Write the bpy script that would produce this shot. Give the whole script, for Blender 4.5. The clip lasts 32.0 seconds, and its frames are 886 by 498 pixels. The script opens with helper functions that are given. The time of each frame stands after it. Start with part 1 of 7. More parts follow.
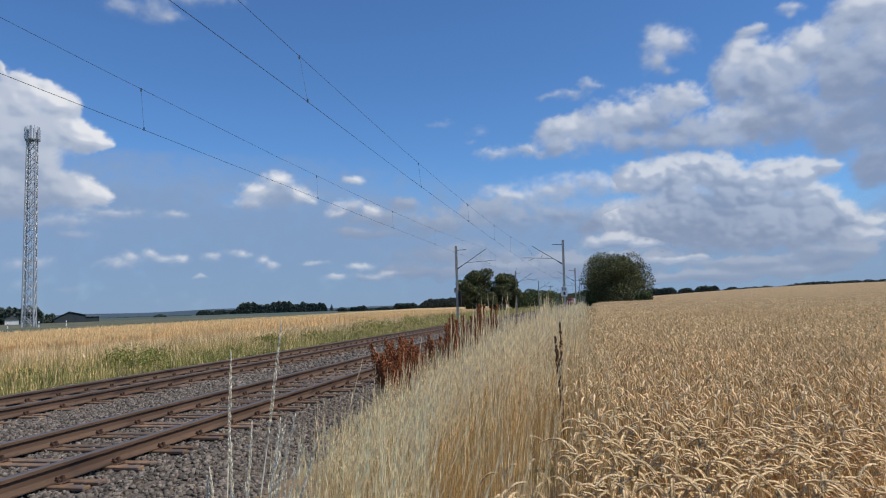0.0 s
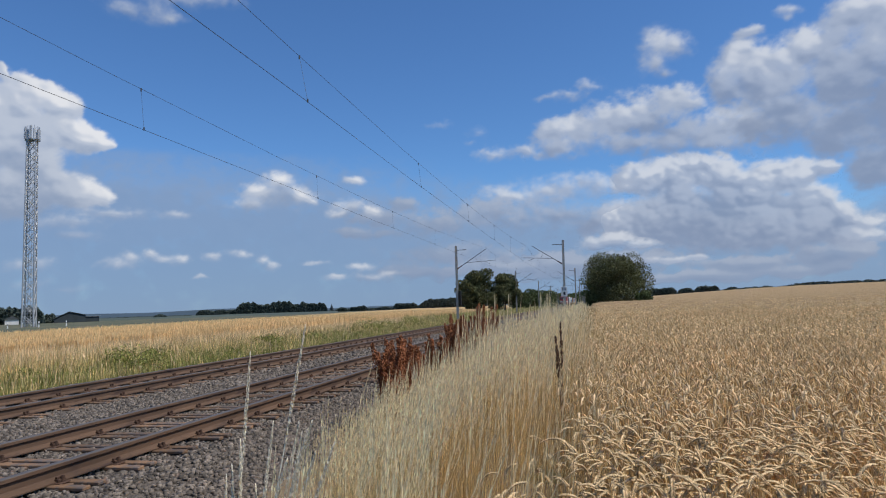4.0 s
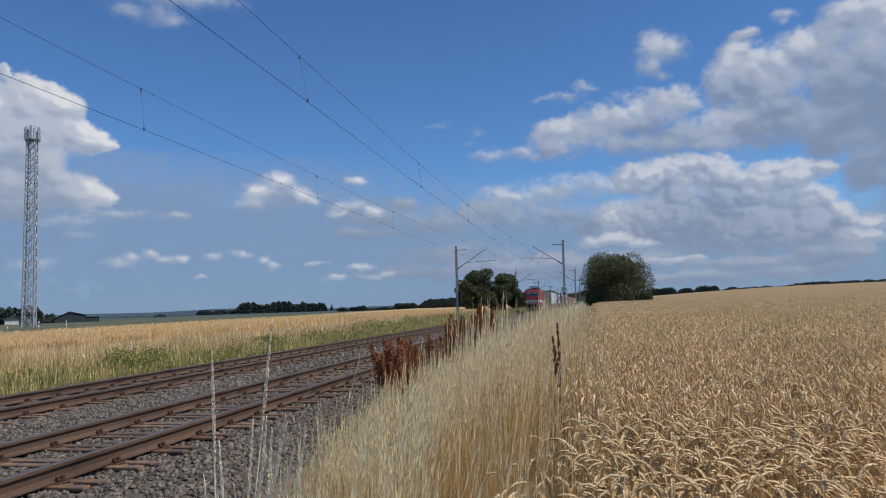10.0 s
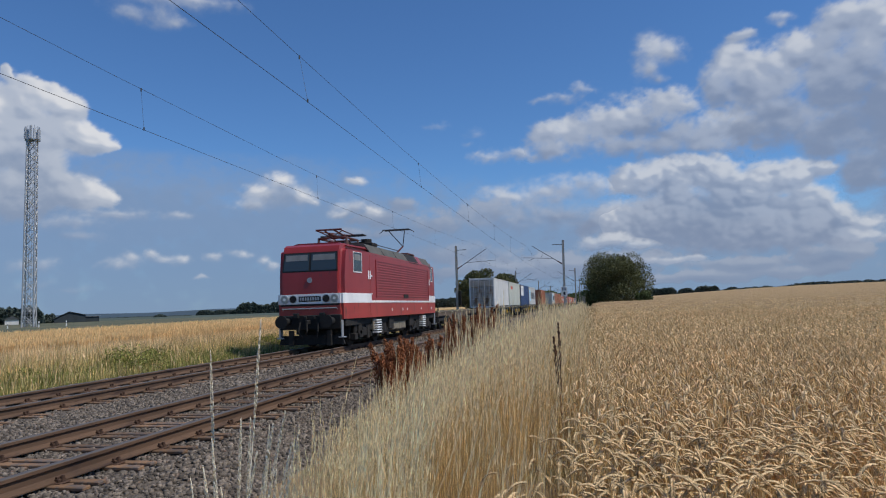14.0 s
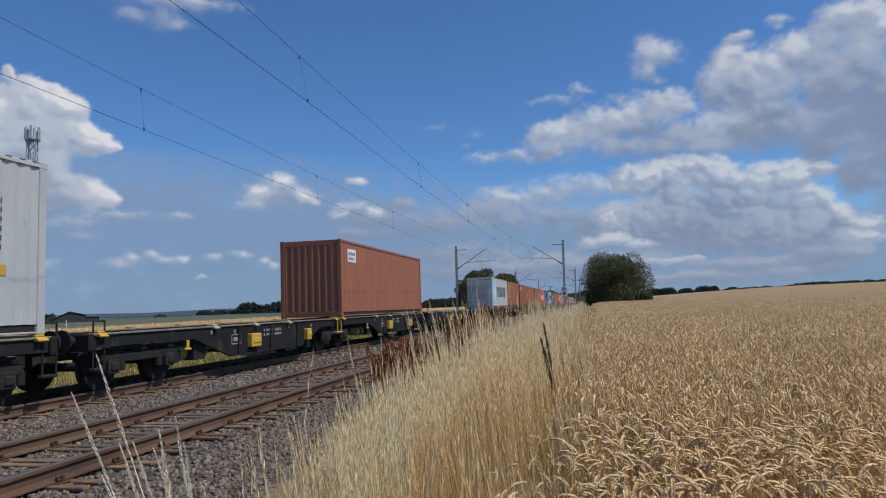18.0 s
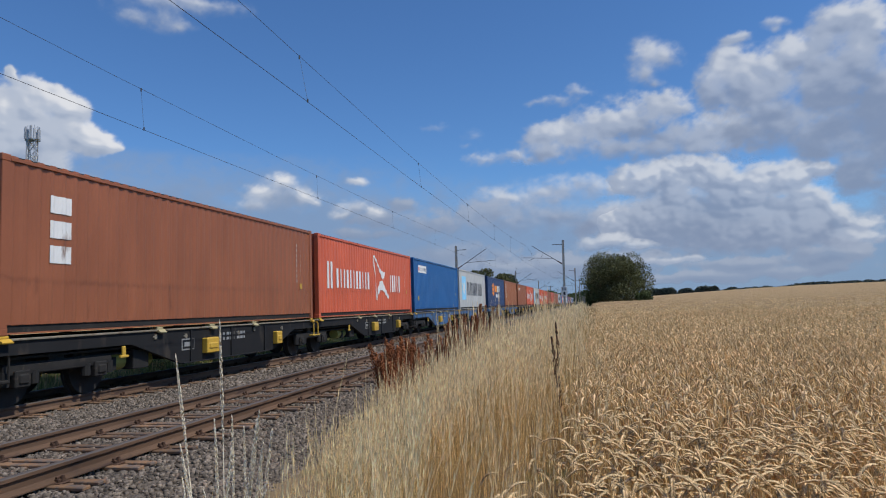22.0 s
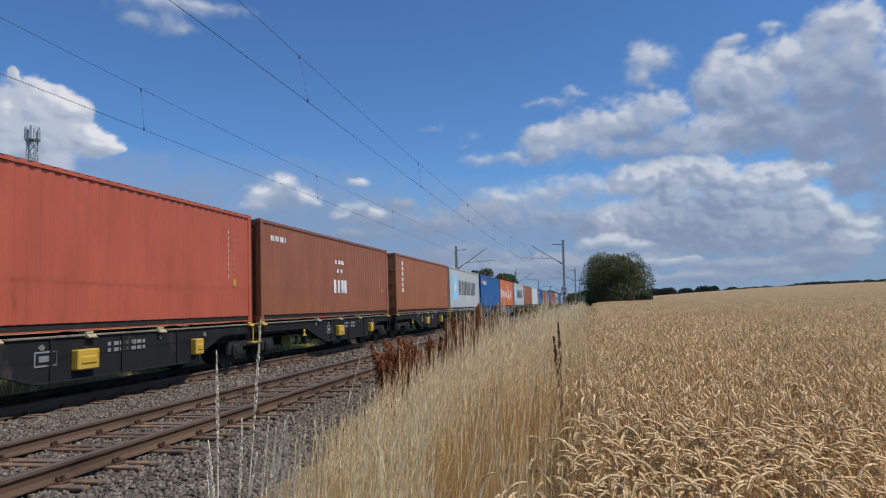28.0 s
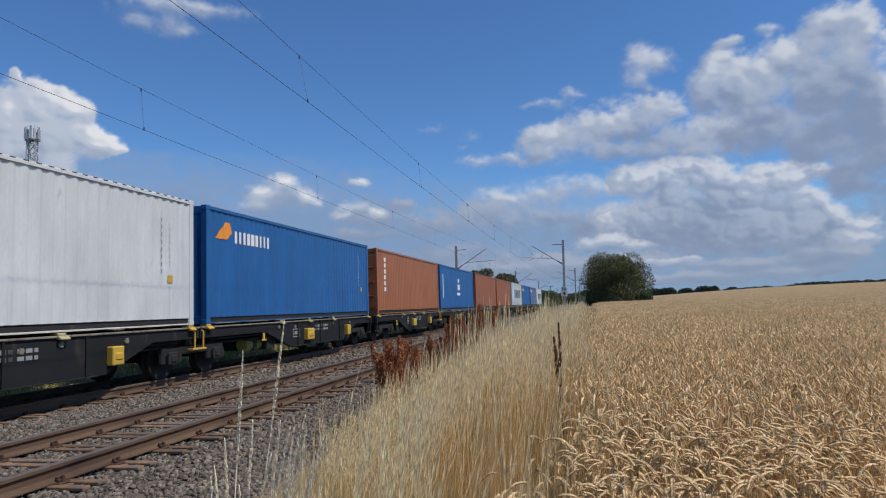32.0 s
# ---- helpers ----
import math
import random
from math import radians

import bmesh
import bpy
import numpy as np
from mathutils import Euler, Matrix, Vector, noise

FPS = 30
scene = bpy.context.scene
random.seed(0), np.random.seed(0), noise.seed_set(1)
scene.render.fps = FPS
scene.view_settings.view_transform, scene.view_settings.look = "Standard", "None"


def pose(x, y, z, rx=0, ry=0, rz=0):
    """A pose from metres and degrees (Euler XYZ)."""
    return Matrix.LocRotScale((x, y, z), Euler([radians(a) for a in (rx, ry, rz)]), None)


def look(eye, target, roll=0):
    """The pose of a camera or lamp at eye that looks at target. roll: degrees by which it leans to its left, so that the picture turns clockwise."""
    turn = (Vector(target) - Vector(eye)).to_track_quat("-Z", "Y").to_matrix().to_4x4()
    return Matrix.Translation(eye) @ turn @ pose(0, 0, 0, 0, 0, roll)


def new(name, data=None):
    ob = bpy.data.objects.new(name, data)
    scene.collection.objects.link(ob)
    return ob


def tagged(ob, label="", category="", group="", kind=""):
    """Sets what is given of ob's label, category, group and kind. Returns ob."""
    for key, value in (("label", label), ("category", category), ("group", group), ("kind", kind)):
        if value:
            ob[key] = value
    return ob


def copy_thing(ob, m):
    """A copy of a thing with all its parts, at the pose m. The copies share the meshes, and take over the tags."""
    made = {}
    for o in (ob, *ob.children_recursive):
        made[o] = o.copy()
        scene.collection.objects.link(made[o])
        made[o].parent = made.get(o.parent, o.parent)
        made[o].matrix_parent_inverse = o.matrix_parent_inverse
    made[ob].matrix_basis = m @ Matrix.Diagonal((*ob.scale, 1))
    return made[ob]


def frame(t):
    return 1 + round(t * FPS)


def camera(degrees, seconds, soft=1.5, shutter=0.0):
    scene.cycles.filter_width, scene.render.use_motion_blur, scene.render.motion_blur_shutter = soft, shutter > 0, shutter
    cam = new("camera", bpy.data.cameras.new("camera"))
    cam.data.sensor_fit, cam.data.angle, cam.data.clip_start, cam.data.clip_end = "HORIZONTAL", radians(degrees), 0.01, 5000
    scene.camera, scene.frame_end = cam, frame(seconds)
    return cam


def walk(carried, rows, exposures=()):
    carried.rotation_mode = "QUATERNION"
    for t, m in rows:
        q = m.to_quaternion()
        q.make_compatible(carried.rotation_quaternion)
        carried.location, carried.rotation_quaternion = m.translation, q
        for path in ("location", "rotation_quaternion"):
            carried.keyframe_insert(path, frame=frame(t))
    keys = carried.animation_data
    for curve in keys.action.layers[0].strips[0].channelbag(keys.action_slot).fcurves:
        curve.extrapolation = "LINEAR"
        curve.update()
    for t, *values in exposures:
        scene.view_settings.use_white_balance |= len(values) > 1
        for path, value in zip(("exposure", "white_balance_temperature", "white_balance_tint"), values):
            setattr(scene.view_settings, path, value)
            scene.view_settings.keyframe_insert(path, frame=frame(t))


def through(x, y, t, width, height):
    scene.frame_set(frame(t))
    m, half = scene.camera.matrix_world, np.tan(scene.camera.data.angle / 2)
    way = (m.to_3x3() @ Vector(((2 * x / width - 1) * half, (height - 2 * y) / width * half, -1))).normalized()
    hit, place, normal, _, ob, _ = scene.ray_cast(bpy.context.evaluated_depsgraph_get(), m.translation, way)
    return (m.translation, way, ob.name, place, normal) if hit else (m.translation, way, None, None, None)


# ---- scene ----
# The lens and the still camera beside the line; z = 0 is the top of the rails, +y runs along the track.
cam = camera(66.5, 32.0, soft=1.12)
EYE = (0.0, 0.0, 1.403)
AIM = (-0.2075, 0.9745, 1.403 + 0.0852)
walk(cam, [(0, look(EYE, AIM, -1.902)), (32, look(EYE, AIM, -1.902))], exposures=[(0, 0.0), (3, 0.0), (5.5, -0.1), (8, -0.16), (20, -0.18), (21, -0.17), (22, -0.08), (25, -0.08), (28, -0.08), (32, -0.08)])

# Summer daylight: one high sun over the wheat field, blue sky.
SUN_TO = Vector((0.57, -0.06, 0.82)).normalized()
world = bpy.data.worlds.new("sky")
scene.world = world
world.use_nodes = True
wn = world.node_tree
sky = wn.nodes.new("ShaderNodeTexSky")
sky.sky_type = "NISHITA"
sky.sun_disc = False
sky.sun_elevation = math.asin(SUN_TO.z)
sky.sun_rotation = math.atan2(SUN_TO.x, SUN_TO.y)
sky.altitude = 60
sky.air_density, sky.dust_density, sky.ozone_density = 1.0, 0.1, 4.0
wn.nodes["Background"].inputs[1].default_value = 0.093
tint = wn.nodes.new("ShaderNodeMix")
tint.data_type, tint.blend_type = "RGBA", "MULTIPLY"
tint.inputs[0].default_value, tint.inputs[7].default_value = 1.0, (0.70, 1.02, 1.355, 1)
wn.links.new(sky.outputs[0], tint.inputs[6])
wn.links.new(tint.outputs[2], wn.nodes["Background"].inputs[0])
sun = new("sun", bpy.data.lights.new("sun", "SUN"))
sun.data.energy, sun.data.angle, sun.data.color = 4.05, radians(0.53), (1.0, 0.95, 0.87)
sun.matrix_world = look(SUN_TO * 50, (0, 0, 0))

# ---------------------------------------------------------------- materials
def mat(name, col, rough=0.8, metal=0.0, var=0.25, scale=6.0, fine=70.0, bump=0.2, depth=0.01, stretch=(1, 1, 1),
        each=0.0, island=0.0, second=None, amount=0.4, spec=0.4):
    """A worn surface: two noises vary the colour, the finer one gives relief. each / island: spread of brightness from piece to piece."""
    m = bpy.data.materials.new(name)
    m.use_nodes = True
    nt = m.node_tree
    n, l = nt.nodes, nt.links
    b = n["Principled BSDF"]
    tc = n.new("ShaderNodeTexCoord")
    mp = n.new("ShaderNodeMapping")
    mp.inputs["Scale"].default_value = stretch
    l.new(tc.outputs["Object"], mp.inputs[0])
    big, small = n.new("ShaderNodeTexNoise"), n.new("ShaderNodeTexNoise")
    for t, s, d in ((big, scale, 4), (small, fine, 3)):
        t.inputs["Scale"].default_value, t.inputs["Detail"].default_value = s, d
        l.new(mp.outputs[0], t.inputs["Vector"])
    ramp = n.new("ShaderNodeValToRGB")
    e = ramp.color_ramp.elements
    e[0].position, e[1].position = 0.3, 0.72
    e[0].color = (*[c * (1 - var) for c in col], 1)
    e[1].color = (*[min(1, c * (1 + var * 0.6)) for c in col], 1)
    l.new(big.outputs[0], ramp.inputs[0])
    out = ramp.outputs[0]
    if second:
        mask = n.new("ShaderNodeTexNoise")
        mask.inputs["Scale"].default_value, mask.inputs["Detail"].default_value = scale * 1.7, 6
        l.new(mp.outputs[0], mask.inputs["Vector"])
        mr = n.new("ShaderNodeMapRange")
        mr.inputs[1].default_value, mr.inputs[2].default_value = 0.68 - amount * 0.4, 0.76 - amount * 0.3
        l.new(mask.outputs[0], mr.inputs[0])
        mx = n.new("ShaderNodeMix")
        mx.data_type = "RGBA"
        l.new(mr.outputs[0], mx.inputs[0])
        l.new(out, mx.inputs[6])
        mx.inputs[7].default_value = (*second, 1)
        out = mx.outputs[2]
    val = n.new("ShaderNodeHueSaturation")
    l.new(out, val.inputs["Color"])
    mr2 = n.new("ShaderNodeMapRange")
    mr2.inputs[3].default_value, mr2.inputs[4].default_value = 1 - var * 0.6, 1 + var * 0.6
    l.new(small.outputs[0], mr2.inputs[0])
    v = mr2.outputs[0]
    for spread, node, sock in ((each, "ShaderNodeObjectInfo", "Random"), (island, "ShaderNodeNewGeometry", "Random Per Island")):
        if spread:
            src = n.new(node)
            r = n.new("ShaderNodeMapRange")
            r.inputs[3].default_value, r.inputs[4].default_value = 1 - spread, 1 + spread
            l.new(src.outputs[sock], r.inputs[0])
            mul = n.new("ShaderNodeMath")
            mul.operation = "MULTIPLY"
            l.new(v, mul.inputs[0])
            l.new(r.outputs[0], mul.inputs[1])
            v = mul.outputs[0]
    l.new(v, val.inputs["Value"])
    l.new(val.outputs[0], b.inputs["Base Color"])
    b.inputs["Roughness"].default_value, b.inputs["Metallic"].default_value = rough, metal
    b.inputs["Specular IOR Level"].default_value = spec
    if bump:
        bp = n.new("ShaderNodeBump")
        bp.inputs["Strength"].default_value, bp.inputs["Distance"].default_value = bump, depth
        l.new(small.outputs[0], bp.inputs["Height"])
        l.new(bp.outputs[0], b.inputs["Normal"])
    return m


def leaf(name, col, var=0.3, island=0.35, through=0.25, other=None, rough=0.75, spec=0.2):
    """Thin plant matter: diffuse with some light coming through."""
    m = mat(name, col, rough, 0, var, 0.9, 25, 0, island=island, second=other, amount=0.5, spec=spec)
    nt = m.node_tree
    b, o = nt.nodes["Principled BSDF"], nt.nodes["Material Output"]
    tr = nt.nodes.new("ShaderNodeBsdfTranslucent")
    mix = nt.nodes.new("ShaderNodeMixShader")
    mix.inputs[0].default_value = through
    nt.links.new(b.inputs["Base Color"].links[0].from_socket, tr.inputs[0])
    nt.links.new(b.outputs[0], mix.inputs[1])
    nt.links.new(tr.outputs[0], mix.inputs[2])
    nt.links.new(mix.outputs[0], o.inputs[0])
    return m


def paint(name, col, rust=(0.16, 0.07, 0.035), amount=0.12, rough=0.45, spec=0.4):
    """Weathered container or vehicle paint with streaks running down."""
    return mat(name, col, rough, 0, 0.14, 1.6, 30, 0.05, 0.004, (1, 1, 0.35), second=rust, amount=amount, spec=spec)


def glass(name, col, rough=0.05):
    m = bpy.data.materials.new(name)
    m.use_nodes = True
    b = m.node_tree.nodes["Principled BSDF"]
    b.inputs["Base Color"].default_value = (*col, 1)
    b.inputs["Roughness"].default_value = rough
    b.inputs["Specular IOR Level"].default_value = 0.8
    return m


M = {}
M["soil"] = mat("dry_soil", (0.22, 0.155, 0.085), 0.95, 0, 0.35, 0.6, 14, 0.5, 0.03, second=(0.12, 0.13, 0.05), amount=0.35)
M["ballast"] = mat("ballast_bed", (0.14, 0.114, 0.09), 0.95, 0, 0.5, 9, 26, 1.0, 0.05, second=(0.12, 0.08, 0.055), amount=0.2)
M["stone"] = mat("ballast_stone", (0.165, 0.137, 0.110), 0.9, 0, 0.35, 7, 60, 0.3, 0.01, island=0.6, second=(0.15, 0.10, 0.075), amount=0.2)
M["railsteel"] = mat("rusty_rail_steel", (0.125, 0.074, 0.045), 0.75, 0.1, 0.3, 3, 50, 0.3, 0.004, (1, 0.3, 1), second=(0.06, 0.035, 0.025), amount=0.3)
M["railhead"] = mat("polished_rail_head", (0.125, 0.11, 0.10), 0.6, 0.4, 0.12, 2, 60, 0.05, 0.001, (3, 0.1, 1))
M["sleeper"] = mat("rusty_steel_sleeper", (0.215, 0.125, 0.068), 0.85, 0.05, 0.35, 5, 45, 0.3, 0.006, each=0.25, second=(0.12, 0.095, 0.08), amount=0.5)
M["clip"] = mat("dark_rusty_clip", (0.09, 0.05, 0.032), 0.8, 0.2, 0.3, 10, 80, 0.2, 0.004)
M["wheat"] = leaf("ripe_wheat_ear", (0.78, 0.575, 0.32), 0.18, 0.38, 0.2)
M["straw"] = leaf("wheat_straw", (0.70, 0.48, 0.22), 0.2, 0.4, 0.3)
# crop sheet under the ears; shade between stalks is put into its darker colour
M["wheatmass"] = mat("shaded_wheat_crop", (0.39, 0.262, 0.125), 0.95, 0, 0.32, 1.2, 22, 0.9, 0.12, second=(0.31, 0.205, 0.09), amount=0.4)
M["hayblade"] = leaf("dry_grass_blade", (0.86, 0.61, 0.28), 0.25, 0.65, 0.30, other=(0.56, 0.36, 0.14))
M["haypale"] = leaf("pale_grass_head", (0.99, 0.79, 0.46), 0.08, 0.35, 0.48, rough=0.5, spec=0.32)
M["silver"] = leaf("silvery_green_grass_head", (0.98, 0.86, 0.54), 0.10, 0.35, 0.48, rough=0.5, spec=0.32)
M["haystem"] = leaf("golden_grass_stem", (0.92, 0.69, 0.36), 0.2, 0.6, 0.42, rough=0.5, spec=0.32)
M["stalkhead"] = leaf("silvery_seed_head", (0.98, 0.91, 0.77), 0.06, 0.1, 0.5, rough=0.5, spec=0.5)
# brown straw, with the shade low between strands darkened into its colour
M["hayred"] = leaf("brown_shaded_dry_grass", (0.47, 0.295, 0.105), 0.25, 0.6, 0.15)
M["greenblade"] = leaf("grey_green_grass", (0.78, 0.645, 0.33), 0.3, 0.6, 0.25, rough=0.5, spec=0.32)
M["verge"] = leaf("verge_grass", (0.56, 0.46, 0.19), 0.3, 0.5, 0.38, other=(0.33, 0.33, 0.10))
M["margin"] = leaf("straw_margin_grass", (0.86, 0.66, 0.37), 0.25, 0.4, 0.3)
M["barley"] = leaf("golden_barley", (0.86, 0.60, 0.29), 0.2, 0.25, 0.3)
# same for barley: darker than its ears, with gap shade in the colour
M["barleymass"] = mat("shaded_barley_crop", (0.52, 0.35, 0.16), 0.95, 0, 0.3, 1.2, 22, 0.9, 0.12, second=(0.44, 0.29, 0.12), amount=0.4)
M["weedgreen"] = leaf("green_weed", (0.25, 0.27, 0.07), 0.3, 0.4, 0.2)
M["weedleaf"] = leaf("yellow_green_weed_leaf", (0.29, 0.29, 0.08), 0.3, 0.5, 0.35)
M["dock"] = leaf("rust_red_dock", (0.33, 0.125, 0.055), 0.3, 0.5, 0.2)
M["leafdark"] = leaf("dark_tree_leaf", (0.115, 0.122, 0.055), 0.35, 0.45, 0.2)
M["leafmid"] = leaf("shrub_leaf", (0.10, 0.125, 0.05), 0.3, 0.5, 0.15)
# distance haze is mixed into this bluish leaf colour
M["leaffar"] = mat("hazy_far_woodland", (0.062, 0.082, 0.068), 0.95, 0, 0.35, 0.3, 2.0, 0, island=0.4)
M["bark"] = mat("bark", (0.10, 0.075, 0.055), 0.95, 0, 0.3, 4, 30, 0.6, 0.03)
M["meadow"] = mat("meadow", (0.075, 0.088, 0.045), 0.95, 0, 0.3, 0.06, 1.4, 0.3, 0.05, second=(0.17, 0.14, 0.075), amount=0.5)
# hill colour has the blue of aerial haze painted in
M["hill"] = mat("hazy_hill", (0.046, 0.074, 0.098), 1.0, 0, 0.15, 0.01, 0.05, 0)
M["galv"] = mat("galvanised_steel", (0.40, 0.41, 0.42), 0.5, 0.5, 0.15, 5, 60, 0.1, 0.003)
M["mastpaint"] = mat("grey_mast_paint", (0.36, 0.35, 0.32), 0.6, 0.1, 0.15, 3, 40, 0.1, 0.003, second=(0.25, 0.19, 0.13), amount=0.2)
M["wire"] = mat("dark_copper_wire", (0.06, 0.066, 0.075), 0.6, 0.4, 0.1, 5, 50, 0)
M["insul"] = mat("brown_insulator", (0.13, 0.07, 0.05), 0.3, 0, 0.1, 5, 50, 0)
M["white"] = paint("white_paint", (0.72, 0.72, 0.70), amount=0.05)
M["black"] = mat("black_rubber_and_grease", (0.016, 0.015, 0.014), 0.8, 0.0, 0.3, 4, 50, 0.2, 0.005)
M["dark"] = mat("dirty_running_gear", (0.022, 0.020, 0.018), 0.85, 0.1, 0.35, 4, 50, 0.3, 0.006, second=(0.055, 0.042, 0.032), amount=0.2)
M["wagonblack"] = paint("black_wagon_paint", (0.018, 0.018, 0.019), (0.045, 0.038, 0.032), 0.22, 0.75, 0.15)
M["wagonbrown"] = paint("rusty_brown_wagon_paint", (0.12, 0.085, 0.06), (0.19, 0.15, 0.11), 0.35, 0.8)
M["dockdark"] = leaf("dark_brown_dock", (0.13, 0.065, 0.035), 0.3, 0.4, 0.15)
M["fargreen"] = mat("far_green_fields", (0.072, 0.092, 0.068), 1.0, 0, 0.3, 0.02, 0.2, 0)
M["wagonblue"] = paint("blue_wagon_paint", (0.045, 0.118, 0.25), (0.045, 0.045, 0.05), 0.42, 0.6)
M["wagondeck"] = mat("worn_wagon_deck", (0.23, 0.20, 0.15), 0.85, 0.1, 0.3, 4, 40, 0.2, 0.005, second=(0.12, 0.08, 0.05), amount=0.3)
M["yellow"] = paint("yellow_paint", (0.56, 0.345, 0.045), amount=0.2)
M["locored"] = paint("wine_red_loco_paint", (0.285, 0.032, 0.034), (0.12, 0.035, 0.033), 0.1, 0.36)
M["locored2"] = paint("lower_red_loco_paint", (0.36, 0.044, 0.036), (0.12, 0.045, 0.035), 0.15, 0.4)
M["locowhite"] = paint("white_stripe_paint", (0.80, 0.79, 0.78), (0.4, 0.3, 0.25), 0.06, 0.4)
M["locoroof"] = mat("dusty_grey_roof", (0.10, 0.10, 0.09), 0.8, 0.1, 0.25, 3, 40, 0.15, 0.005, second=(0.12, 0.10, 0.08), amount=0.3)
M["pantored"] = mat("red_brown_pantograph", (0.11, 0.04, 0.035), 0.6, 0.3, 0.2, 5, 40, 0.1, 0.003)
M["window"] = glass("tinted_window", (0.035, 0.045, 0.045))
M["blind"] = mat("grey_blind", (0.20, 0.205, 0.20), 0.6, 0, 0.2, 3, 30, 0)
M["lens"] = glass("lamp_lens", (0.26, 0.26, 0.25), 0.12)
M["dimwhite"] = paint("dirty_white_paint", (0.27, 0.27, 0.26), (0.06, 0.055, 0.05), 0.3)
M["paleyellow"] = paint("worn_pale_yellow_paint", (0.40, 0.345, 0.19), (0.10, 0.08, 0.05), 0.3, 0.6)
M["rustydoor"] = paint("rusty_grey_door_paint", (0.33, 0.31, 0.28), (0.20, 0.12, 0.07), 0.45, 0.7)
M["orange"] = paint("orange_logo_paint", (0.80, 0.27, 0.03), amount=0.02)
M["skyblue"] = paint("light_blue_paint", (0.25, 0.60, 0.86), amount=0.03)
M["navytext"] = paint("dark_letter_paint", (0.03, 0.035, 0.05), (0.2, 0.2, 0.2), 0.08)
M["redlogo"] = paint("red_letter_paint", (0.75, 0.12, 0.06), amount=0.02)
M["barn"] = mat("dark_barn_boards", (0.035, 0.045, 0.05), 0.85, 0, 0.2, 0.6, 10, 0.1)
M["barnroof"] = mat("dark_sheet_roof", (0.055, 0.06, 0.06), 0.7, 0, 0.2, 0.6, 10, 0.1)
M["wallhouse"] = mat("pale_render", (0.6, 0.58, 0.54), 0.9, 0, 0.1, 1, 20, 0.1)

PAINTS = {
    "white": (0.574, 0.574, 0.557), "cream": (0.470, 0.487, 0.426), "navy": (0.026, 0.054, 0.139), "pale": (0.452, 0.461, 0.452),
    "redbrown": (0.305, 0.106, 0.053), "brown": (0.31, 0.106, 0.042), "rust": (0.275, 0.091, 0.040), "red": (0.574, 0.109, 0.048),
    "orange": (0.592, 0.148, 0.044), "blue": (0.013, 0.100, 0.285), "coral": (0.45, 0.095, 0.046), "slate": (0.087, 0.139, 0.261),
}
for key, col in PAINTS.items():
    M["box_" + key] = paint(key + "_container_paint", col, tuple(0.72 * c for c in col), amount=0.05)


# ---------------------------------------------------------------- building helpers
def link(name, data, material, parent=None, label="", m=None):
    ob = new(name, data)
    if material and not data.materials:
        data.materials.append(material)
    if parent:
        ob.parent = parent
    if m is not None:
        ob.matrix_basis = m
    if label:
        ob["label"] = label
    return ob


def part(name, bm, material, parent, label="", m=None):
    """One mesh object under a thing or a part."""
    me = bpy.data.meshes.new(name)
    bm.to_mesh(me)
    bm.free()
    return link(name, me, material, parent, label, m)


def empty(name, label, category, group="", m=None):
    ob = new(name)
    ob.empty_display_size = 0.2
    if m is not None:
        ob.matrix_basis = m
    return tagged(ob, label, category, group)


def box(bm, x0, x1, y0, y1, z0, z1, bev=0.0):
    r = bmesh.ops.create_cube(bm, size=1.0)
    for v in r["verts"]:
        v.co = Vector(((x0 + x1) / 2 + v.co.x * (x1 - x0), (y0 + y1) / 2 + v.co.y * (y1 - y0), (z0 + z1) / 2 + v.co.z * (z1 - z0)))
    if bev:
        edges = list({e for v in r["verts"] for e in v.link_edges})
        bmesh.ops.bevel(bm, geom=edges, offset=bev, segments=1, affect="EDGES")
    return bm


def boxes(*rows, bev=0.0):
    bm = bmesh.new()
    for r in rows:
        box(bm, *r, bev=bev)
    return bm


def tube(bm, a, b, r, r2=None, n=8):
    a, b = Vector(a), Vector(b)
    d = b - a
    q = d.to_track_quat("Z", "Y").to_matrix().to_4x4()
    bmesh.ops.create_cone(bm, cap_ends=True, segments=n, radius1=r, radius2=r if r2 is None else r2, depth=d.length,
                          matrix=Matrix.Translation((a + b) / 2) @ q)
    return bm


def tubes(*rows, n=8):
    bm = bmesh.new()
    for a, b, r in rows:
        tube(bm, a, b, r, n=n)
    return bm


def prism(bm, outline, axis, lo, hi):
    """Extrudes a closed outline (pairs) along an axis: 'x' takes (y, z), 'y' takes (x, z), 'z' takes (x, y)."""
    def at(p, h):
        return {"x": (h, p[0], p[1]), "y": (p[0], h, p[1]), "z": (p[0], p[1], h)}[axis]
    a = [bm.verts.new(at(p, lo)) for p in outline]
    b = [bm.verts.new(at(p, hi)) for p in outline]
    n = len(outline)
    for i in range(n):
        bm.faces.new((a[i], a[(i + 1) % n], b[(i + 1) % n], b[i]))
    bm.faces.new(a[::-1])
    bm.faces.new(b)
    bmesh.ops.recalc_face_normals(bm, faces=bm.faces[:])
    return bm


def np_mesh(name, verts, faces):
    """A mesh from arrays: verts (n, 3), faces (m, 3 or 4)."""
    verts, faces = np.asarray(verts, np.float32), np.asarray(faces, np.int32)
    me = bpy.data.meshes.new(name)
    me.vertices.add(len(verts))
    me.vertices.foreach_set("co", verts.ravel())
    k = faces.shape[1]
    me.loops.add(faces.size)
    me.loops.foreach_set("vertex_index", faces.ravel())
    me.polygons.add(len(faces))
    me.polygons.foreach_set("loop_start", np.arange(0, faces.size, k, dtype=np.int32))
    me.update(calc_edges=True)
    return me


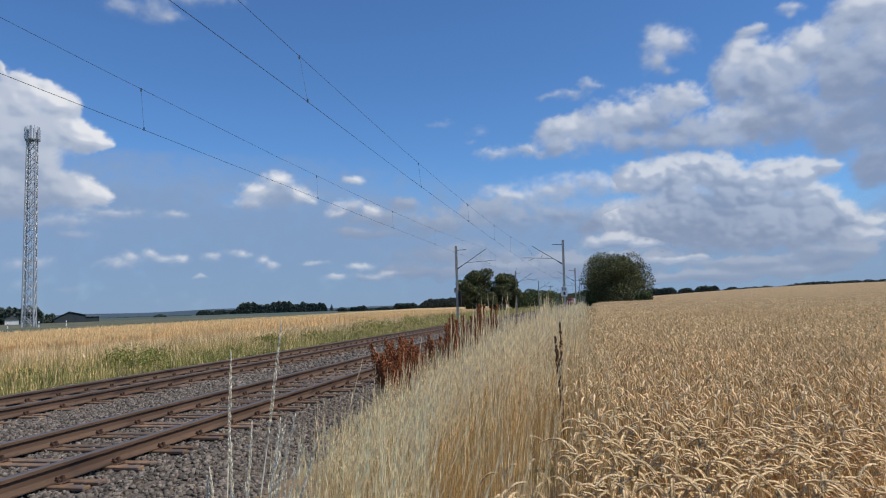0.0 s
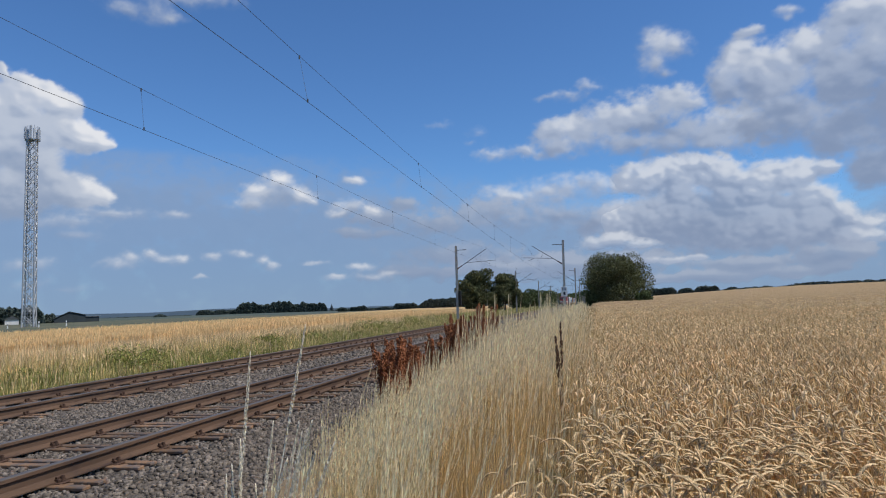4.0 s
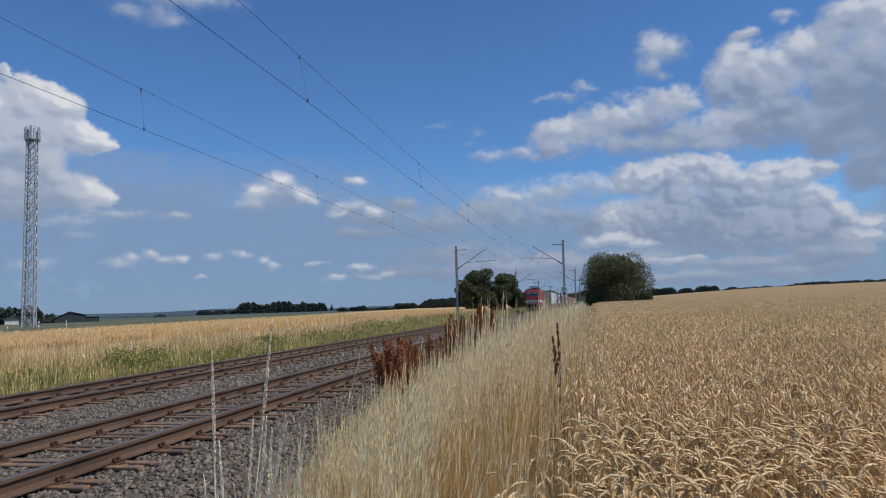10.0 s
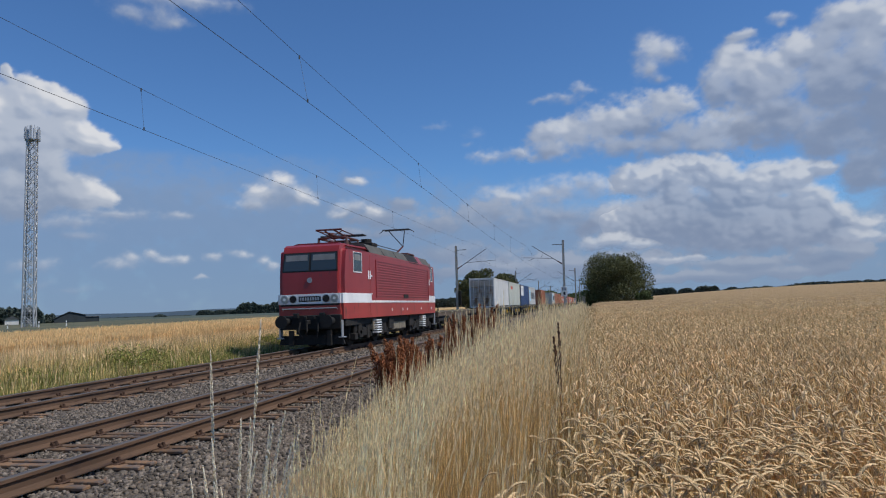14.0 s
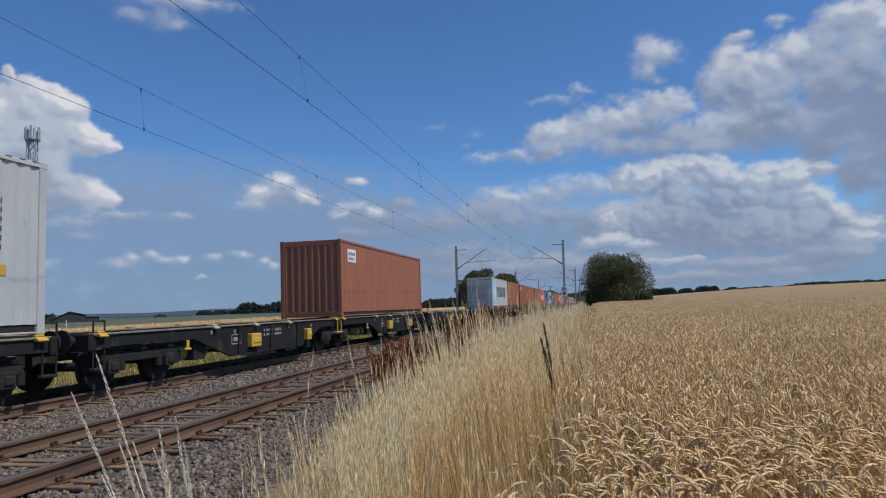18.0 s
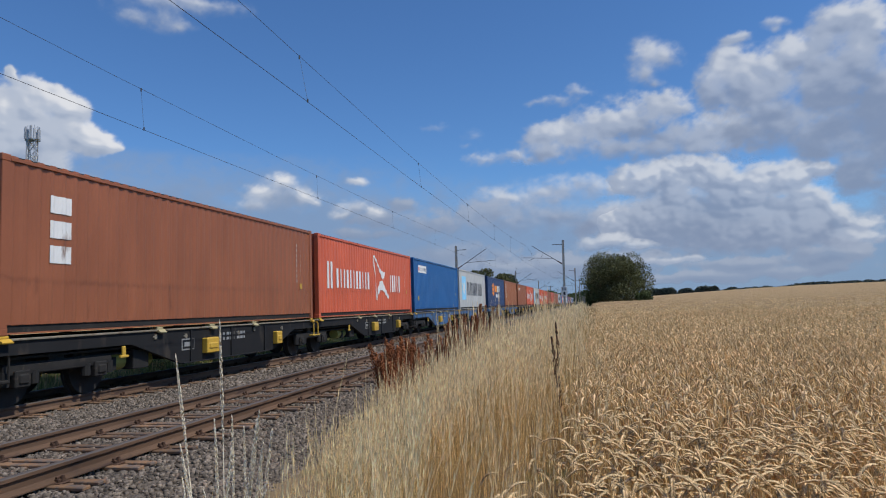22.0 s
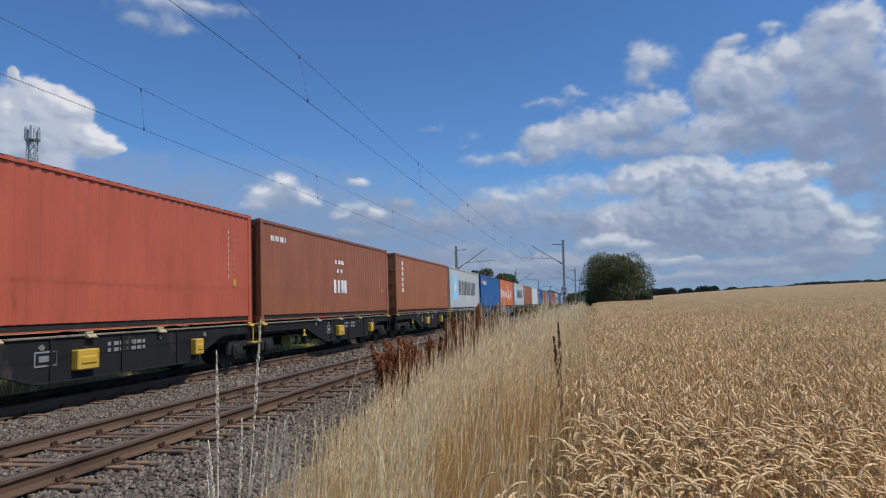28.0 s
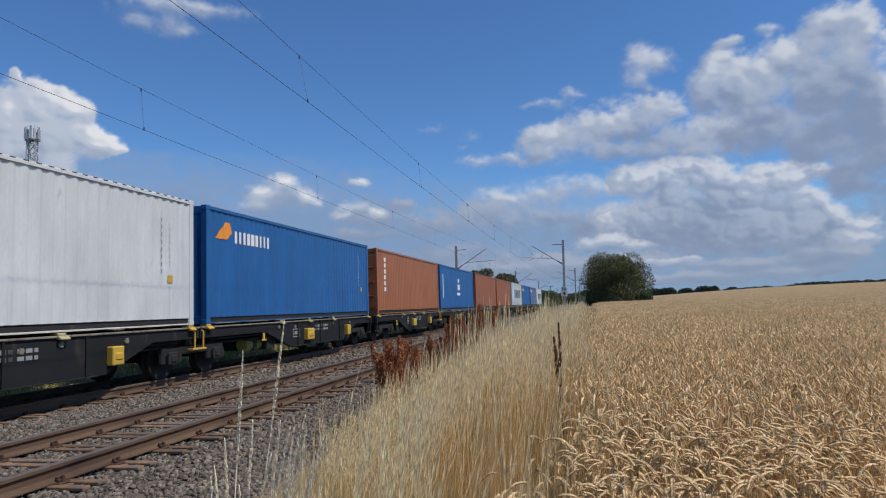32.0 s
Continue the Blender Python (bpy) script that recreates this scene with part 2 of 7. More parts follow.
def scatter(tv, tf, pos, turn, size, lean=None, lean_to=None):
    """Repeats a template (verts, faces) at many places, turned about z, sized and leaned over."""
    tv, tf, pos = np.asarray(tv, float), np.asarray(tf, int), np.asarray(pos, float)
    n = len(pos)
    size = np.broadcast_to(np.asarray(size, float).reshape(-1, 1) if np.ndim(size) == 1 else size, (n, 3)) if np.ndim(size) else np.full((n, 3), size)
    v = tv[None] * size[:, None, :]
    c, s = np.cos(turn)[:, None], np.sin(turn)[:, None]
    v = np.stack([v[..., 0] * c - v[..., 1] * s, v[..., 0] * s + v[..., 1] * c, v[..., 2]], -1)
    if lean is not None:
        h = v[..., 2]
        top = tv[:, 2].max() * size[:, 2]
        k = (h / top[:, None]) ** 1.6 * (lean * top)[:, None]
        v[..., 0] += k * np.cos(lean_to)[:, None]
        v[..., 1] += k * np.sin(lean_to)[:, None]
        v[..., 2] -= 0.35 * k * lean[:, None]
    v += pos[:, None, :]
    f = tf[None] + (np.arange(n) * len(tv))[:, None, None]
    return v.reshape(-1, 3), f.reshape(-1, tf.shape[1])


def join(pieces):
    vs, fs, o = [], [], 0
    for v, f in pieces:
        vs.append(v)
        fs.append(np.asarray(f) + o)
        o += len(v)
    return np.concatenate(vs), np.concatenate(fs)


def stuff(name, label, category, verts, faces, material, group=""):
    return tagged(link(name, np_mesh(name, verts, faces), material), label, category, group, "stuff")


def smoothstep(a, b, x):
    t = np.clip((np.asarray(x, float) - a) / (b - a), 0, 1)
    return t * t * (3 - 2 * t)


rng = np.random.default_rng(7)
# ---------------------------------------------------------------- ground
NEAR_X, FAR_X = -5.952, -10.164      # centre lines of the two tracks
GAUGE = 0.7535


def gz(x, y):
    """Height of the ground."""
    x, y = np.asarray(x, float), np.asarray(y, float)
    d = np.hypot(x, y)
    z = np.full(np.broadcast(x, y).shape, -0.2)
    trough = smoothstep(-0.6, -2.6, x) * (1 - smoothstep(-13.6, -17.0, x))
    z = z - 0.27 * trough
    z = z + 0.2 * smoothstep(-14.5, -22, x)
    rise = smoothstep(-40, 120, x) * smoothstep(50, 430, d) * 5.3
    z = z + rise + 0.6 * smoothstep(-3, 4, x) * smoothstep(40, 150, d)
    return z


def sheet(name, xs, ys, height, material, label, category, kind="structure", keep=None):
    X, Y = np.meshgrid(xs, ys)
    Z = height(X, Y)
    v = np.stack([X, Y, Z], -1).reshape(-1, 3)
    nx, ny = len(xs), len(ys)
    i = (np.arange(ny - 1)[:, None] * nx + np.arange(nx - 1)[None]).ravel()
    f = np.stack([i, i + 1, i + 1 + nx, i + nx], -1)
    if keep is not None:
        c = v[f].mean(1)
        f = f[keep(c[:, 0], c[:, 1])]
    me = np_mesh(name, v, f)
    me.polygons.foreach_set("use_smooth", np.ones(len(f), bool))
    return tagged(link(name, me, material), label, category, "", kind)


def spaced(near, far, step, grow):
    out, s = [near], step
    while out[-1] < far:
        out.append(out[-1] + s)
        s *= grow
    return np.array(out)


GX = np.concatenate([-spaced(20, 4700, 2.0, 1.22)[::-1], np.linspace(-19, 6, 51)[0:], spaced(7, 4700, 1.5, 1.2)])
GY = np.concatenate([-spaced(12, 4700, 3.0, 1.3)[::-1], np.linspace(-10, 60, 71), spaced(62, 4700, 3.0, 1.16)])
sheet("ground", GX, GY, lambda x, y: gz(x, y) - 0.02, M["soil"], "dry brown soil with scattered weeds under the crops", "ground")
sheet("meadow", np.concatenate([-spaced(30, 4600, 6, 1.25)[::-1]]), spaced(-60, 4600, 10, 1.2), lambda x, y: gz(x, y) + 0.05, M["meadow"],
      "dull green meadow beyond the left crop field", "meadow", keep=lambda x, y: x < -28 - 0.22 * np.maximum(y, -20))

# ballast bed: one long bank under both tracks
bm = prism(bmesh.new(), [(-14.0, -0.50), (-12.6, -0.25), (FAR_X + 1.2, -0.21), (-8.05, -0.25), (NEAR_X - 1.2, -0.21), (NEAR_X + 1.4, -0.235), (-3.3, -0.54),
                         (-3.3, -0.9), (-14.0, -0.9)], "y", -30, 900)
bed = part("ballast_bed", bm, M["ballast"], None)
tagged(bed, "grey crushed stone ballast bank under two tracks", "ballast", "", "structure")


def bank(x):
    return np.interp(x, [-14.0, -12.6, FAR_X + 1.2, -8.05, NEAR_X - 1.2, NEAR_X + 0.8, NEAR_X + 1.4, -3.3, -2.3], [-0.5, -0.245, -0.206, -0.235, -0.206, -0.206, -0.232, -0.54, -0.49])


CUBE_F = np.array([[0, 1, 3, 2], [4, 6, 7, 5], [0, 4, 5, 1], [2, 3, 7, 6], [0, 2, 6, 4], [1, 5, 7, 3]])
CUBE_V = np.array([[x, y, z] for x in (-.5, .5) for y in (-.5, .5) for z in (-.5, .5)])

STONE_F = CUBE_F[[0, 1, 2, 3, 5]]      # no underside


def stones(count, y0, y1, x0=-13.2, x1=-2.9, big=1.0):
    got = []
    for k in range(5):
        tv = CUBE_V * rng.uniform(0.6, 1.0, (8, 1)) + rng.normal(0, 0.13, (8, 3))
        n = count // 5
        y = y0 + (y1 - y0) * rng.random(n) ** 1.5
        x = rng.uniform(x0, x1, n)
        s = rng.uniform(0.026, 0.056, (n, 1)) * rng.uniform(0.7, 1.25, (n, 3)) * big
        s[:, 2] *= 0.8
        got.append(scatter(tv, STONE_F, np.stack([x, y, bank(x) + rng.uniform(-0.004, 0.022, n) - 0.018 * (np.minimum(np.abs(x - NEAR_X), np.abs(x - FAR_X)) < 1.28)], -1), rng.uniform(0, 6.28, n), s))
    return join(got)


stuff("ballast_stones", "loose angular grey ballast stones, some rust stained", "ballast", *stones(70000, 3.0, 17, big=0.92), M["stone"])
stuff("ballast_stones", "loose angular grey ballast stones beside the viewpoint", "ballast", *stones(22000, -7.0, 3.2, big=1.1), M["stone"])
stuff("ballast_stones", "loose angular grey ballast stones between the tracks", "ballast", *stones(20000, 14, 70, big=1.7), M["stone"])

# ---------------------------------------------------------------- tracks
RAIL = [(-0.075, -0.172), (0.075, -0.172), (0.075, -0.160), (0.018, -0.140), (0.009, -0.125), (0.009, -0.050), (0.036, -0.038), (0.036, -0.008), (0.028, 0.0),
        (-0.028, 0.0), (-0.036, -0.008), (-0.036, -0.038), (-0.009, -0.050), (-0.009, -0.125), (-0.018, -0.140), (-0.075, -0.160)]
bm = prism(bmesh.new(), RAIL, "y", -30, 900)
rail_mesh = bpy.data.meshes.new("rail")
bm.to_mesh(rail_mesh)
bm.free()
bm = prism(bmesh.new(), [(-0.034, -0.0055), (-0.027, 0.0025), (0.027, 0.0025), (0.034, -0.0055)], "y", -30, 900)
head_mesh = bpy.data.meshes.new("running_surface")
bm.to_mesh(head_mesh)
bm.free()
# twin-bar steel sleeper, with the fastening that holds the rail
bm = boxes((-1.22, 1.22, -0.16, -0.05, -0.215, -0.178), (-1.22, 1.22, 0.05, 0.16, -0.215, -0.178), (-0.95, -0.55, -0.05, 0.05, -0.21, -0.19), (0.55, 0.95, -0.05, 0.05, -0.21, -0.19), bev=0.008)
sleeper_mesh = bpy.data.meshes.new("sleeper")
bm.to_mesh(sleeper_mesh)
bm.free()
bm = boxes((-0.14, 0.14, -0.075, 0.075, -0.185, -0.168), (-0.105, -0.05, -0.05, 0.05, -0.165, -0.135), (0.05, 0.105, -0.05, 0.05, -0.165, -0.135), bev=0.006)
tube(bm, (0.105, 0, -0.17), (0.105, 0, -0.105), 0.018, n=6)
tube(bm, (-0.105, 0, -0.17), (-0.105, 0, -0.105), 0.018, n=6)
tube(bm, (0.075, -0.05, -0.125), (0.075, 0.05, -0.125), 0.013, n=6)
clip_mesh = bpy.data.meshes.new("rail_fastening")
bm.to_mesh(clip_mesh)
bm.free()


def track(x, label):
    t = tagged(new("railway_track"), label, "railway track", "running tracks", "structure")
    t.location = (x, 0, 0)
    for side in (-GAUGE, GAUGE):
        r = link("rail", rail_mesh, M["railsteel"], t, "rusty brown rail with a worn bright head", pose(side, 0, 0))
        link("running_surface", head_mesh, M["railhead"], r, "polished grey running surface")
    return t


TRACKS = [track(NEAR_X, "near railway track with rusty steel sleepers in ballast"), track(FAR_X, "far railway track carrying the freight train")]

# ---------------------------------------------------------------- overhead line
SPAN, MAST_Y = 59.3, 70.0


def wire_z(y):
    if y < MAST_Y:
        return 6.62 + 0.0005 * (y - 29) ** 2
    u = ((y - MAST_Y) % SPAN) / SPAN * 2 - 1
    return 6.62 + 0.84 * u * u


def stagger(y, near):
    """Sideways offset of the wires from the track's centre line."""
    if y < MAST_Y:
        return float(np.interp(y, [-12, 8, 23.5, 70], [0.6, 0.53, 0.21, -0.35] if near else [0.45, 0.26, 0.1, -0.35]))
    u = ((y - MAST_Y) / SPAN) % 2
    return -0.35 * (1 - 2 * (u if u < 1 else 2 - u))


def wires(x, near, label):
    w = empty("overhead_line", label, "overhead line", "overhead lines", pose(x, 0, 0))
    c, ms = bmesh.new(), bmesh.new()
    ys = np.concatenate([np.arange(-94, 70, 8.2), np.arange(MAST_Y, MAST_Y + 8 * SPAN + 1, SPAN / 10)])
    for a, b in zip(ys[:-1], ys[1:]):
        far = a > 110
        tube(c, (stagger(a, near), a, 5.75), (stagger(b, near), b, 5.75), 0.0056 if not far else 0.012, n=5)
        tube(ms, (stagger(a, near) * 0.6, a, wire_z(a)), (stagger(b, near) * 0.6, b, wire_z(b)), 0.0048, n=5)
    part("contact_wire", c, M["wire"], w, "dark grooved contact wire")
    part("messenger_wire", ms, M["wire"], w, "thin stranded messenger wire")
    for y in np.arange(-8.4 if near else -7.6, MAST_Y + 2 * SPAN, 10.65):
        z = wire_z(y)
        bm = tubes(((stagger(y, near), y, 5.75), (stagger(y, near) * 0.6, y, z), 0.0035), n=4)
        tube(bm, (stagger(y, near), y, 5.74), (stagger(y, near), y, 5.81), 0.018, n=5)
        tube(bm, (stagger(y, near) * 0.6, y, z - 0.06), (stagger(y, near) * 0.6, y, z + 0.02), 0.018, n=5)
        part("dropper", bm, M["wire"], w)
    return w


wires(NEAR_X, 1, "contact wire, messenger and droppers over the near track")
wires(FAR_X, 0, "contact wire, messenger and droppers over the far track")


def mast(x, y, side, height, extra=None):
    """side: +1 when its arm reaches towards +x."""
    m = empty("catenary_mast", "tall grey steel overhead line mast with a slanting arm", "catenary mast", "catenary masts", pose(x, y, 0, 0, 0.9 if side < 0 else 0.4, 0))
    bm = boxes((-0.11, 0.11, -0.12, -0.10, -0.8, height), (-0.11, 0.11, 0.10, 0.12, -0.8, height), (-0.012, 0.012, -0.10, 0.10, -0.8, height))
    part("post", bm, M["mastpaint"], m)
    part("foundation", boxes((-0.35, 0.35, -0.35, 0.35, -0.9, -0.35), bev=0.03), M["stone"], m, "concrete foundation block")
    s = side
    part("bracket_tube", tubes(((s * 0.1, 0, 5.35), (s * 3.15, 0, 7.3), 0.032)), M["wire"], m, "slanting dark bracket tube")
    part("top_tie", tubes(((s * 0.1, 0, height - 0.45), (s * 1.1, 0, height - 0.40), 0.03)), M["wire"], m)
    part("registration_arm", tubes(((s * 1.0, 0, 5.95), (s * 4.1, 0, 6.12), 0.022), ((s * 3.0, 0, 6.03), (s * 3.55, 0, 5.76), 0.014)), M["wire"], m)
    part("insulator", tubes(((s * 0.15, 0, 5.38), (s * 0.6, 0, 5.67), 0.065), n=10), M["insul"], m, "ribbed brown insulator")
    part("hanger", tubes(((s * 2.0, 0, 6.56), (s * 2.3, 0, 6.02), 0.012)), M["wire"], m)
    if extra == "box":
        part("switch_box", boxes((0.12, 0.42, -0.15, 0.15, 1.5, 3.0), bev=0.02), M["dark"], m, "dark equipment box")
    if extra == "sign":
        part("sign_plate", boxes((-0.33, 0.28, -0.16, -0.14, 2.05, 3.05), bev=0.004), M["white"], m, "white number plate")
        part("sign_bars", boxes((-0.2, -0.1, -0.168, -0.162, 2.65, 2.95), (0.02, 0.12, -0.168, -0.162, 2.65, 2.95), (-0.1, 0.1, -0.168, -0.162, 2.2, 2.5)), M["navytext"], m)
    return m


for i in range(-1, 8):
    y = MAST_Y + i * SPAN if i >= 0 else -12.0
    mast(-13.55, y, 1, 7.75, "box" if i == 0 else None)
    mast(-2.45, y, -1, 7.8, "sign" if i == 0 else None)

# ---------------------------------------------------------------- plants
def ribbon(rows):
    """rows of (x, y, z, half width across y): a strip of triangles."""
    v, f = [], []
    for x, y, z, w in rows:
        v += [(x, y - w, z), (x, y + w, z)]
    for i in range(len(rows) - 1):
        a = 2 * i
        f += [(a, a + 1, a + 3), (a, a + 3, a + 2)]
    return np.array(v), np.array(f)


def spindle(path, radii, sides=4):
    v, f = [], []
    for (x, y, z), r in zip(path, radii):
        for k in range(sides):
            a = 2 * math.pi * k / sides
            v.append((x + r * math.cos(a), y + r * math.sin(a), z))
    for i in range(len(path) - 1):
        for k in range(sides):
            a, b = i * sides + k, i * sides + (k + 1) % sides
            f += [(a, b, b + sides), (a, b + sides, a + sides)]
    return np.array(v, float), np.array(f)


OCT_V = np.array([[1, 0, 0], [-1, 0, 0], [0, 1, 0], [0, -1, 0], [0, 0, 1], [0, 0, -1]], float)
OCT_F = np.array([[0, 2, 4], [2, 1, 4], [1, 3, 4], [3, 0, 4], [2, 0, 5], [1, 2, 5], [3, 1, 5], [0, 3, 5]])


def wheat_template(nod, height, detail):
    """Straw that bows over at the neck and ends in a ripe ear; detail 2: single grains, 1: ringed, 0: plain."""
    steps, x, z, path = 14, 0.0, height - 0.14, []
    for i in range(steps + 1):
        a = float(nod * smoothstep(0.0, 0.97, i / steps))
        path.append((x, 0.0, z, a))
        ds = 0.225 / steps
        x, z = x + ds * math.sin(a), z + ds * math.cos(a)
    w = 0.0022 if detail == 2 else 0.003
    stem = [(0, 0, 0, w), (0, 0, height * 0.5, w)] + [(p[0], 0, p[2], w * 0.9) for p in path[:9:2 if detail else 4]]
    straw = [ribbon(stem)]
    ear = []
    pts = path[8:]
    if detail == 2:
        for i in range(10):
            u = i / 9 * (len(pts) - 1.01)
            k, r = int(u), u - int(u)
            p = np.array(pts[k][:3]) * (1 - r) + np.array(pts[k + 1][:3]) * r
            a = pts[k][3]
            along, side = np.array([math.sin(a), 0, math.cos(a)]), np.array([0, 1, 0])
            norm = np.array([math.cos(a), 0, -math.sin(a)])
            for s in (-1, 1):
                c = p + side * s * 0.0044 + along * (0.003 * s)
                t = along * 0.0120 + side * s * 0.0055
                fat = 1.0 - 0.45 * abs(i / 9 - 0.45)
                v = c + OCT_V[:, [0]] * norm * 0.0056 * fat + OCT_V[:, [1]] * side * 0.0045 * fat + OCT_V[:, [2]] * t
                ear.append((v, OCT_F))
    else:
        n = 5 if detail else 3
        sel = [pts[int(round(i * (len(pts) - 1) / (n - 1)))] for i in range(n)]
        rad = [0.003, 0.0082, 0.0092, 0.0075, 0.0025] if detail else [0.005, 0.013, 0.005]
        ear.append(spindle([(p[0] + (0.002 if i % 2 else -0.002), p[1], p[2]) for i, p in enumerate(sel)], rad, 4 if detail else 3))
    return join(straw), join(ear)


def wheat_patch(label, count, where, detail, size=1.0):
    straws, ears = [], []
    kinds = 14
    for k in range(kinds):
        st, er = wheat_template(rng.uniform(1.6, 3.1), rng.uniform(0.70, 0.92), detail)
        p = where(count // kinds)
        n = len(p)
        turn, sz = rng.normal(-0.35, 1.7, n), rng.uniform(0.9, 1.08, n)[:, None] * np.array([[size, size, 1.0]])
        lean, to = np.abs(rng.normal(0, 0.10, n)), rng.uniform(0, 6.28, n)
        pos = np.column_stack([p, gz(p[:, 0], p[:, 1])])
        straws.append(scatter(*st, pos, turn, sz, lean, to))
        ears.append(scatter(*er, pos, turn, sz * np.array([[1, 1, 1]]), lean * (er[0][:, 2].max() / st[0][:, 2].max()) ** 1.6, to))
    thing = stuff("wheat_stalks", label + " straw", "wheat", *join(straws), M["straw"], "wheat field")
    stuff("wheat_ears", label + " nodding ears", "wheat", *join(ears), M["wheat"], "wheat field")


def wedge(d0, d1, a0=-1.5, a1=24.5, edge=0.05, fray=0.06):
    def where(n):
        d = np.sqrt(rng.uniform(d0 ** 2, d1 ** 2, n))
        a = np.radians(rng.uniform(a0, a1, n))
        p = np.column_stack([d * np.sin(a), d * np.cos(a)])
        return p[p[:, 0] > edge + 0.12 * np.sin(p[:, 1] * 1.7) + rng.normal(0, fray, n)]
    return where


wheat_patch("ripe golden wheat beside the grass verge,", 2500, wedge(1.75, 4.6, -9, 28, -0.12, 0.14), 2)
wheat_patch("ripe golden wheat further into the field,", 17000, wedge(4.6, 14, -3, 24.5, -0.05, 0.1), 1)
wheat_patch("ripe golden wheat deep in the field,", 26000, wedge(14, 48), 0, 1.5)
wheat_patch("ripe golden wheat towards the rise of the field,", 15000, wedge(46, 100, -1, 24), 0, 2.6)



def around(n):
    p = np.column_stack([rng.uniform(0.25, 7.0, n), rng.uniform(-7.0, 2.2, n)])
    return p[np.hypot(p[:, 0], p[:, 1]) > 1.3]


wheat_patch("ripe golden wheat behind the viewpoint,", 4500, around, 1)


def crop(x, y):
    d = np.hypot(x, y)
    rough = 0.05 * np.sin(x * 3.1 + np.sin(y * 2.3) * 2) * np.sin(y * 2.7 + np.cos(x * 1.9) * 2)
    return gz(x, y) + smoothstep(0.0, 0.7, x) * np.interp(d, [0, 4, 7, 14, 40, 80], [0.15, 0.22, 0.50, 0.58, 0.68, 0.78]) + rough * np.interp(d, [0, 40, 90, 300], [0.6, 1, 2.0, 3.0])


WX = np.concatenate([np.linspace(0.0, 12, 60), spaced(12.2, 900, 0.35, 1.045)])
WY = np.concatenate([np.linspace(-40, 0, 30), np.linspace(0.3, 30, 120), spaced(30.3, 700, 0.4, 1.025)])
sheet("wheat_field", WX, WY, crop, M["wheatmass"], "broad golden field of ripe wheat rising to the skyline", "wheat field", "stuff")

BLADE = ribbon([(0, 0, 0, 0.5), (0.0, 0, 0.35, 0.45), (0.0, 0, 0.7, 0.35), (0.0, 0, 1.0, 0.08)])


LITE = ribbon([(0, 0, 0, 0.5), (0, 0, 0.6, 0.42), (0, 0, 1.0, 0.06)])
FLAT_EAR = ribbon([(0, 0, 0, 0.35), (0, 0, 0.78, 0.3), (0, 0, 0.88, 1.0), (0, 0, 1.0, 0.1)])


def tuft(name, label, category, pos, height, width, material, template, lean=0.12, to=None, group="", origin=None, short=0.75):
    n = len(pos)
    h = np.broadcast_to(height, n) * rng.uniform(short, 1.1, n)
    size = np.stack([np.full(n, width), np.full(n, width), h], -1) * np.stack([rng.uniform(0.7, 1.3, n)] * 2 + [np.ones(n)], -1)
    tl = rng.uniform(0, 6.28, n) if to is None else rng.normal(to, 0.9, n)
    base = np.zeros(3) if origin is None else np.asarray(origin)
    v, f = scatter(*template, pos - base, rng.uniform(0, 6.28, n), size, np.abs(rng.normal(0, lean, n)), tl)
    ob = stuff(name, label, category, v, f, material, group)
    ob.location = base
    return ob


SWAYERS = []     # grass that the wind moves: (object, strength, lag)


def strip_height(x, y):
    """How tall the verge grass stands: low by the stones, tall next to the wheat."""
    h = np.interp(x, [-3.6, -2.7, -1.9, -1.1, -0.6, -0.2, 0.2], [0.45, 0.80, 1.12, 1.30, 1.16, 0.88, 0.76]) * np.interp(y, [0, 3, 8, 30], [0.78, 0.84, 1.0, 1.10])
    return h * (1 + 0.17 * np.sin(x * 3.3 + y * 2.1) * np.sin(y * 1.3 - x * 2.0) + 0.09 * np.sin(x * 9.1 + 2 * np.sin(y * 3.0))) * (1 - 0.42 * np.exp(-((y - 6.6) / 1.5) ** 2) * smoothstep(-1.5, -2.2, x))


def depth_in(x, y):
    """0 beside the wheat, 1 at the edge of the stones."""
    return -x / np.clip(0.40 * y, 0.4, 3.1)


def arch(steps, bow, w0, w1, thick):
    """A blade that bows over as it rises."""
    return ribbon([(bow / thick * (k / steps) ** 2, 0, k / steps * (1 - 0.02 * (k / steps) ** 2), w0 + (w1 - w0) * (k / steps) ** 1.5) for k in range(steps + 1)])


def stem_arch(steps, bow, thick):
    """A round stem that bows over as it rises."""
    us = [k / steps for k in range(steps + 1)]
    return spindle([(bow / thick * u ** 2, 0, u * (1 - 0.02 * u * u)) for u in us], [0.26 - 0.14 * u for u in us], 3)


def plume(bow, thick, rings, fat, start=0.74):
    """Feathery head on top of the stem that arch() gives: spikelets set to either side."""
    v, f = [], []
    for i in range(rings):
        k = start + (1 - start) * i / (rings - 1)
        x, z = bow / thick * k ** 2, k * (1 - 0.02 * k * k)
        out, turn = fat * (0.35 + 0.65 * math.sin(math.pi * (0.10 + 0.85 * i / (rings - 1)))), 2.4 * i
        c, d = math.cos(turn), math.sin(turn)
        half = (1 - start) / rings * 0.95
        a = len(v)
        v += [(x, 0, z - half), (x + out * c - 0.35 * out * d, out * d + 0.35 * out * c, z + half * 0.5), (x + out * 0.9 * c, out * 0.9 * d, z + half * 1.6), (x + 0.25 * out * d, -0.25 * out * c, z + half * 0.6)]
        f += [(a, a + 1, a + 2), (a, a + 2, a + 3)]
    return np.array(v, float), np.array(f)


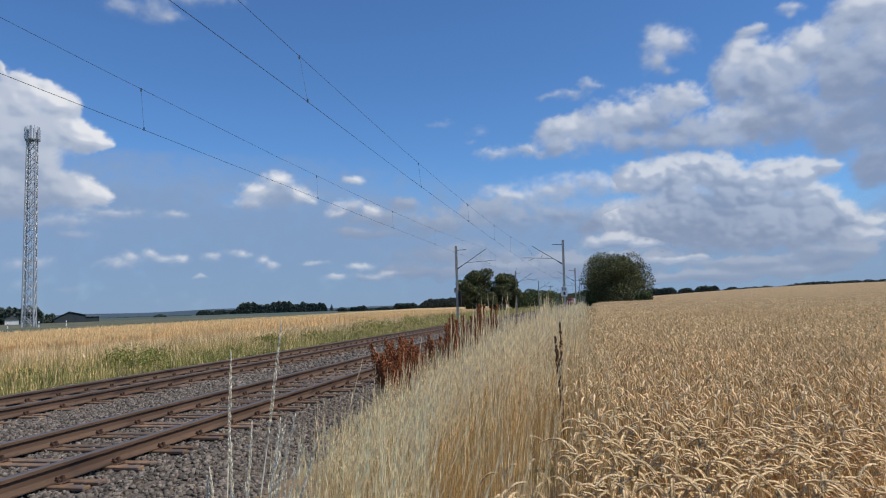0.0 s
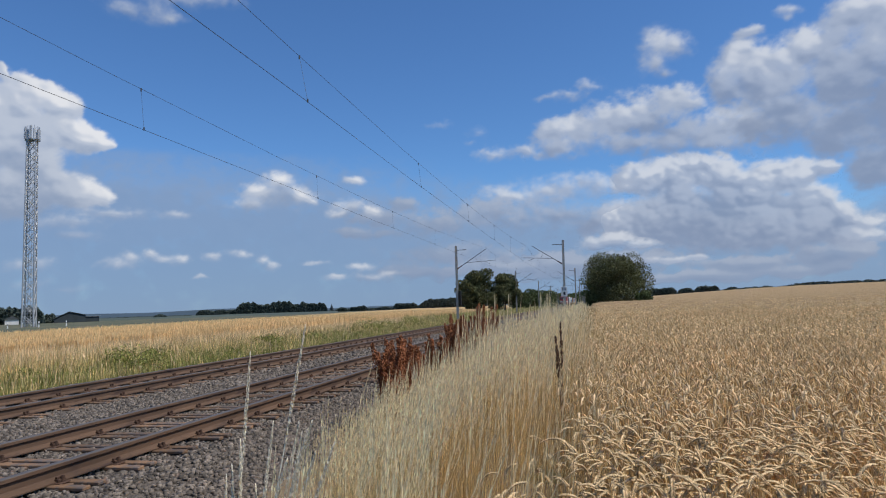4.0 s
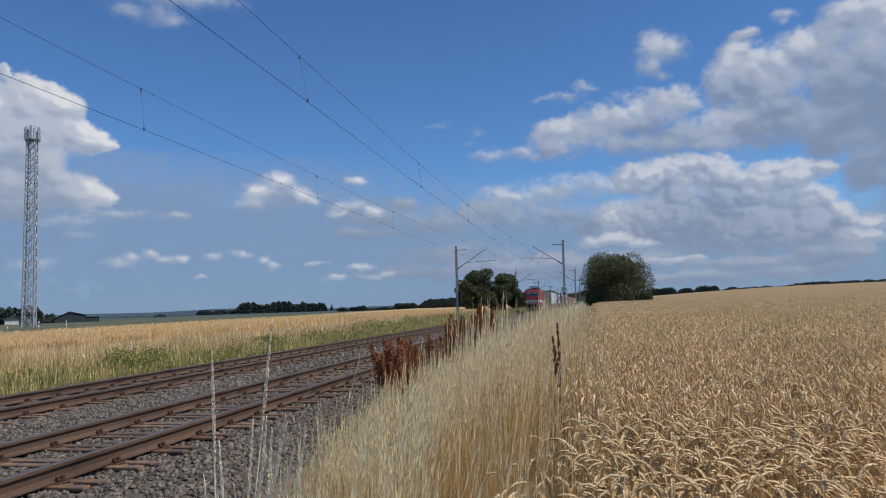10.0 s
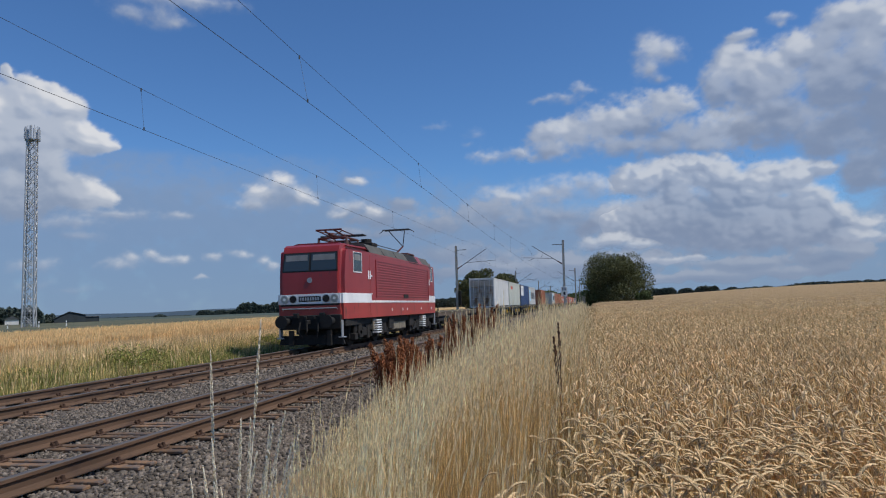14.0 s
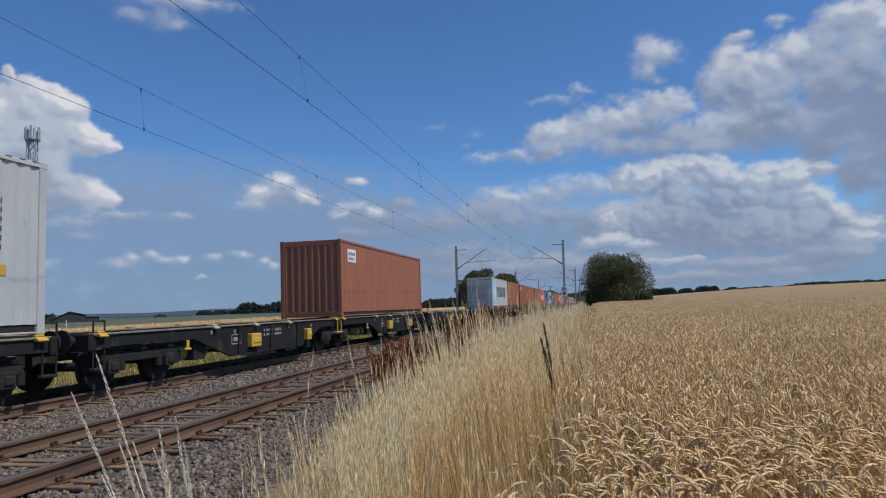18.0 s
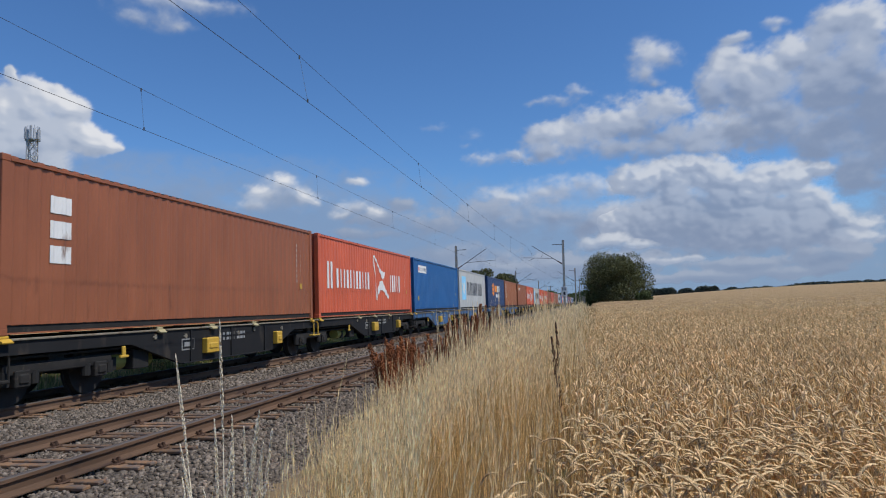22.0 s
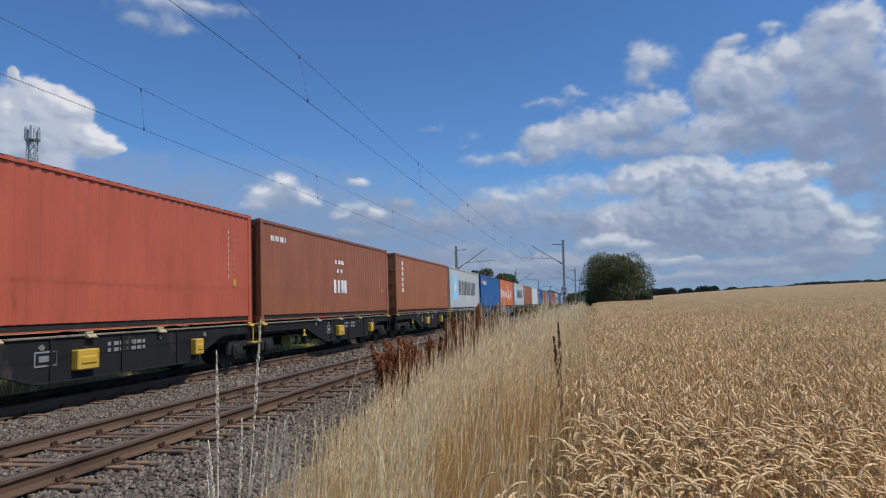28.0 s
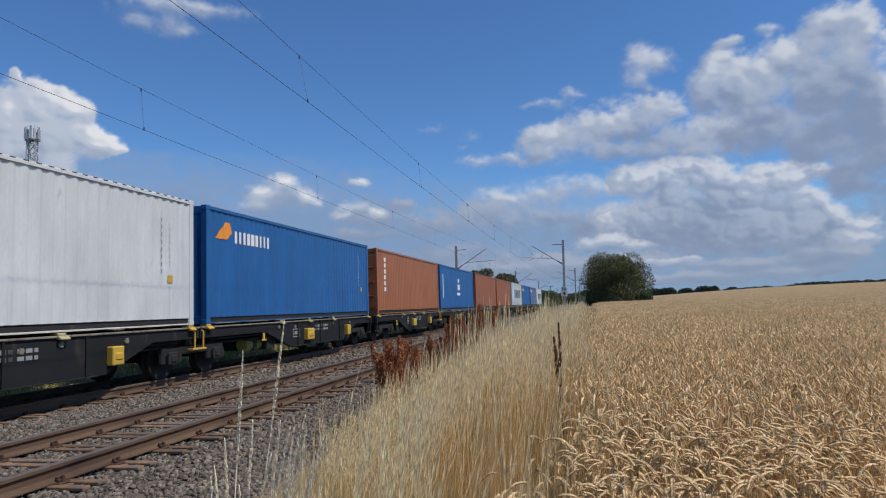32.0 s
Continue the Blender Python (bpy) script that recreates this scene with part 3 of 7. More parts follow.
def strip_tuft(x0, x1, y0, y1, count, material, template, label, width, tall=1.0, lean=0.10, swing=0.35, low=0.72, keep=None):
    p = np.column_stack([rng.uniform(x0, x1, count), rng.uniform(y0, y1, count)])
    ok = (np.hypot(p[:, 0], p[:, 1]) > 1.75) & (p[:, 0] > -np.minimum(3.1, np.interp(p[:, 1], [0, 4.5, 8], [0.33, 0.35, 0.40]) * p[:, 1]) - rng.exponential(0.17, count))
    ok &= (np.sin(p[:, 0] * 19 + 2.1 * np.sin(p[:, 1] * 7)) * np.sin(p[:, 1] * 15 + 1.3 * np.sin(p[:, 0] * 11)) > rng.uniform(-1.0, 0.75, count)) | (p[:, 1] > 14)
    ok &= np.sin(p[:, 0] * 5.1 + 1.7 * np.sin(p[:, 1] * 2.3)) * np.sin(p[:, 1] * 3.7 + p[:, 0] * 1.1) > rng.uniform(-0.8, 0.9, count) - 0.22
    ok &= (np.abs(depth_in(p[:, 0], p[:, 1]) - 0.60 - 0.04 * np.sin(p[:, 1] * 5)) > 0.055) | (p[:, 1] > 5) | (rng.random(count) < 0.3)
    if keep is not None:
        ok &= rng.random(count) < np.interp(depth_in(p[:, 0], p[:, 1]), *keep)
    p = p[ok]
    if not len(p):
        return
    pos = np.column_stack([p, gz(p[:, 0], p[:, 1])])
    o = ((x0 + x1) / 2, (y0 + y1) / 2, float(gz((x0 + x1) / 2, (y0 + y1) / 2)))
    h = strip_height(p[:, 0], p[:, 1]) * tall * rng.uniform(low, 1.0, len(p))
    ob = tuft("tall_grass", label, "grass", pos, h, width, material, template, lean, None if lean > 0.2 else 0.2, "dry verge grass", o, 0.75 if low < 0.8 else 0.94)
    if swing:
        SWAYERS.append((ob, swing, 0.03 * y0))


def seeding(x0, x1, y0, y1, count, thick, stem, label, width, tall, lean, swing, keep, low=0.66):
    """Stems and the pale plumes that they carry, on the same places, bowed by different amounts."""
    for bow in (8, 30, -18):
        state = rng.bit_generator.state
        strip_tuft(x0, x1, y0, y1, count // 3, M[stem], stem_arch(4, bow, thick) if thick < 1.2 else arch(3, bow, 0.42, 0.16, thick), "stems of the " + label, width, tall, lean, swing, low, keep)
        rng.bit_generator.state = state
        strip_tuft(x0, x1, y0, y1, count // 3, M["silver" if stem == "greenblade" else "haypale"], plume(bow, thick, 15, 2.3, 0.66) if thick < 1.2 else plume(bow, thick, 5, 2.2), "pale plumes of the " + label, width, tall, lean, swing, low, keep)


MIDWAY, NEARBY, GRASSY, GREENISH, BROWNISH = ((0.0, 0.4, 0.7, 1.2), (0.06, 0.28, 0.7, 0.85)), ((0.0, 0.58, 0.74, 0.88, 1.2), (0.05, 0.14, 0.40, 0.8, 0.9)), ((0.0, 0.2, 0.45, 1.2), (0.10, 0.25, 0.7, 0.85)), ((0.55, 0.76, 0.95, 1.2), (0, 0.6, 1, 1)), ((0.0, 0.70, 0.88), (1, 1, 0.1))
for j, (y0, y1) in enumerate(((1.4, 3.4), (3.4, 5.6), (5.6, 8.2), (8.2, 12.0), (12.0, 18.0), (18.0, 30.0), (30.0, 50.0), (50.0, 120.0))):
    thick = (0.68, 0.76, 0.88, 1.12, 1.6, 2.3, 3.4, 6.0)[j]
    n = int((7000, 8600, 9800, 10000, 8200, 6800, 5000, 5200)[j])
    steps = 4 if j < 3 else 2
    for x0, x1, kind in ((-3.3, -2.1, 0), (-2.2, -1.0, 1), (-1.1, 0.12, 2)):
        g = 0.36 if y0 < 12 else 0.24 if y0 < 30 else 0.0
        for bow in (14, 50):
            strip_tuft(x0, x1, y0, y1, int(n * 0.11), M["hayblade"], arch(steps, bow, 0.5, 0.1, thick), "dense dry straw-coloured verge grass", 0.0026 * thick, 0.90, 0.16, g, 0.5)
        seeding(x0, x1, y0, y1, int(n * (0.17 if j < 2 else 0.24 if j < 4 else 0.40)), thick, "haystem", "tall golden verge grass", (0.0033 if j < 4 else 0.0024) * thick, 1.14, 0.13, g * 1.3, NEARBY if j < 2 else MIDWAY if j == 2 else GRASSY, 0.58)
        seeding(x0, x1, y0, y1, int(n * (0.14 if j < 4 else 0.20)), thick, "greenblade", "silvery green verge grass", (0.0034 if j < 4 else 0.0026) * thick, 1.14, 0.14, g * 1.3, GREENISH)
        if y0 < 12:
            seeding(x0, x1, y0, y1, int(n * 0.035), thick * 1.25, "haystem", "tallest golden verge grass", 0.0026 * thick, 1.22, 0.12, g * 1.6, ((0, 1), (1, 1)), 0.85)
        strip_tuft(x0, x1, y0, y1, int(n * (0.75 if j < 2 else 0.3)), M["greenblade"], arch(steps, 22, 0.55, 0.1, thick), "grey-green grass at the edge of the stones", 0.0026 * thick, 0.72, 0.22, g, 0.45, GREENISH)
        for bow in (12, 42):
            strip_tuft(x0, x1, y0, y1, int(n * 0.22), M["hayred"], arch(steps, bow, 0.5, 0.1, thick), "brown dry undergrowth grass, darkened for shade in the gaps", 0.0024 * thick, 0.62, 0.28, 0, 0.45, BROWNISH)


# the verge goes on behind the camera
for x0, x1 in ((-3.2, -1.6), (-1.6, 0.1)):
    p = np.column_stack([rng.uniform(x0, x1, 9000), rng.uniform(-30, 1.6, 9000)])
    p = p[(np.hypot(p[:, 0], p[:, 1]) > 1.8) & (p[:, 1] < 1.2 + p[:, 0])]
    pos = np.column_stack([p, gz(p[:, 0], p[:, 1])])
    tuft("tall_grass", "dry straw-coloured verge grass behind the viewpoint", "grass", pos, 0.9, 0.008, M["hayblade"], LITE, 0.2, None, "dry verge grass")


def stalk(x, y, h, lean_x, label):
    """One tall grass stalk with a feathery head, free to bend."""
    t = empty("grass_stalk", label, "grass stalk", "tall grass stalks", pose(x, y, float(gz(x, y))))
    bend = [(lean_x * (k / 6) ** 2 * h, 0, h * 0.72 * k / 6) for k in range(7)]
    bm = bmesh.new()
    for a, b in zip(bend[:-1], bend[1:]):
        tube(bm, a, b, 0.0026, 0.0022, 6)
    part("stem", bm, M["stalkhead"], t)
    top = Vector(bend[-1])
    way = Vector((lean_x * 2.2, 0, 1)).normalized()
    pieces = []
    for k in range(260):
        u = k / 259 + rng.normal(0, 0.006)
        c = top + way * (u * h * 0.28 - 0.02)
        a = rng.uniform(0, 6.28)
        out = Vector((math.cos(a), math.sin(a), 0)) * (0.0050 * max(0.0, math.sin(math.pi * min(1, u * 0.85 + 0.12))) * rng.uniform(0.4, 1.2) + 0.001)
        v = OCT_V * np.array([0.0013, 0.0013, 0.013]) * rng.uniform(0.7, 1.25)
        pieces.append((v + np.array(c + out), OCT_F))
    v, f = join(pieces)
    link("seed_head", np_mesh("seed_head", v, f), M["stalkhead"], t, "pale feathery seed head")
    return t


STALKS = [(stalk(-1.50, 2.55, 1.58, 0.0, "single tall pale grass stalk at the ballast edge"), 1.0), (stalk(-1.39, 2.52, 1.68, 0.045, "tallest pale grass stalk, bowing in the wind"), 1.0)]
for k in range(22):
    near = k < 12
    x, y = (rng.normal(-1.36, 0.05), rng.uniform(2.4, 2.7)) if near else (rng.uniform(-2.1, -1.45), rng.uniform(2.6, 3.3))
    STALKS.append((stalk(x, y, rng.uniform(1.0, 1.5) if near else rng.uniform(0.5, 1.05), rng.uniform(-0.07, 0.13), "slender pale grass stalk at the ballast edge"), rng.uniform(0.7, 1.1)))

# rust-red dock plants
def dock(x, y, h, label, swing=0.2, spikes=16, spread=0.5, tone="dock", fat=1.0):
    t = empty("dock_plant", label, "dock plant", "dock plants", pose(x, y, float(gz(x, y)), 0, 0, rng.uniform(0, 360)))
    for s in range(spikes):
        a, tilt = rng.uniform(0, 6.28), rng.uniform(0.02, spread)
        n = 460 if spikes > 4 else 70
        u = rng.uniform(0.28 if spikes > 4 else 0.62, 1.0, n)
        r = fat * (0.085 * (1.05 - u) + 0.02) * rng.uniform(0.2, 1.1, n)
        ang = rng.uniform(0, 6.28, n)
        hh = h * (1 - 0.12 * s if spikes < 4 else rng.uniform(0.6, 1.0))
        px = u * hh * tilt * math.cos(a) + r * np.cos(ang)
        py = u * hh * tilt * math.sin(a) + r * np.sin(ang)
        v, f = scatter(OCT_V, OCT_F, np.stack([px, py, u * hh], -1), ang, rng.uniform(0.005, 0.012, (n, 1)) * np.array([[1, 1, 2.2]]))
        sv, sf = spindle([(0, 0, 0), (hh * tilt * math.cos(a), hh * tilt * math.sin(a), hh)], [0.008, 0.004], 5)
        vv, ff = join([(v, f), (sv, sf)])
        link("flower_spike", np_mesh("flower_spike", vv, ff), M[tone], t, "seeding spike")
    SWAYERS.append((t, swing, 0.02 * y))


for x, y, h, k in ((-3.0, 9.9, 1.3, 12), (-2.95, 10.4, 1.48, 16), (-2.95, 11.1, 1.45, 14), (-3.05, 10.1, 1.4, 7), (-2.85, 12.4, 1.4, 14), (-3.05, 12.0, 1.2, 8), (-3.0, 12.9, 1.15, 8), (-2.95, 14.4, 1.65, 16), (-2.9, 15.1, 1.8, 18), (-2.75, 16.3, 1.7, 14), (-2.7, 16.9, 1.92, 18), (-2.7, 17.5, 1.8, 14)):
    dock(x, y, h, "rust-red seeding dock at the ballast edge", 0.2, k, 0.26, "dock", 1.15)
dock(-0.36, 8.0, 1.38, "single dark brown dock spike above pale grass", 0.3, 3, 0.16, "dockdark", 0.38)

# ---------------------------------------------------------------- left verge and crop
def verge(count, y0, y1, width, material, template, hgt, label, x0=-16.8, x1=-12.9, mask=None):
    y = y0 + (y1 - y0) * rng.random(count) ** 1.4
    x = rng.uniform(x0, x1, count)
    if mask is not None:
        k = mask(x, y)
        x, y = x[k], y[k]
    pos = np.column_stack([x, y, gz(x, y)])
    tuft("verge_grass", label, "grass", pos, hgt * np.interp(x, [-17, -14, -12.9], [1, 0.9, 0.45]), width, material, template, 0.2, None, "left verge grass")


def weedy(x, y):
    return (np.sin(y * 0.33 + 1.0) + np.sin(y * 0.13 + x * 0.7) + 0.25 * np.sin(y * 1.7)) > 0.15


verge(30000, 7, 70, 0.016, M["verge"], LITE, 0.66, "rough green and straw-coloured grass on the far verge")
verge(10000, 7, 70, 0.013, M["hayblade"], LITE, 0.74, "dry straw-coloured grass on the far verge")
verge(2600, 7, 70, 0.010, M["wheat"], FLAT_EAR, 0.85, "pale seeding grass on the far verge")
verge(16000, 7, 80, 0.03, M["weedgreen"], LITE, 0.6, "green weeds among the far verge grass", -15.6, -13.0, weedy)
verge(20000, 7, 60, 0.018, M["weedgreen"], LITE, 0.5, "dark green weeds low on the far verge", -14.9, -12.95)
verge(12000, 60, 260, 0.07, M["verge"], LITE, 0.85, "rough grass on the distant verge")
verge(30000, 7, 70, 0.013, M["margin"], LITE, 0.74, "pale straw grass margin of the left crop field", -18.2, -15.6)


def crop_left(x, y):
    return gz(x, y) + 0.70 + 0.04 * np.sin(x * 2.9 + np.sin(y * 1.3) * 2) * np.sin(y * 2.1 + np.cos(x * 1.7) * 2)


LX = -np.concatenate([np.linspace(17.6, 30, 40), spaced(30.6, 260, 1.0, 1.03)])[::-1]
LY = np.concatenate([np.linspace(-40, 10, 25), np.linspace(10.6, 90, 130), spaced(91, 900, 1.5, 1.03)])
in_left = lambda x, y: (x > -27.2 - 0.22 * np.maximum(y, -30)) & (x < -18.4)
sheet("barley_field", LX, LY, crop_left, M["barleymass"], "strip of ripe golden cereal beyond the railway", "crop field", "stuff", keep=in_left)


def left_ears(count, y0, y1, w, deep):
    y = y0 + (y1 - y0) * rng.random(count) ** 1.3
    x = -17.7 - deep * rng.random(count) ** 1.5
    k = x > -27 - 0.22 * y
    pos = np.column_stack([x, y, gz(x, y)])[k]
    tuft("barley_stalks", "ripe golden cereal stalks at the field edge", "barley", pos, 0.82, w, M["barley"], FLAT_EAR, 0.10, None, "left crop field", None, 0.93)


left_ears(76000, 8, 75, 0.0065, 9)
left_ears(34000, 30, 160, 0.018, 26)
# ---------------------------------------------------------------- trees and distance
def crown_points(blobs, count):
    """Points near the skin of overlapping lumps."""
    w = np.array([b[3] ** 2 for b in blobs])
    k = rng.choice(len(blobs), count, p=w / w.sum())
    b = np.array(blobs)[k]
    d = rng.normal(0, 1, (count, 3))
    d /= np.linalg.norm(d, axis=1)[:, None]
    r = b[:, 3] * rng.uniform(0.55, 1.12, count) ** 0.7
    return b[:, :3] + d * r[:, None] * np.array([1, 1, 0.85])


LEAF_V = np.array([[-0.5, 0, 0], [0, 0.28, 0.12], [0.5, 0, 0], [0, -0.28, 0.12]])
LEAF_F = np.array([[0, 1, 2], [0, 2, 3]])


def leaves(p, size):
    n = len(p)
    q = rng.normal(0, 1, (n, 4))
    q /= np.linalg.norm(q, axis=1)[:, None]
    w, x, y, z = q.T
    R = np.stack([1 - 2 * (y * y + z * z), 2 * (x * y - z * w), 2 * (x * z + y * w), 2 * (x * y + z * w), 1 - 2 * (x * x + z * z), 2 * (y * z - x * w),
                  2 * (x * z - y * w), 2 * (y * z + x * w), 1 - 2 * (x * x + y * y)], -1).reshape(n, 3, 3)
    s = size * rng.uniform(0.6, 1.4, (n, 1, 1))
    v = np.einsum("nij,kj->nki", R, LEAF_V) * s + p[:, None]
    f = LEAF_F[None] + (np.arange(n) * 4)[:, None, None]
    return v.reshape(-1, 3), f.reshape(-1, 3)


def tree(name, x, y, w, h, label, count, size, material, skirt=True, seed_lumps=44, category="tree", z=None):
    t = empty(name, label, category, "trees by the line", pose(x, y, float(gz(x, y)) if z is None else z))
    blobs = []
    for k in range(seed_lumps):
        a, u = rng.uniform(0, 6.28), rng.uniform(0.0, 1.0)
        zc = h * (0.12 + 0.74 * u) if skirt else h * (0.40 + 0.46 * u)
        rad = w / 2 * math.sqrt(max(0.04, 1 - ((zc / h - 0.45) / 0.52) ** 2)) * math.sqrt(rng.uniform(0.1, 1.0)) * 0.84
        blobs.append((rad * math.cos(a), rad * math.sin(a), zc, w * rng.uniform(0.10, 0.19)))
    blobs.append((0, 0, h * 0.5, w * 0.3))
    bm = tube(bmesh.new(), (0, 0, -0.3), (0.1, 0, h * 0.55), w * 0.035, w * 0.015, 9)
    for b in blobs[:10]:
        tube(bm, (0, 0, h * 0.22), b[:3], w * 0.014, w * 0.004, 6)
    part("trunk", bm, M["bark"], t, "dark forked trunk and limbs")
    v, f = leaves(crown_points(blobs, count), size)
    link("crown", np_mesh("crown", v, f), material, t, "dense dark green leaves")
    return t


tree("tree", 5.8, 150, 15.0, 11.1, "broad round dark green tree in the wheat", 44000, 0.30, M["leafdark"], seed_lumps=70)
tree("shrub", 0.9, 147, 4.5, 5.0, "low green shrub beside the round tree", 4000, 0.3, M["leafmid"], seed_lumps=14, category="shrub")
tree("shrub", 11.0, 146, 4.0, 3.0, "low green shrub beside the round tree", 4000, 0.3, M["leafmid"], seed_lumps=14, category="shrub")
tree("tree", -20.2, 128, 7.4, 8.7, "ragged dark green tree beyond the tracks", 21000, 0.30, M["leafdark"])
tree("tree", -15.9, 130, 6.6, 8.2, "dark green tree beyond the tracks", 19000, 0.30, M["leafdark"])
tree("shrub", -22.8, 126, 4.4, 7.0, "leaning leafy shrub beyond the tracks", 6000, 0.28, M["leafdark"], skirt=False, category="shrub")
for x, y, w, h in ((-17, 175, 7, 5.0), (-17, 205, 8, 6.0), (-16.5, 240, 9, 6.6), (-16, 280, 9, 6.6), (-15, 330, 10, 6.6), (-17, 390, 12, 7), (-10, 470, 16, 7.5), (-2, 480, 14, 7), (3.4, 300, 6, 5), (4, 380, 8, 6)):
    tree("shrub", x, y, w, h, "dense green hedge bush along the line", 3800, w * 0.06, M["leafmid"], seed_lumps=16, category="shrub")


# weed clumps on the far verge
for x, y, w, h in ((-14.2, 19.0, 2.4, 1.0), (-14.6, 20.8, 1.7, 0.8), (-14.0, 24.5, 1.4, 0.6), (-14.6, 29.5, 1.8, 1.0), (-14.5, 34, 1.6, 0.8), (-14.8, 44.0, 3.2, 1.3), (-14.6, 48.0, 2.6, 1.2), (-14.8, 55.0, 3.0, 1.3), (-14.5, 15.2, 1.4, 0.6)):
    tree("weed_bush", x, y, w * 1.1, h * 0.66, "leafy green weeds among verge grass beside the track", 2600, 0.075, M["weedleaf"], seed_lumps=16, category="weeds")


def far_wood(label, az0, az1, dist, el, count, ragged=0.35, base=-1.0, category="woodland", size=2.2):
    """A belt of distant trees between two bearings, as tall as its elevation says."""
    count, size = int(count * 1.9), size * 0.68
    a = np.radians(np.sort(rng.uniform(az0, az1, count)))
    lo = dist * math.tan(radians(el)) + 1.4
    deg = np.degrees(a)
    lump = 0.45 * np.interp(deg, np.arange(az0 - 1, az1 + 1, 0.62), rng.random(len(np.arange(az0 - 1, az1 + 1, 0.62)))) + 0.55 * np.interp(deg, np.arange(az0 - 1, az1 + 1, 0.17), rng.random(len(np.arange(az0 - 1, az1 + 1, 0.17))))
    edge = np.clip(np.minimum(np.degrees(a) - az0, az1 - np.degrees(a)) / max(0.3, 0.12 * (az1 - az0)), 0, 1) ** 0.5
    top = base + (lo - base) * (1 - ragged * lump) * (0.35 + 0.65 * edge)
    z = base + (top - base) * rng.random(count) ** 0.6
    d = dist + rng.uniform(-8, 8, count)
    v, f = leaves(np.stack([d * np.sin(a), d * np.cos(a), z], -1), size)
    stuff("far_trees", label, category, v, f, M["leaffar"])


far_wood("dark pine wood beyond the left field", -29.2, -24.0, 620, 1.08, 9000, 0.42, size=2.6)
far_wood("dark pine wood beyond the left field", -24.2, -21.9, 620, 0.86, 4500, 0.45, size=2.6)
far_wood("low dark wood beyond the left field", -32.2, -28.6, 640, 0.42, 3800)
far_wood("small round trees on the left horizon", -21.1, -20.2, 650, 0.30, 800)
far_wood("small trees on the left horizon", -20.1, -18.5, 660, 0.34, 1600)
far_wood("small trees on the left horizon", -17.8, -16.6, 660, 0.22, 1100)
far_wood("dark trees on the left horizon", -16.4, -14.3, 640, 0.46, 2200)
far_wood("low hedge on the left horizon", -22, -9, 690, 0.13, 3200)
far_wood("dark trees rising behind the mast", -14.2, -7.0, 600, 0.80, 7000, 0.3)
far_wood("dark trees at the end of the line", -6.0, 1.0, 560, 0.85, 6500, 0.3)
far_wood("dark pines behind the radio tower", -47, -42.6, 330, 1.25, 5200, 0.35, size=1.5)
far_wood("small pines beside the barn", -42.7, -41.8, 335, 0.75, 500, 0.5, size=1.2)
far_wood("low hedge beyond the meadow", -39.5, -32, 800, 0.02, 2200)
far_wood("lone round tree beyond the meadow", -35.3, -34.3, 500, 0.22, 500, size=1.5)
for a0, a1, e in ((4.7, 6.9, 0.93), (7.0, 8.2, 0.86), (8.2, 10.1, 0.95)):
    far_wood("dark trees on the wheat field skyline", a0, a1, 560, e, 1800, 0.25, 4.0)
far_wood("low hedge on the wheat field skyline", 10, 17, 600, 0.80, 2600, 0.4, 4.0)
far_wood("dark woods on the wheat field skyline", 14.5, 24, 640, 0.98, 4600, 0.25, 4.0)
for a in (17.0, 17.35, 17.65):
    far_wood("slim tree standing above the skyline", a - 0.045, a + 0.045, 640, 1.2, 60, 0.1, 4, "tree", 1.2)


def hill(az0, az1, dist, el, label, tone="hill"):
    az = np.radians(np.linspace(az0, az1, 60))
    u = np.linspace(0, 1, 60)
    top = dist * math.tan(radians(el)) * (np.sin(math.pi * u) ** 0.35) * (0.82 + 0.18 * np.sin(u * 9 + 1)) + 1
    rows = []
    for k, (dd, hh) in enumerate(((0, -0.02), (150, 0.55), (400, 0.9), (700, 1.0), (1100, -0.02))):
        rows.append(np.stack([(dist + dd) * np.sin(az), (dist + dd) * np.cos(az), hh * top - (5 if hh < 0 else 0)], -1))
    v = np.concatenate(rows)
    i = (np.arange(4)[:, None] * 60 + np.arange(59)[None]).ravel()
    me = np_mesh("hill", v, np.stack([i, i + 1, i + 61, i + 60], -1))
    tagged(link("hill", me, M[tone]), label, "hill", "", "structure")


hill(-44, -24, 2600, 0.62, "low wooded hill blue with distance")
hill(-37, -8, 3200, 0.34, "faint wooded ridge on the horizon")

hill(-43, -21, 240, 0.06, "dark green hedges and fields beyond the meadow", "fargreen")

# radio tower
TX, TY, TZ = -110.5, 116.2, 0.0
tw = empty("radio_tower", "slim galvanised lattice radio tower with antenna panels", "radio tower", "", pose(TX, TY, TZ, 0, 0, 30))
H, B, T = 38.5, 1.05, 0.80


def leg_at(k, z):
    w = B + (T - B) * z / H
    return (w * (1 if k in (0, 3) else -1), w * (1 if k in (0, 1) else -1), z)


for k in range(4):
    part("leg", tubes((leg_at(k, -0.2), leg_at(k, H), 0.15), n=6), M["galv"], tw)
levels = np.linspace(0, H, 17)
for k in range(4):
    bm = bmesh.new()
    for a, b in zip(levels[:-1], levels[1:]):
        tube(bm, leg_at(k, a), leg_at((k + 1) % 4, b), 0.075, n=5)
        tube(bm, leg_at((k + 1) % 4, a), leg_at(k, b), 0.075, n=5)
    part("bracing", bm, M["galv"], tw, "crossed steel bracing")
bm = tubes(((0.25, 0, 0), (0.25, 0, H), 0.05), ((-0.25, 0, 0), (-0.25, 0, H), 0.05), n=5)
for z in np.arange(0.5, H, 0.8):
    tube(bm, (-0.25, 0, z), (0.25, 0, z), 0.04, n=4)
part("ladder", bm, M["galv"], tw, "cable ladder up the middle")
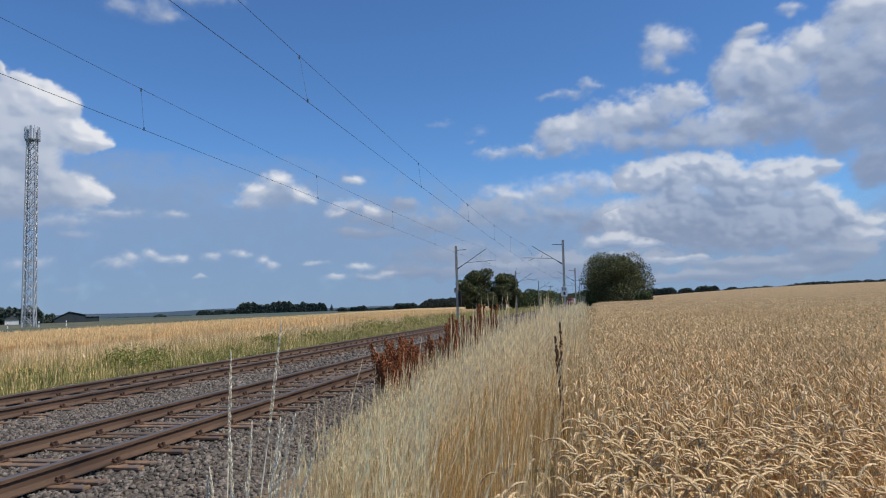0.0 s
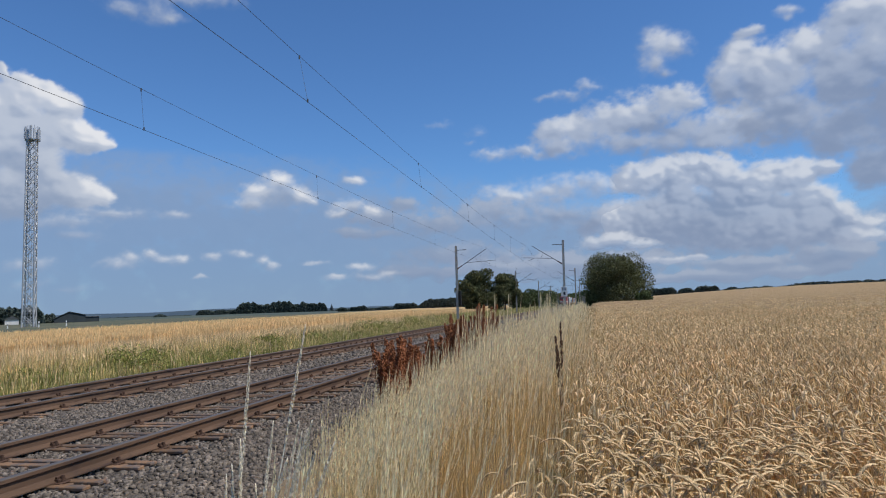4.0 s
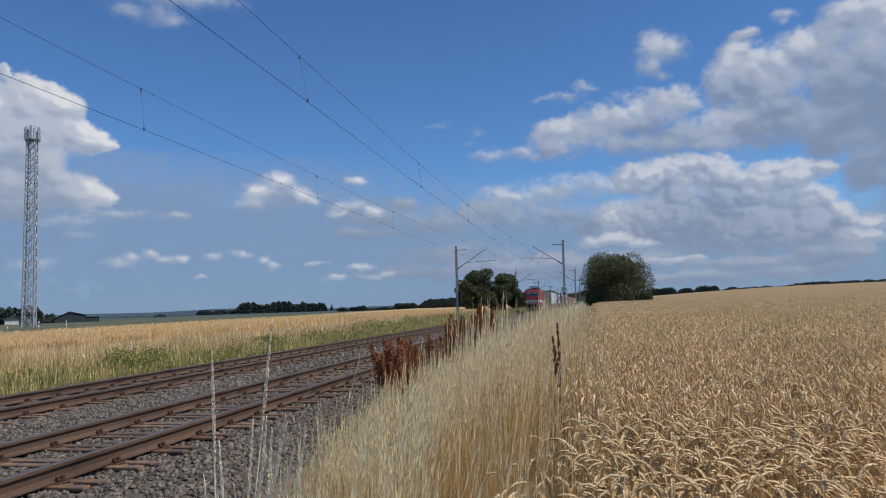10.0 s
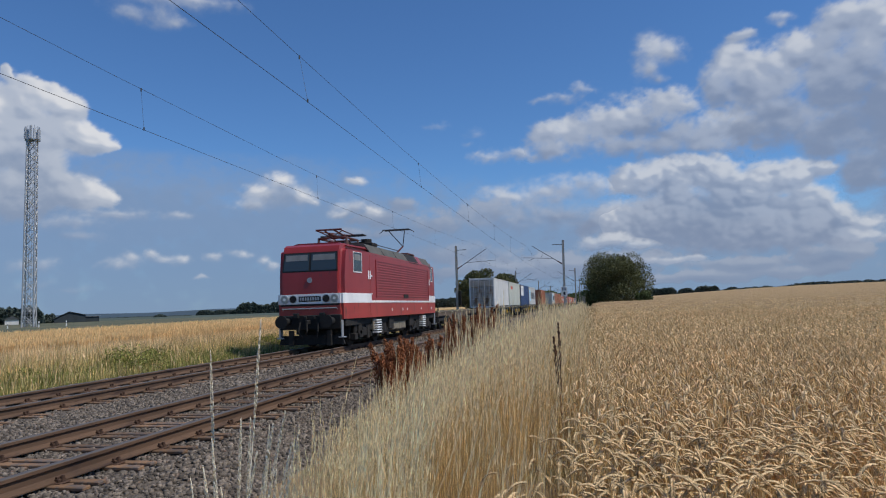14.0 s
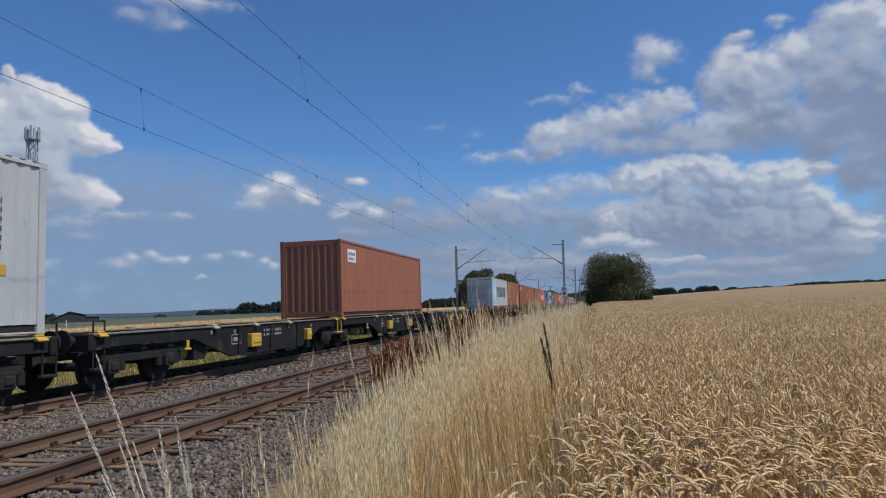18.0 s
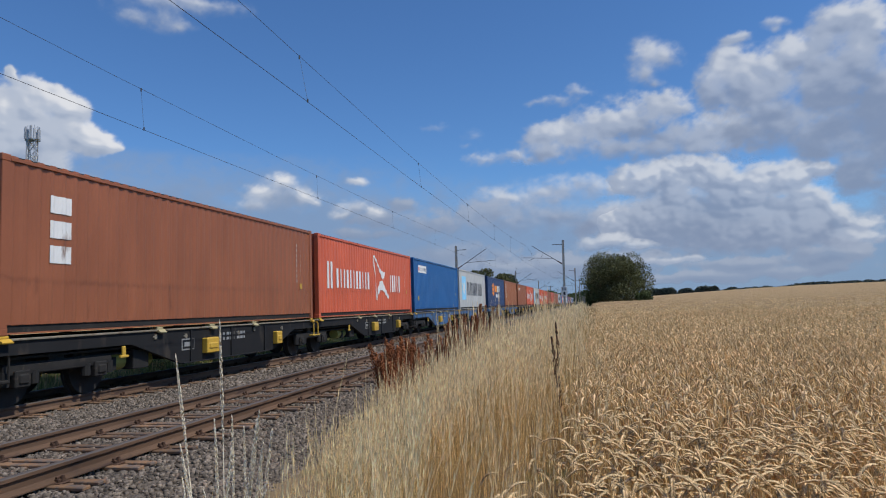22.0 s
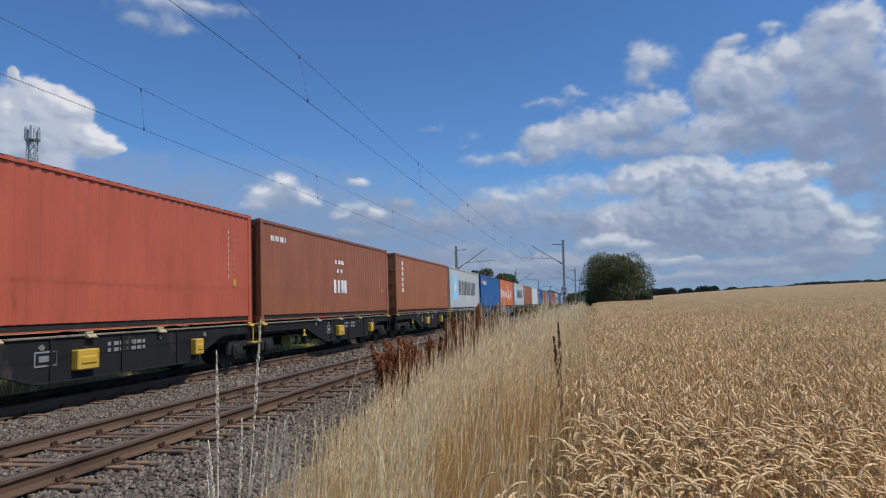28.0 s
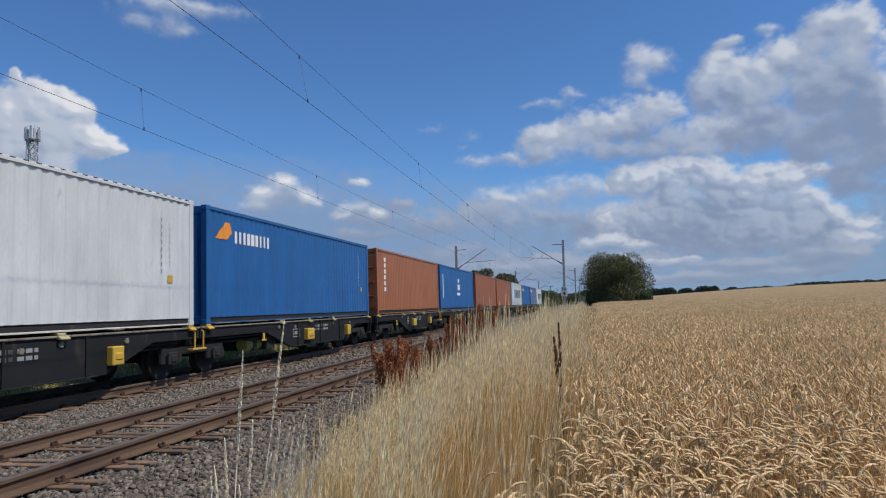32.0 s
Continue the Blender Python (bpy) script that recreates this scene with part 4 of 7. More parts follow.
part("platform", boxes((-1.25, 1.25, -1.25, 1.25, H - 0.1, H + 0.05)), M["galv"], tw)
for k in range(12):
    a = k * 0.5236
    r = 1.22 + 0.18 * (k % 2)
    part("antenna_panel", boxes((-0.2, 0.2, -0.11, 0.11, H - 0.3 + 0.3 * (k % 2), H + 2.7 - 0.4 * (k % 3)), bev=0.03), M["galv"], tw, "grey antenna panel",
         pose(r * math.cos(a), r * math.sin(a), 0, 0, 0, math.degrees(a) + 90))
for k in range(4):
    a = k * 1.57 + 0.6
    part("antenna_rod", tubes(((0.9 * math.cos(a), 0.9 * math.sin(a), H), (0.9 * math.cos(a), 0.9 * math.sin(a), H + 3.0), 0.05), n=6), M["galv"], tw)

# barn, house, spire, marker posts
def bearing(a, d):
    return d * math.sin(radians(a)), d * math.cos(radians(a))


bx, by = bearing(-40.6, 330)
barn = empty("barn", "long dark barn with a low pitched roof", "barn", "", pose(bx, by, -0.3, 0, 0, 40.6))
bm = prism(bmesh.new(), [(-7.8, 0), (-7.8, 1.9), (-2.4, 4.6), (3.6, 3.2), (3.6, 0)], "y", -9, 9)
part("wall", bm, M["barn"], barn)
bm = prism(bmesh.new(), [(-8.2, 1.85), (-2.4, 4.75), (3.9, 3.25), (3.9, 3.4), (-2.4, 4.95), (-8.2, 2.05)], "y", -9.4, 9.4)
part("roof", bm, M["barnroof"], barn)
part("lean_to", boxes((3.6, 8.8, -6, 6, 0, 2.6)), M["barn"], barn, "open lean-to shed")
part("lean_to_roof", boxes((3.5, 9.4, -6.4, 6.4, 2.62, 2.78)), M["galv"], barn, "pale sheet metal roof")
hx, hy = bearing(-44.6, 300)
house = empty("house", "small white house half hidden behind pines", "house", "", pose(hx, hy, 0, 0, 0, 45))
part("wall", boxes((-2.2, 2.2, -3, 3, 0, 2.0)), M["wallhouse"], house)
part("roof", prism(bmesh.new(), [(-2.5, 2.0), (0, 3.4), (2.5, 2.0)], "y", -3.4, 3.4), M["barnroof"], house)
sx, sy = bearing(-21.5, 700)
church = empty("church_spire", "slim dark church spire above the trees", "church", "", pose(sx, sy, 0))
part("tower", boxes((-1.4, 1.4, -1.4, 1.4, 0, 4)), M["barn"], church)
part("spire", tube(bmesh.new(), (0, 0, 4), (0, 0, 8.6), 1.6, 0.05, 8), M["barn"], church)
for a, d in ((-44.85, 150), (-42.95, 152), (-41.2, 154)):
    x, y = bearing(a, d)
    p = empty("marker_post", "white roadside marker post with a dark band", "marker post", "marker posts", pose(x, y, 0.05))
    part("post", tubes(((0, 0, -0.1), (0, 0, 1.15), 0.11), n=8), M["white"], p)
    part("band", tubes(((0, 0, 0.55), (0, 0, 0.75), 0.118), n=8), M["navytext"], p, "dark band")

# ---------------------------------------------------------------- containers
LONG, WIDE, TALL = 12.192, 1.219, 2.896
MESHES = {}


def shared(key, make, material):
    """One mesh per shape and paint."""
    if key not in MESHES:
        bm = make()
        me = bpy.data.meshes.new(key[0])
        bm.to_mesh(me)
        bm.free()
        me.materials.append(material)
        MESHES[key] = me
    return MESHES[key]


def corrugated(length, z0, z1, depth, pitch):
    """A corrugated sheet along y, its outer face towards +x at x = 0."""
    bm = bmesh.new()
    n = max(1, round(length / pitch))
    step = length / n
    ys = []
    for i in range(n):
        y = i * step
        ys += [(y, 0), (y + step * 0.27, 0), (y + step * 0.5, -depth), (y + step * 0.77, -depth)]
    ys.append((length, 0))
    lo = [bm.verts.new((x, y, z0)) for y, x in ys]
    hi = [bm.verts.new((x, y, z1)) for y, x in ys]
    for i in range(len(ys) - 1):
        bm.faces.new((lo[i], lo[i + 1], hi[i + 1], hi[i]))
    return bm


RIB = (LONG - 0.32) / round((LONG - 0.32) / 0.278)
FOLD_Y, FOLD_X = (0.0, 0.27, 0.5, 0.77, 1.0), (0.0, 0.0, -0.020, -0.020, 0.0)


def lay_on_corrugation(bm, proud):
    """Folds flat lettering so that it lies on the ribs of the side panel like paint."""
    bm.normal_update()
    bmesh.ops.triangulate(bm, faces=bm.faces[:])
    lo, hi = min(v.co.y for v in bm.verts), max(v.co.y for v in bm.verts)
    for k in range(int((lo - 0.16) / RIB) - 1, int((hi - 0.16) / RIB) + 2):
        for part_of in FOLD_Y[:4]:
            y = 0.16 + (k + part_of) * RIB
            if lo < y < hi:
                bmesh.ops.bisect_plane(bm, geom=bm.verts[:] + bm.edges[:] + bm.faces[:], plane_co=(0, y, 0), plane_no=(0, 1, 0))
    for v in bm.verts:
        u = (v.co.y - 0.16) / RIB % 1.0
        v.co.x = 1.197 + proud + float(np.interp(u, FOLD_Y, FOLD_X))
    for f in bm.faces:
        f.normal_update()
        if f.normal.x < 0:
            f.normal_flip()


def door_leaf():
    """A pressed steel leaf: sunk panels between ridges, one sheet."""
    face = [(0.02, 0.2)]
    for z0, z1 in ((0.28, 0.72), (0.86, 1.34), (1.48, 1.98), (2.12, 2.6)):
        face += [(0.02, z0), (0.036, z0 + 0.02), (0.036, z1 - 0.02), (0.02, z1)]
        if z1 < 2.5:
            face += [(0.02, z1 + 0.02), (0.06, z1 + 0.035), (0.06, z1 + 0.055), (0.03, z1 + 0.065), (0.03, z1 + 0.075), (0.06, z1 + 0.085), (0.06, z1 + 0.105), (0.02, z1 + 0.12)]
    face += [(0.02, 2.68), (-0.02, 2.68), (-0.02, 0.2)]
    return prism(bmesh.new(), face, "y", 0.0, 1.08)


def roof_sheet():
    """Roof pressed into ribs that run across."""
    bm = bmesh.new()
    n = 44
    step = (LONG - 0.36) / n
    rows = []
    for i in range(n):
        y = 0.18 + i * step
        rows += [(y, TALL - 0.04), (y + step * 0.14, TALL - 0.006), (y + step * 0.52, TALL - 0.006), (y + step * 0.66, TALL - 0.04)]
    rows.append((LONG - 0.18, TALL - 0.04))
    a = [bm.verts.new((-1.19, y, z)) for y, z in rows]
    b = [bm.verts.new((1.19, y, z)) for y, z in rows]
    lo = [bm.verts.new((1.19, y, TALL - 0.045)) for y, z in rows]
    for i in range(len(rows) - 1):
        bm.faces.new((a[i], b[i], b[i + 1], a[i + 1]))
        bm.faces.new((b[i], lo[i], lo[i + 1], b[i + 1]))
    return bm


def container(colour, label, doors_first, marks):
    """A forty-foot high-cube steel container; y runs from its leading to its trailing end."""
    m = M["box_" + colour]
    c = empty("shipping_container", label, "shipping container", "containers on the train")
    for s in (1, -1):
        sp = link("side_panel", shared(("side_panel", colour), lambda: corrugated(LONG - 0.32, 0.17, TALL - 0.095, 0.020, 0.278), m), None, c)
        sp.matrix_basis = pose(1.197, 0.16, 0) if s > 0 else pose(-1.197, LONG - 0.16, 0, 0, 0, 180)
        link("top_rail", shared(("top_rail", colour), lambda: boxes((-0.035, 0.0, 0.17, LONG - 0.17, TALL - 0.10, TALL - 0.042), bev=0.004), m), None, c, m=pose(1.220 if s > 0 else -1.190, 0, 0))
        link("bottom_rail", shared(("bottom_rail", colour), lambda: prism(bmesh.new(), [(-0.10, 0.02), (0.008, 0.02), (0.008, 0.038), (-0.06, 0.05), (-0.06, 0.165), (-0.012, 0.165), (-0.012, 0.18), (-0.10, 0.18)], "y", 0.17, LONG - 0.17), m), None, c,
             m=pose(1.205, 0, 0) if s > 0 else pose(-1.205, LONG, 0, 0, 0, 180))
        for y in (0.0, LONG - 0.16):
            link("corner_post", shared(("corner_post", colour), lambda: boxes((-0.16, 0, 0, 0.16, 0.11, TALL - 0.11), bev=0.01), m), None, c, m=pose(1.219 if s > 0 else -1.059, y, 0))
            for z in (0.0, TALL - 0.118):
                link("corner_casting", shared(("corner_casting", colour), lambda: boxes((-0.162, 0.0, 0.0, 0.178, 0, 0.118), bev=0.012), m), None, c,
                     m=pose(1.222 if s > 0 else -1.06, y - 0.009, z))
    link("roof", shared(("roof", colour), roof_sheet, m), None, c, "ribbed steel roof sheet")
    # added dark box that shows as dashes between the rib ends
    link("roof_gutter", shared(("roof_gutter", "dark"), lambda: boxes((-1.18, 1.18, 0.18, LONG - 0.18, TALL - 0.06, TALL - 0.012)), M["dark"]), None, c, "dark strip in the recess between the roof ribs")
    link("floor", shared(("floor", "dark"), lambda: boxes((-1.17, 1.17, 0.1, LONG - 0.1, 0.03, 0.16)), M["dark"]), None, c, "dark cross members and floor")
    for first in (True, False):
        y = 0.03 if first else LONG - 0.03
        turn = 0 if first else 180
        sgn = -1 if first else 1
        link("end_sill", shared(("end_sill", colour), lambda: boxes((-1.06, 1.06, -0.04, 0.04, 0.0, 0.2), bev=0.01), m), None, c, m=pose(0, y + 0.02 * -sgn, 0))
        link("end_header", shared(("end_header", colour), lambda: boxes((-1.06, 1.06, -0.04, 0.04, TALL - 0.22, TALL - 0.02), bev=0.01), m), None, c, m=pose(0, y + 0.02 * -sgn, 0))
        if first == doors_first:
            leaf_paint = ("rusty", M["rustydoor"]) if "rusty doors" in label else (colour, m)
            for k in (-1, 1):
                dl = link("door", shared(("door", leaf_paint[0]), door_leaf, leaf_paint[1]), None, c, "panelled steel door leaf", m=pose(k * 0.54 * 1.0 - 0.54 if first else k * 0.54 + 0.54, y, 0, 0, 0, -90 if first else 90))
                link("door_seal", shared(("door_seal", "black"), lambda: boxes((0.015, 0.03, -0.012, 0.012, 0.2, 2.68), (0.015, 0.03, 1.068, 1.092, 0.2, 2.68), (0.015, 0.03, 0.0, 1.08, 0.185, 0.21), (0.015, 0.03, 0.0, 1.08, 2.67, 2.695)), M["black"]), None, dl, "black rubber door seal")
                for q in (0.28, 0.80):
                    link("lock_rod", shared(("lock_rod", "galv"), lambda: tubes(((0, 0, 0.1), (0, 0, TALL - 0.14), 0.026), n=6), M["galv"]), None, dl, "galvanised locking rod", m=pose(0.085, q, 0))
                    link("lock_handle", shared(("lock_handle", "galv"), lambda: boxes((-0.01, 0.015, -0.22, 0.22, -0.02, 0.02)), M["galv"]), None, dl, m=pose(0.09, q + (0.2 if q < 0.5 else -0.2), 1.02))
        else:
            ep = link("end_panel", shared(("end_panel", colour), lambda: corrugated(2.12, 0.2, TALL - 0.2, 0.045, 0.265), m), None, c)
            ep.matrix_basis = pose(-1.06, y - 0.02, 0, 0, 0, -90) if first else pose(1.06, y + 0.02, 0, 0, 0, 90)
    for kind, material, rows, lab in marks:
        bm = bmesh.new()
        for r in rows:
            if r[0] == "poly":
                _, cy, cz, pts = r
                outline = [(cy + a, cz + b) for a, b in pts]
            else:
                y0, y1, z0, z1 = r
                outline = [(y0, z0), (y1, z0), (y1, z1), (y0, z1)]
            bm.faces.new([bm.verts.new((0, y, z)) for y, z in outline])
        lay_on_corrugation(bm, 0.014 if kind == "mark" else 0.008)
        part("marking" if kind == "mark" else "painted_panel", bm, material, c, lab)
    return c


def bars(y0, y1, n, z0, z1, fill=0.62):
    """A row of plain upright bars standing for a word."""
    step = (y1 - y0) / n
    return [(y0 + k * step, y0 + (k + fill) * step, z0, z1) for k in range(n)]


def down_bars(y0, y1, z0, z1, n, fill=0.7):
    step = (z1 - z0) / n
    return [(y0, y1, z0 + k * step, z0 + (k + fill) * step) for k in range(n)]


def codes(material=None):
    """The small rows of figures and the warning sign by the trailing end."""
    w = M["white"] if material is None else material
    return [("mark", w, [(10.98, 11.02, 1.15 + k * 0.16, 1.24 + k * 0.16) for k in range(8)] + [(11.28, 11.31, 1.35 + k * 0.15, 1.43 + k * 0.15) for k in range(6)], "small rows of white figures"),
            ("mark", M["yellow"], [(11.22, 11.42, 0.95, 1.12)], "small yellow warning sign")]


STAR = [(math.sin(k * math.pi / 7) * (0.68 if k % 2 == 0 else 0.22), math.cos(k * math.pi / 7) * (0.68 if k % 2 == 0 else 0.22)) for k in range(14)]
BOW = [(-0.75, 0.85), (-0.55, 0.90), (-0.05, 0.42), (0.42, 0.28), (0.30, 0.05), (0.78, -0.65), (0.25, -0.18), (0.0, -0.22), (-0.50, -0.72), (-0.30, -0.12), (0.05, 0.08), (-0.30, 0.5)]


def star_marks():
    return [("panel", M["skyblue"], [(1.08, 2.68, 0.70, 2.42)], "light blue square"), ("mark", M["white"], [("poly", 1.88, 1.58, STAR)], "white seven-pointed star"),
            ("mark", M["navytext"], [(3.38 + 1.2 * k + d, 3.66 + 1.2 * k + d, 1.04, 2.06) for k in range(6) for d in (0.0, 0.56)], "six pairs of dark bars in place of a brand name")] + codes(M["navytext"])


SAIL_TOP = [(-0.05, 1.10), (0.22, 1.12), (0.85, 0.62), (1.35, 0.44), (1.62, 0.46), (1.50, 0.20), (1.28, 0.10), (1.00, 0.30), (0.50, 0.78)]
SAIL_LOW = [(0.35, -0.82), (0.50, -0.35), (0.85, 0.02), (1.25, 0.06), (1.62, -0.25), (2.15, -0.62), (2.10, -0.75), (1.80, -0.62), (1.35, -0.38), (0.95, -0.36), (0.60, -0.56)]
SAIL_EDGE = [(-0.05, 1.10), (0.02, 1.10), (0.28, 0.10), (0.42, -0.80), (0.35, -0.82), (0.20, 0.10)]


def red_marks():
    return [("mark", M["white"], bars(0.85, 1.5, 2, 1.02, 1.98, 0.4) + bars(1.75, 5.65, 11, 1.06, 1.76, 0.42) + bars(8.5, 10.3, 5, 1.0, 1.78, 0.45), "row of white bars in place of a brand name"),
            ("mark", M["white"], [("poly", 6.1, 1.42, SAIL_TOP), ("poly", 6.1, 1.42, SAIL_LOW), ("poly", 6.1, 1.42, SAIL_EDGE)], "white sail shapes")] + codes()


def down_marks():
    return [("mark", M["white"], down_bars(1.05, 1.37, 1.02, 2.62, 6), "column of white bars in place of a brand name")] + codes()


def label_marks(y0=0.42, w=1.55):
    return [("panel", M["white"], [(y0, y0 + w, 2.14, 2.54)], "small white label"), ("mark", M["redlogo"], [(y0 + 0.1, y0 + 0.25, 2.25, 2.42)], "red dab on the label"),
            ("mark", M["slatebar"], bars(y0 + 0.35, y0 + w - 0.1, 6, 2.25, 2.42), "grey bars on the label"),
            ("mark", M["yellow"], [(y0 - 0.12, y0 + 0.06, 0.62, 0.86)], "small yellow plate")] + codes()


def corner_logo():
    return [("mark", M["orange"], [("poly", 0.85, 2.3, [(-0.45, -0.18), (0.05, 0.26), (0.3, 0.26), (0.38, 0.0), (0.1, -0.18)])], "orange wing shape"),
            ("mark", M["white"], bars(1.35, 3.4, 9, 2.06, 2.38), "short row of white bars")] + codes()


M["slatebar"] = paint("grey_print", (0.25, 0.27, 0.3), amount=0.05)
LOGO_SLABS = ([(-0.6, -0.38), (0.24, -0.58), (0.24, -0.20), (-0.6, -0.12)], [(-0.6, -0.06), (0.24, -0.13), (0.24, 0.22), (-0.6, 0.15)], [(-0.6, 0.21), (0.24, 0.29), (0.24, 0.66), (-0.6, 0.38)],
              [(0.27, -0.58), (0.6, -0.36), (0.6, -0.12), (0.27, -0.20)], [(0.27, -0.13), (0.6, -0.07), (0.6, 0.17), (0.27, 0.22)], [(0.27, 0.29), (0.6, 0.23), (0.6, 0.44), (0.27, 0.66)])
CARGO = {   # wagon, slot: paint, label, doors at the leading end, markings
    (1, 0): ("white", "white corrugated container with rusty doors leading", True, codes()),
    (1, 1): ("cream", "pale grey-green container with a small red mark", False, [("mark", M["redlogo"], bars(1.9, 3.9, 6, 2.05, 2.45), "red bars in place of a brand name")] + codes(M["slatebar"])),
    (2, 0): ("navy", "navy blue container with a white poster panel", False, [("panel", M["white"], [(0.2, 4.05, 1.42, 2.76)], "white poster panel"), ("mark", M["slatebar"], [(0.5 + k * 0.21, 0.66 + k * 0.21, 2.28, 2.40) for k in range(7)] + [(2.05 + k * 0.21, 2.2 + k * 0.21, 2.28, 2.40) for k in range(8)] + [(0.5 + k * 0.16, 0.62 + k * 0.16, 2.02, 2.10) for k in range(14)] + [(3.1 + k * 0.12, 3.19 + k * 0.12, 1.58, 1.64) for k in range(6)], "grey bars of print")] + codes()),
    (2, 1): ("pale", "weathered pale grey container with a white star", True, star_marks()),
    (3, 1): ("redbrown", "faded red-brown container with a small white label", False, [("panel", M["white"], [(0.75, 1.75, 2.08, 2.58)], "small white label"), ("mark", M["slatebar"], [(0.9, 1.6, 2.34, 2.46), (0.9, 1.5, 2.16, 2.26)], "blue-grey bars")]),
    (5, 0): ("pale", "pale grey container with a white star, doors leading", True, star_marks()),
    (5, 1): ("brown", "rust-brown container with a white column of marks", False, down_marks()),
    (6, 0): ("rust", "dull brown container with a small white label", False, label_marks()),
    (6, 1): ("brown", "rust-brown container with a white column of marks", False, down_marks()),
    (7, 0): ("rust", "dull brown container with large upright marks", True, [("mark", M["white"], down_bars(1.0, 1.5, 1.2, 2.5, 3), "column of white bars in place of a brand name")] + codes()),
    (7, 1): ("red", "bright red container with wide white marks", False, red_marks()),
    (8, 0): ("blue", "blue container with a small white label", True, label_marks(1.0, 1.9)),
    (8, 1): ("pale", "pale grey container with a white star", True, star_marks()),
    (9, 0): ("navy", "navy container with an orange box mark", False, [("mark", M["orange"], [("poly", 3.6, 1.7, q) for q in LOGO_SLABS] + bars(4.72, 6.5, 6, 1.5, 2.14), "orange box shape and bars"),
             ("mark", M["white"], bars(6.6, 8.56, 6, 1.5, 2.14) + bars(5.6, 8.0, 5, 0.98, 1.28, 0.8) + [(4.8, 5.4, 1.1, 1.15), (8.2, 8.8, 1.1, 1.15)], "white bars in place of a brand name")] + codes()),
    (9, 1): ("brown", "rust-brown container with a white column of marks", False, down_marks()),
    (10, 0): ("rust", "dull brown container with a small corner mark", False, corner_logo()),
    (10, 1): ("red", "bright red container with wide white marks", False, red_marks()),
    (11, 0): ("pale", "grey container with a white star, doors leading", True, star_marks()),
    (11, 1): ("red", "bright red container with wide white marks", False, red_marks()),
    (12, 0): ("red", "bright red container with wide white marks", False, red_marks()),
    (12, 1): ("rust", "plain dull brown corrugated container", False, codes()),
    (13, 0): ("coral", "faded orange-red container with a small round mark", False, [("mark", M["white"], [(1.05, 1.35, 2.15, 2.35), (0.95, 1.5, 2.0, 2.06)], "small white mark")] + codes()),
    (13, 1): ("rust", "dull brown container with white marks amidships", False, [("mark", M["white"], bars(0.66, 1.7, 7, 2.32, 2.48) + bars(5.7, 6.7, 3, 1.92, 2.06) + bars(5.9, 6.6, 2, 1.6, 1.74) + bars(5.6, 7.0, 4, 0.86, 1.34, 0.7), "white bars in place of a brand name")] + codes()),
    (14, 0): ("brown", "rust-brown container with a white column of marks", True, down_marks()),
    (14, 1): ("pale", "pale grey container with a white star, doors leading", True, star_marks()),
    (15, 0): ("blue", "blue container with an orange and white corner mark", True, corner_logo()),
    (15, 1): ("orange", "orange container with wide white marks", True, red_marks()),
    (16, 0): ("pale", "pale grey container with a white star", False, star_marks()),
    (16, 1): ("brown", "rust-brown container with a white column of marks", False, down_marks()),
    (17, 0): ("white", "clean white corrugated container, doors leading", True, codes(M["slatebar"])),
    (17, 1): ("blue", "blue container with an orange and white corner mark", False, corner_logo()),
    (18, 0): ("brown", "rust-brown container with a white column of marks", True, down_marks()),
    (18, 1): ("blue", "bright blue container with a white mark amidships", False, [("mark", M["white"], [(5.6, 6.6, 1.0, 1.18), (5.7, 6.5, 1.35, 1.75), (5.9, 6.3, 1.9, 2.15), (0.9, 1.0, 0.8, 2.3)], "white round mark")]),
    (19, 0): ("rust", "plain dull brown container", False, codes()),
    (19, 1): ("rust", "plain dull brown container", False, codes()),
    (20, 0): ("pale", "pale grey container with a blue mark", False, star_marks()),
    (20, 1): ("blue", "bright blue container with a white mark", False, corner_logo()),
    (21, 0): ("slate", "faded blue-grey container with a small corner mark", False, corner_logo()),
    (21, 1): ("white", "white container at the end of the train", False, star_marks()),
}

# ---------------------------------------------------------------- wagons and locomotive
PITCH, SLOT, DECK = 26.16, 12.74, 1.172


def beam_outline(y0, y1):
    """Fish-belly side sill between two pivots."""
    return [(y0, 1.10), (y0, 0.86), (y0 + 3.3, 0.86), (y0 + 5.0, 0.34), (y1 - 3.1, 0.34), (y1 - 1.7, 0.86), (y1, 0.86), (y1, 1.10)]


def wheelset(parent, y):
    bm = bmesh.new()
    for s in (-1, 1):
        tube(bm, (s * 0.68, 0, 0.46), (s * 0.80, 0, 0.46), 0.46, n=24)
        tube(bm, (s * 0.64, 0, 0.46), (s * 0.685, 0, 0.46), 0.488, n=24)
    tube(bm, (-1.0, 0, 0.46), (1.0, 0, 0.46), 0.085, n=10)
    return link("wheelset", shared(("wheelset", "dark"), lambda: bm, M["dark"]), None, parent, "dark steel wheels on an axle", pose(0, y, 0))


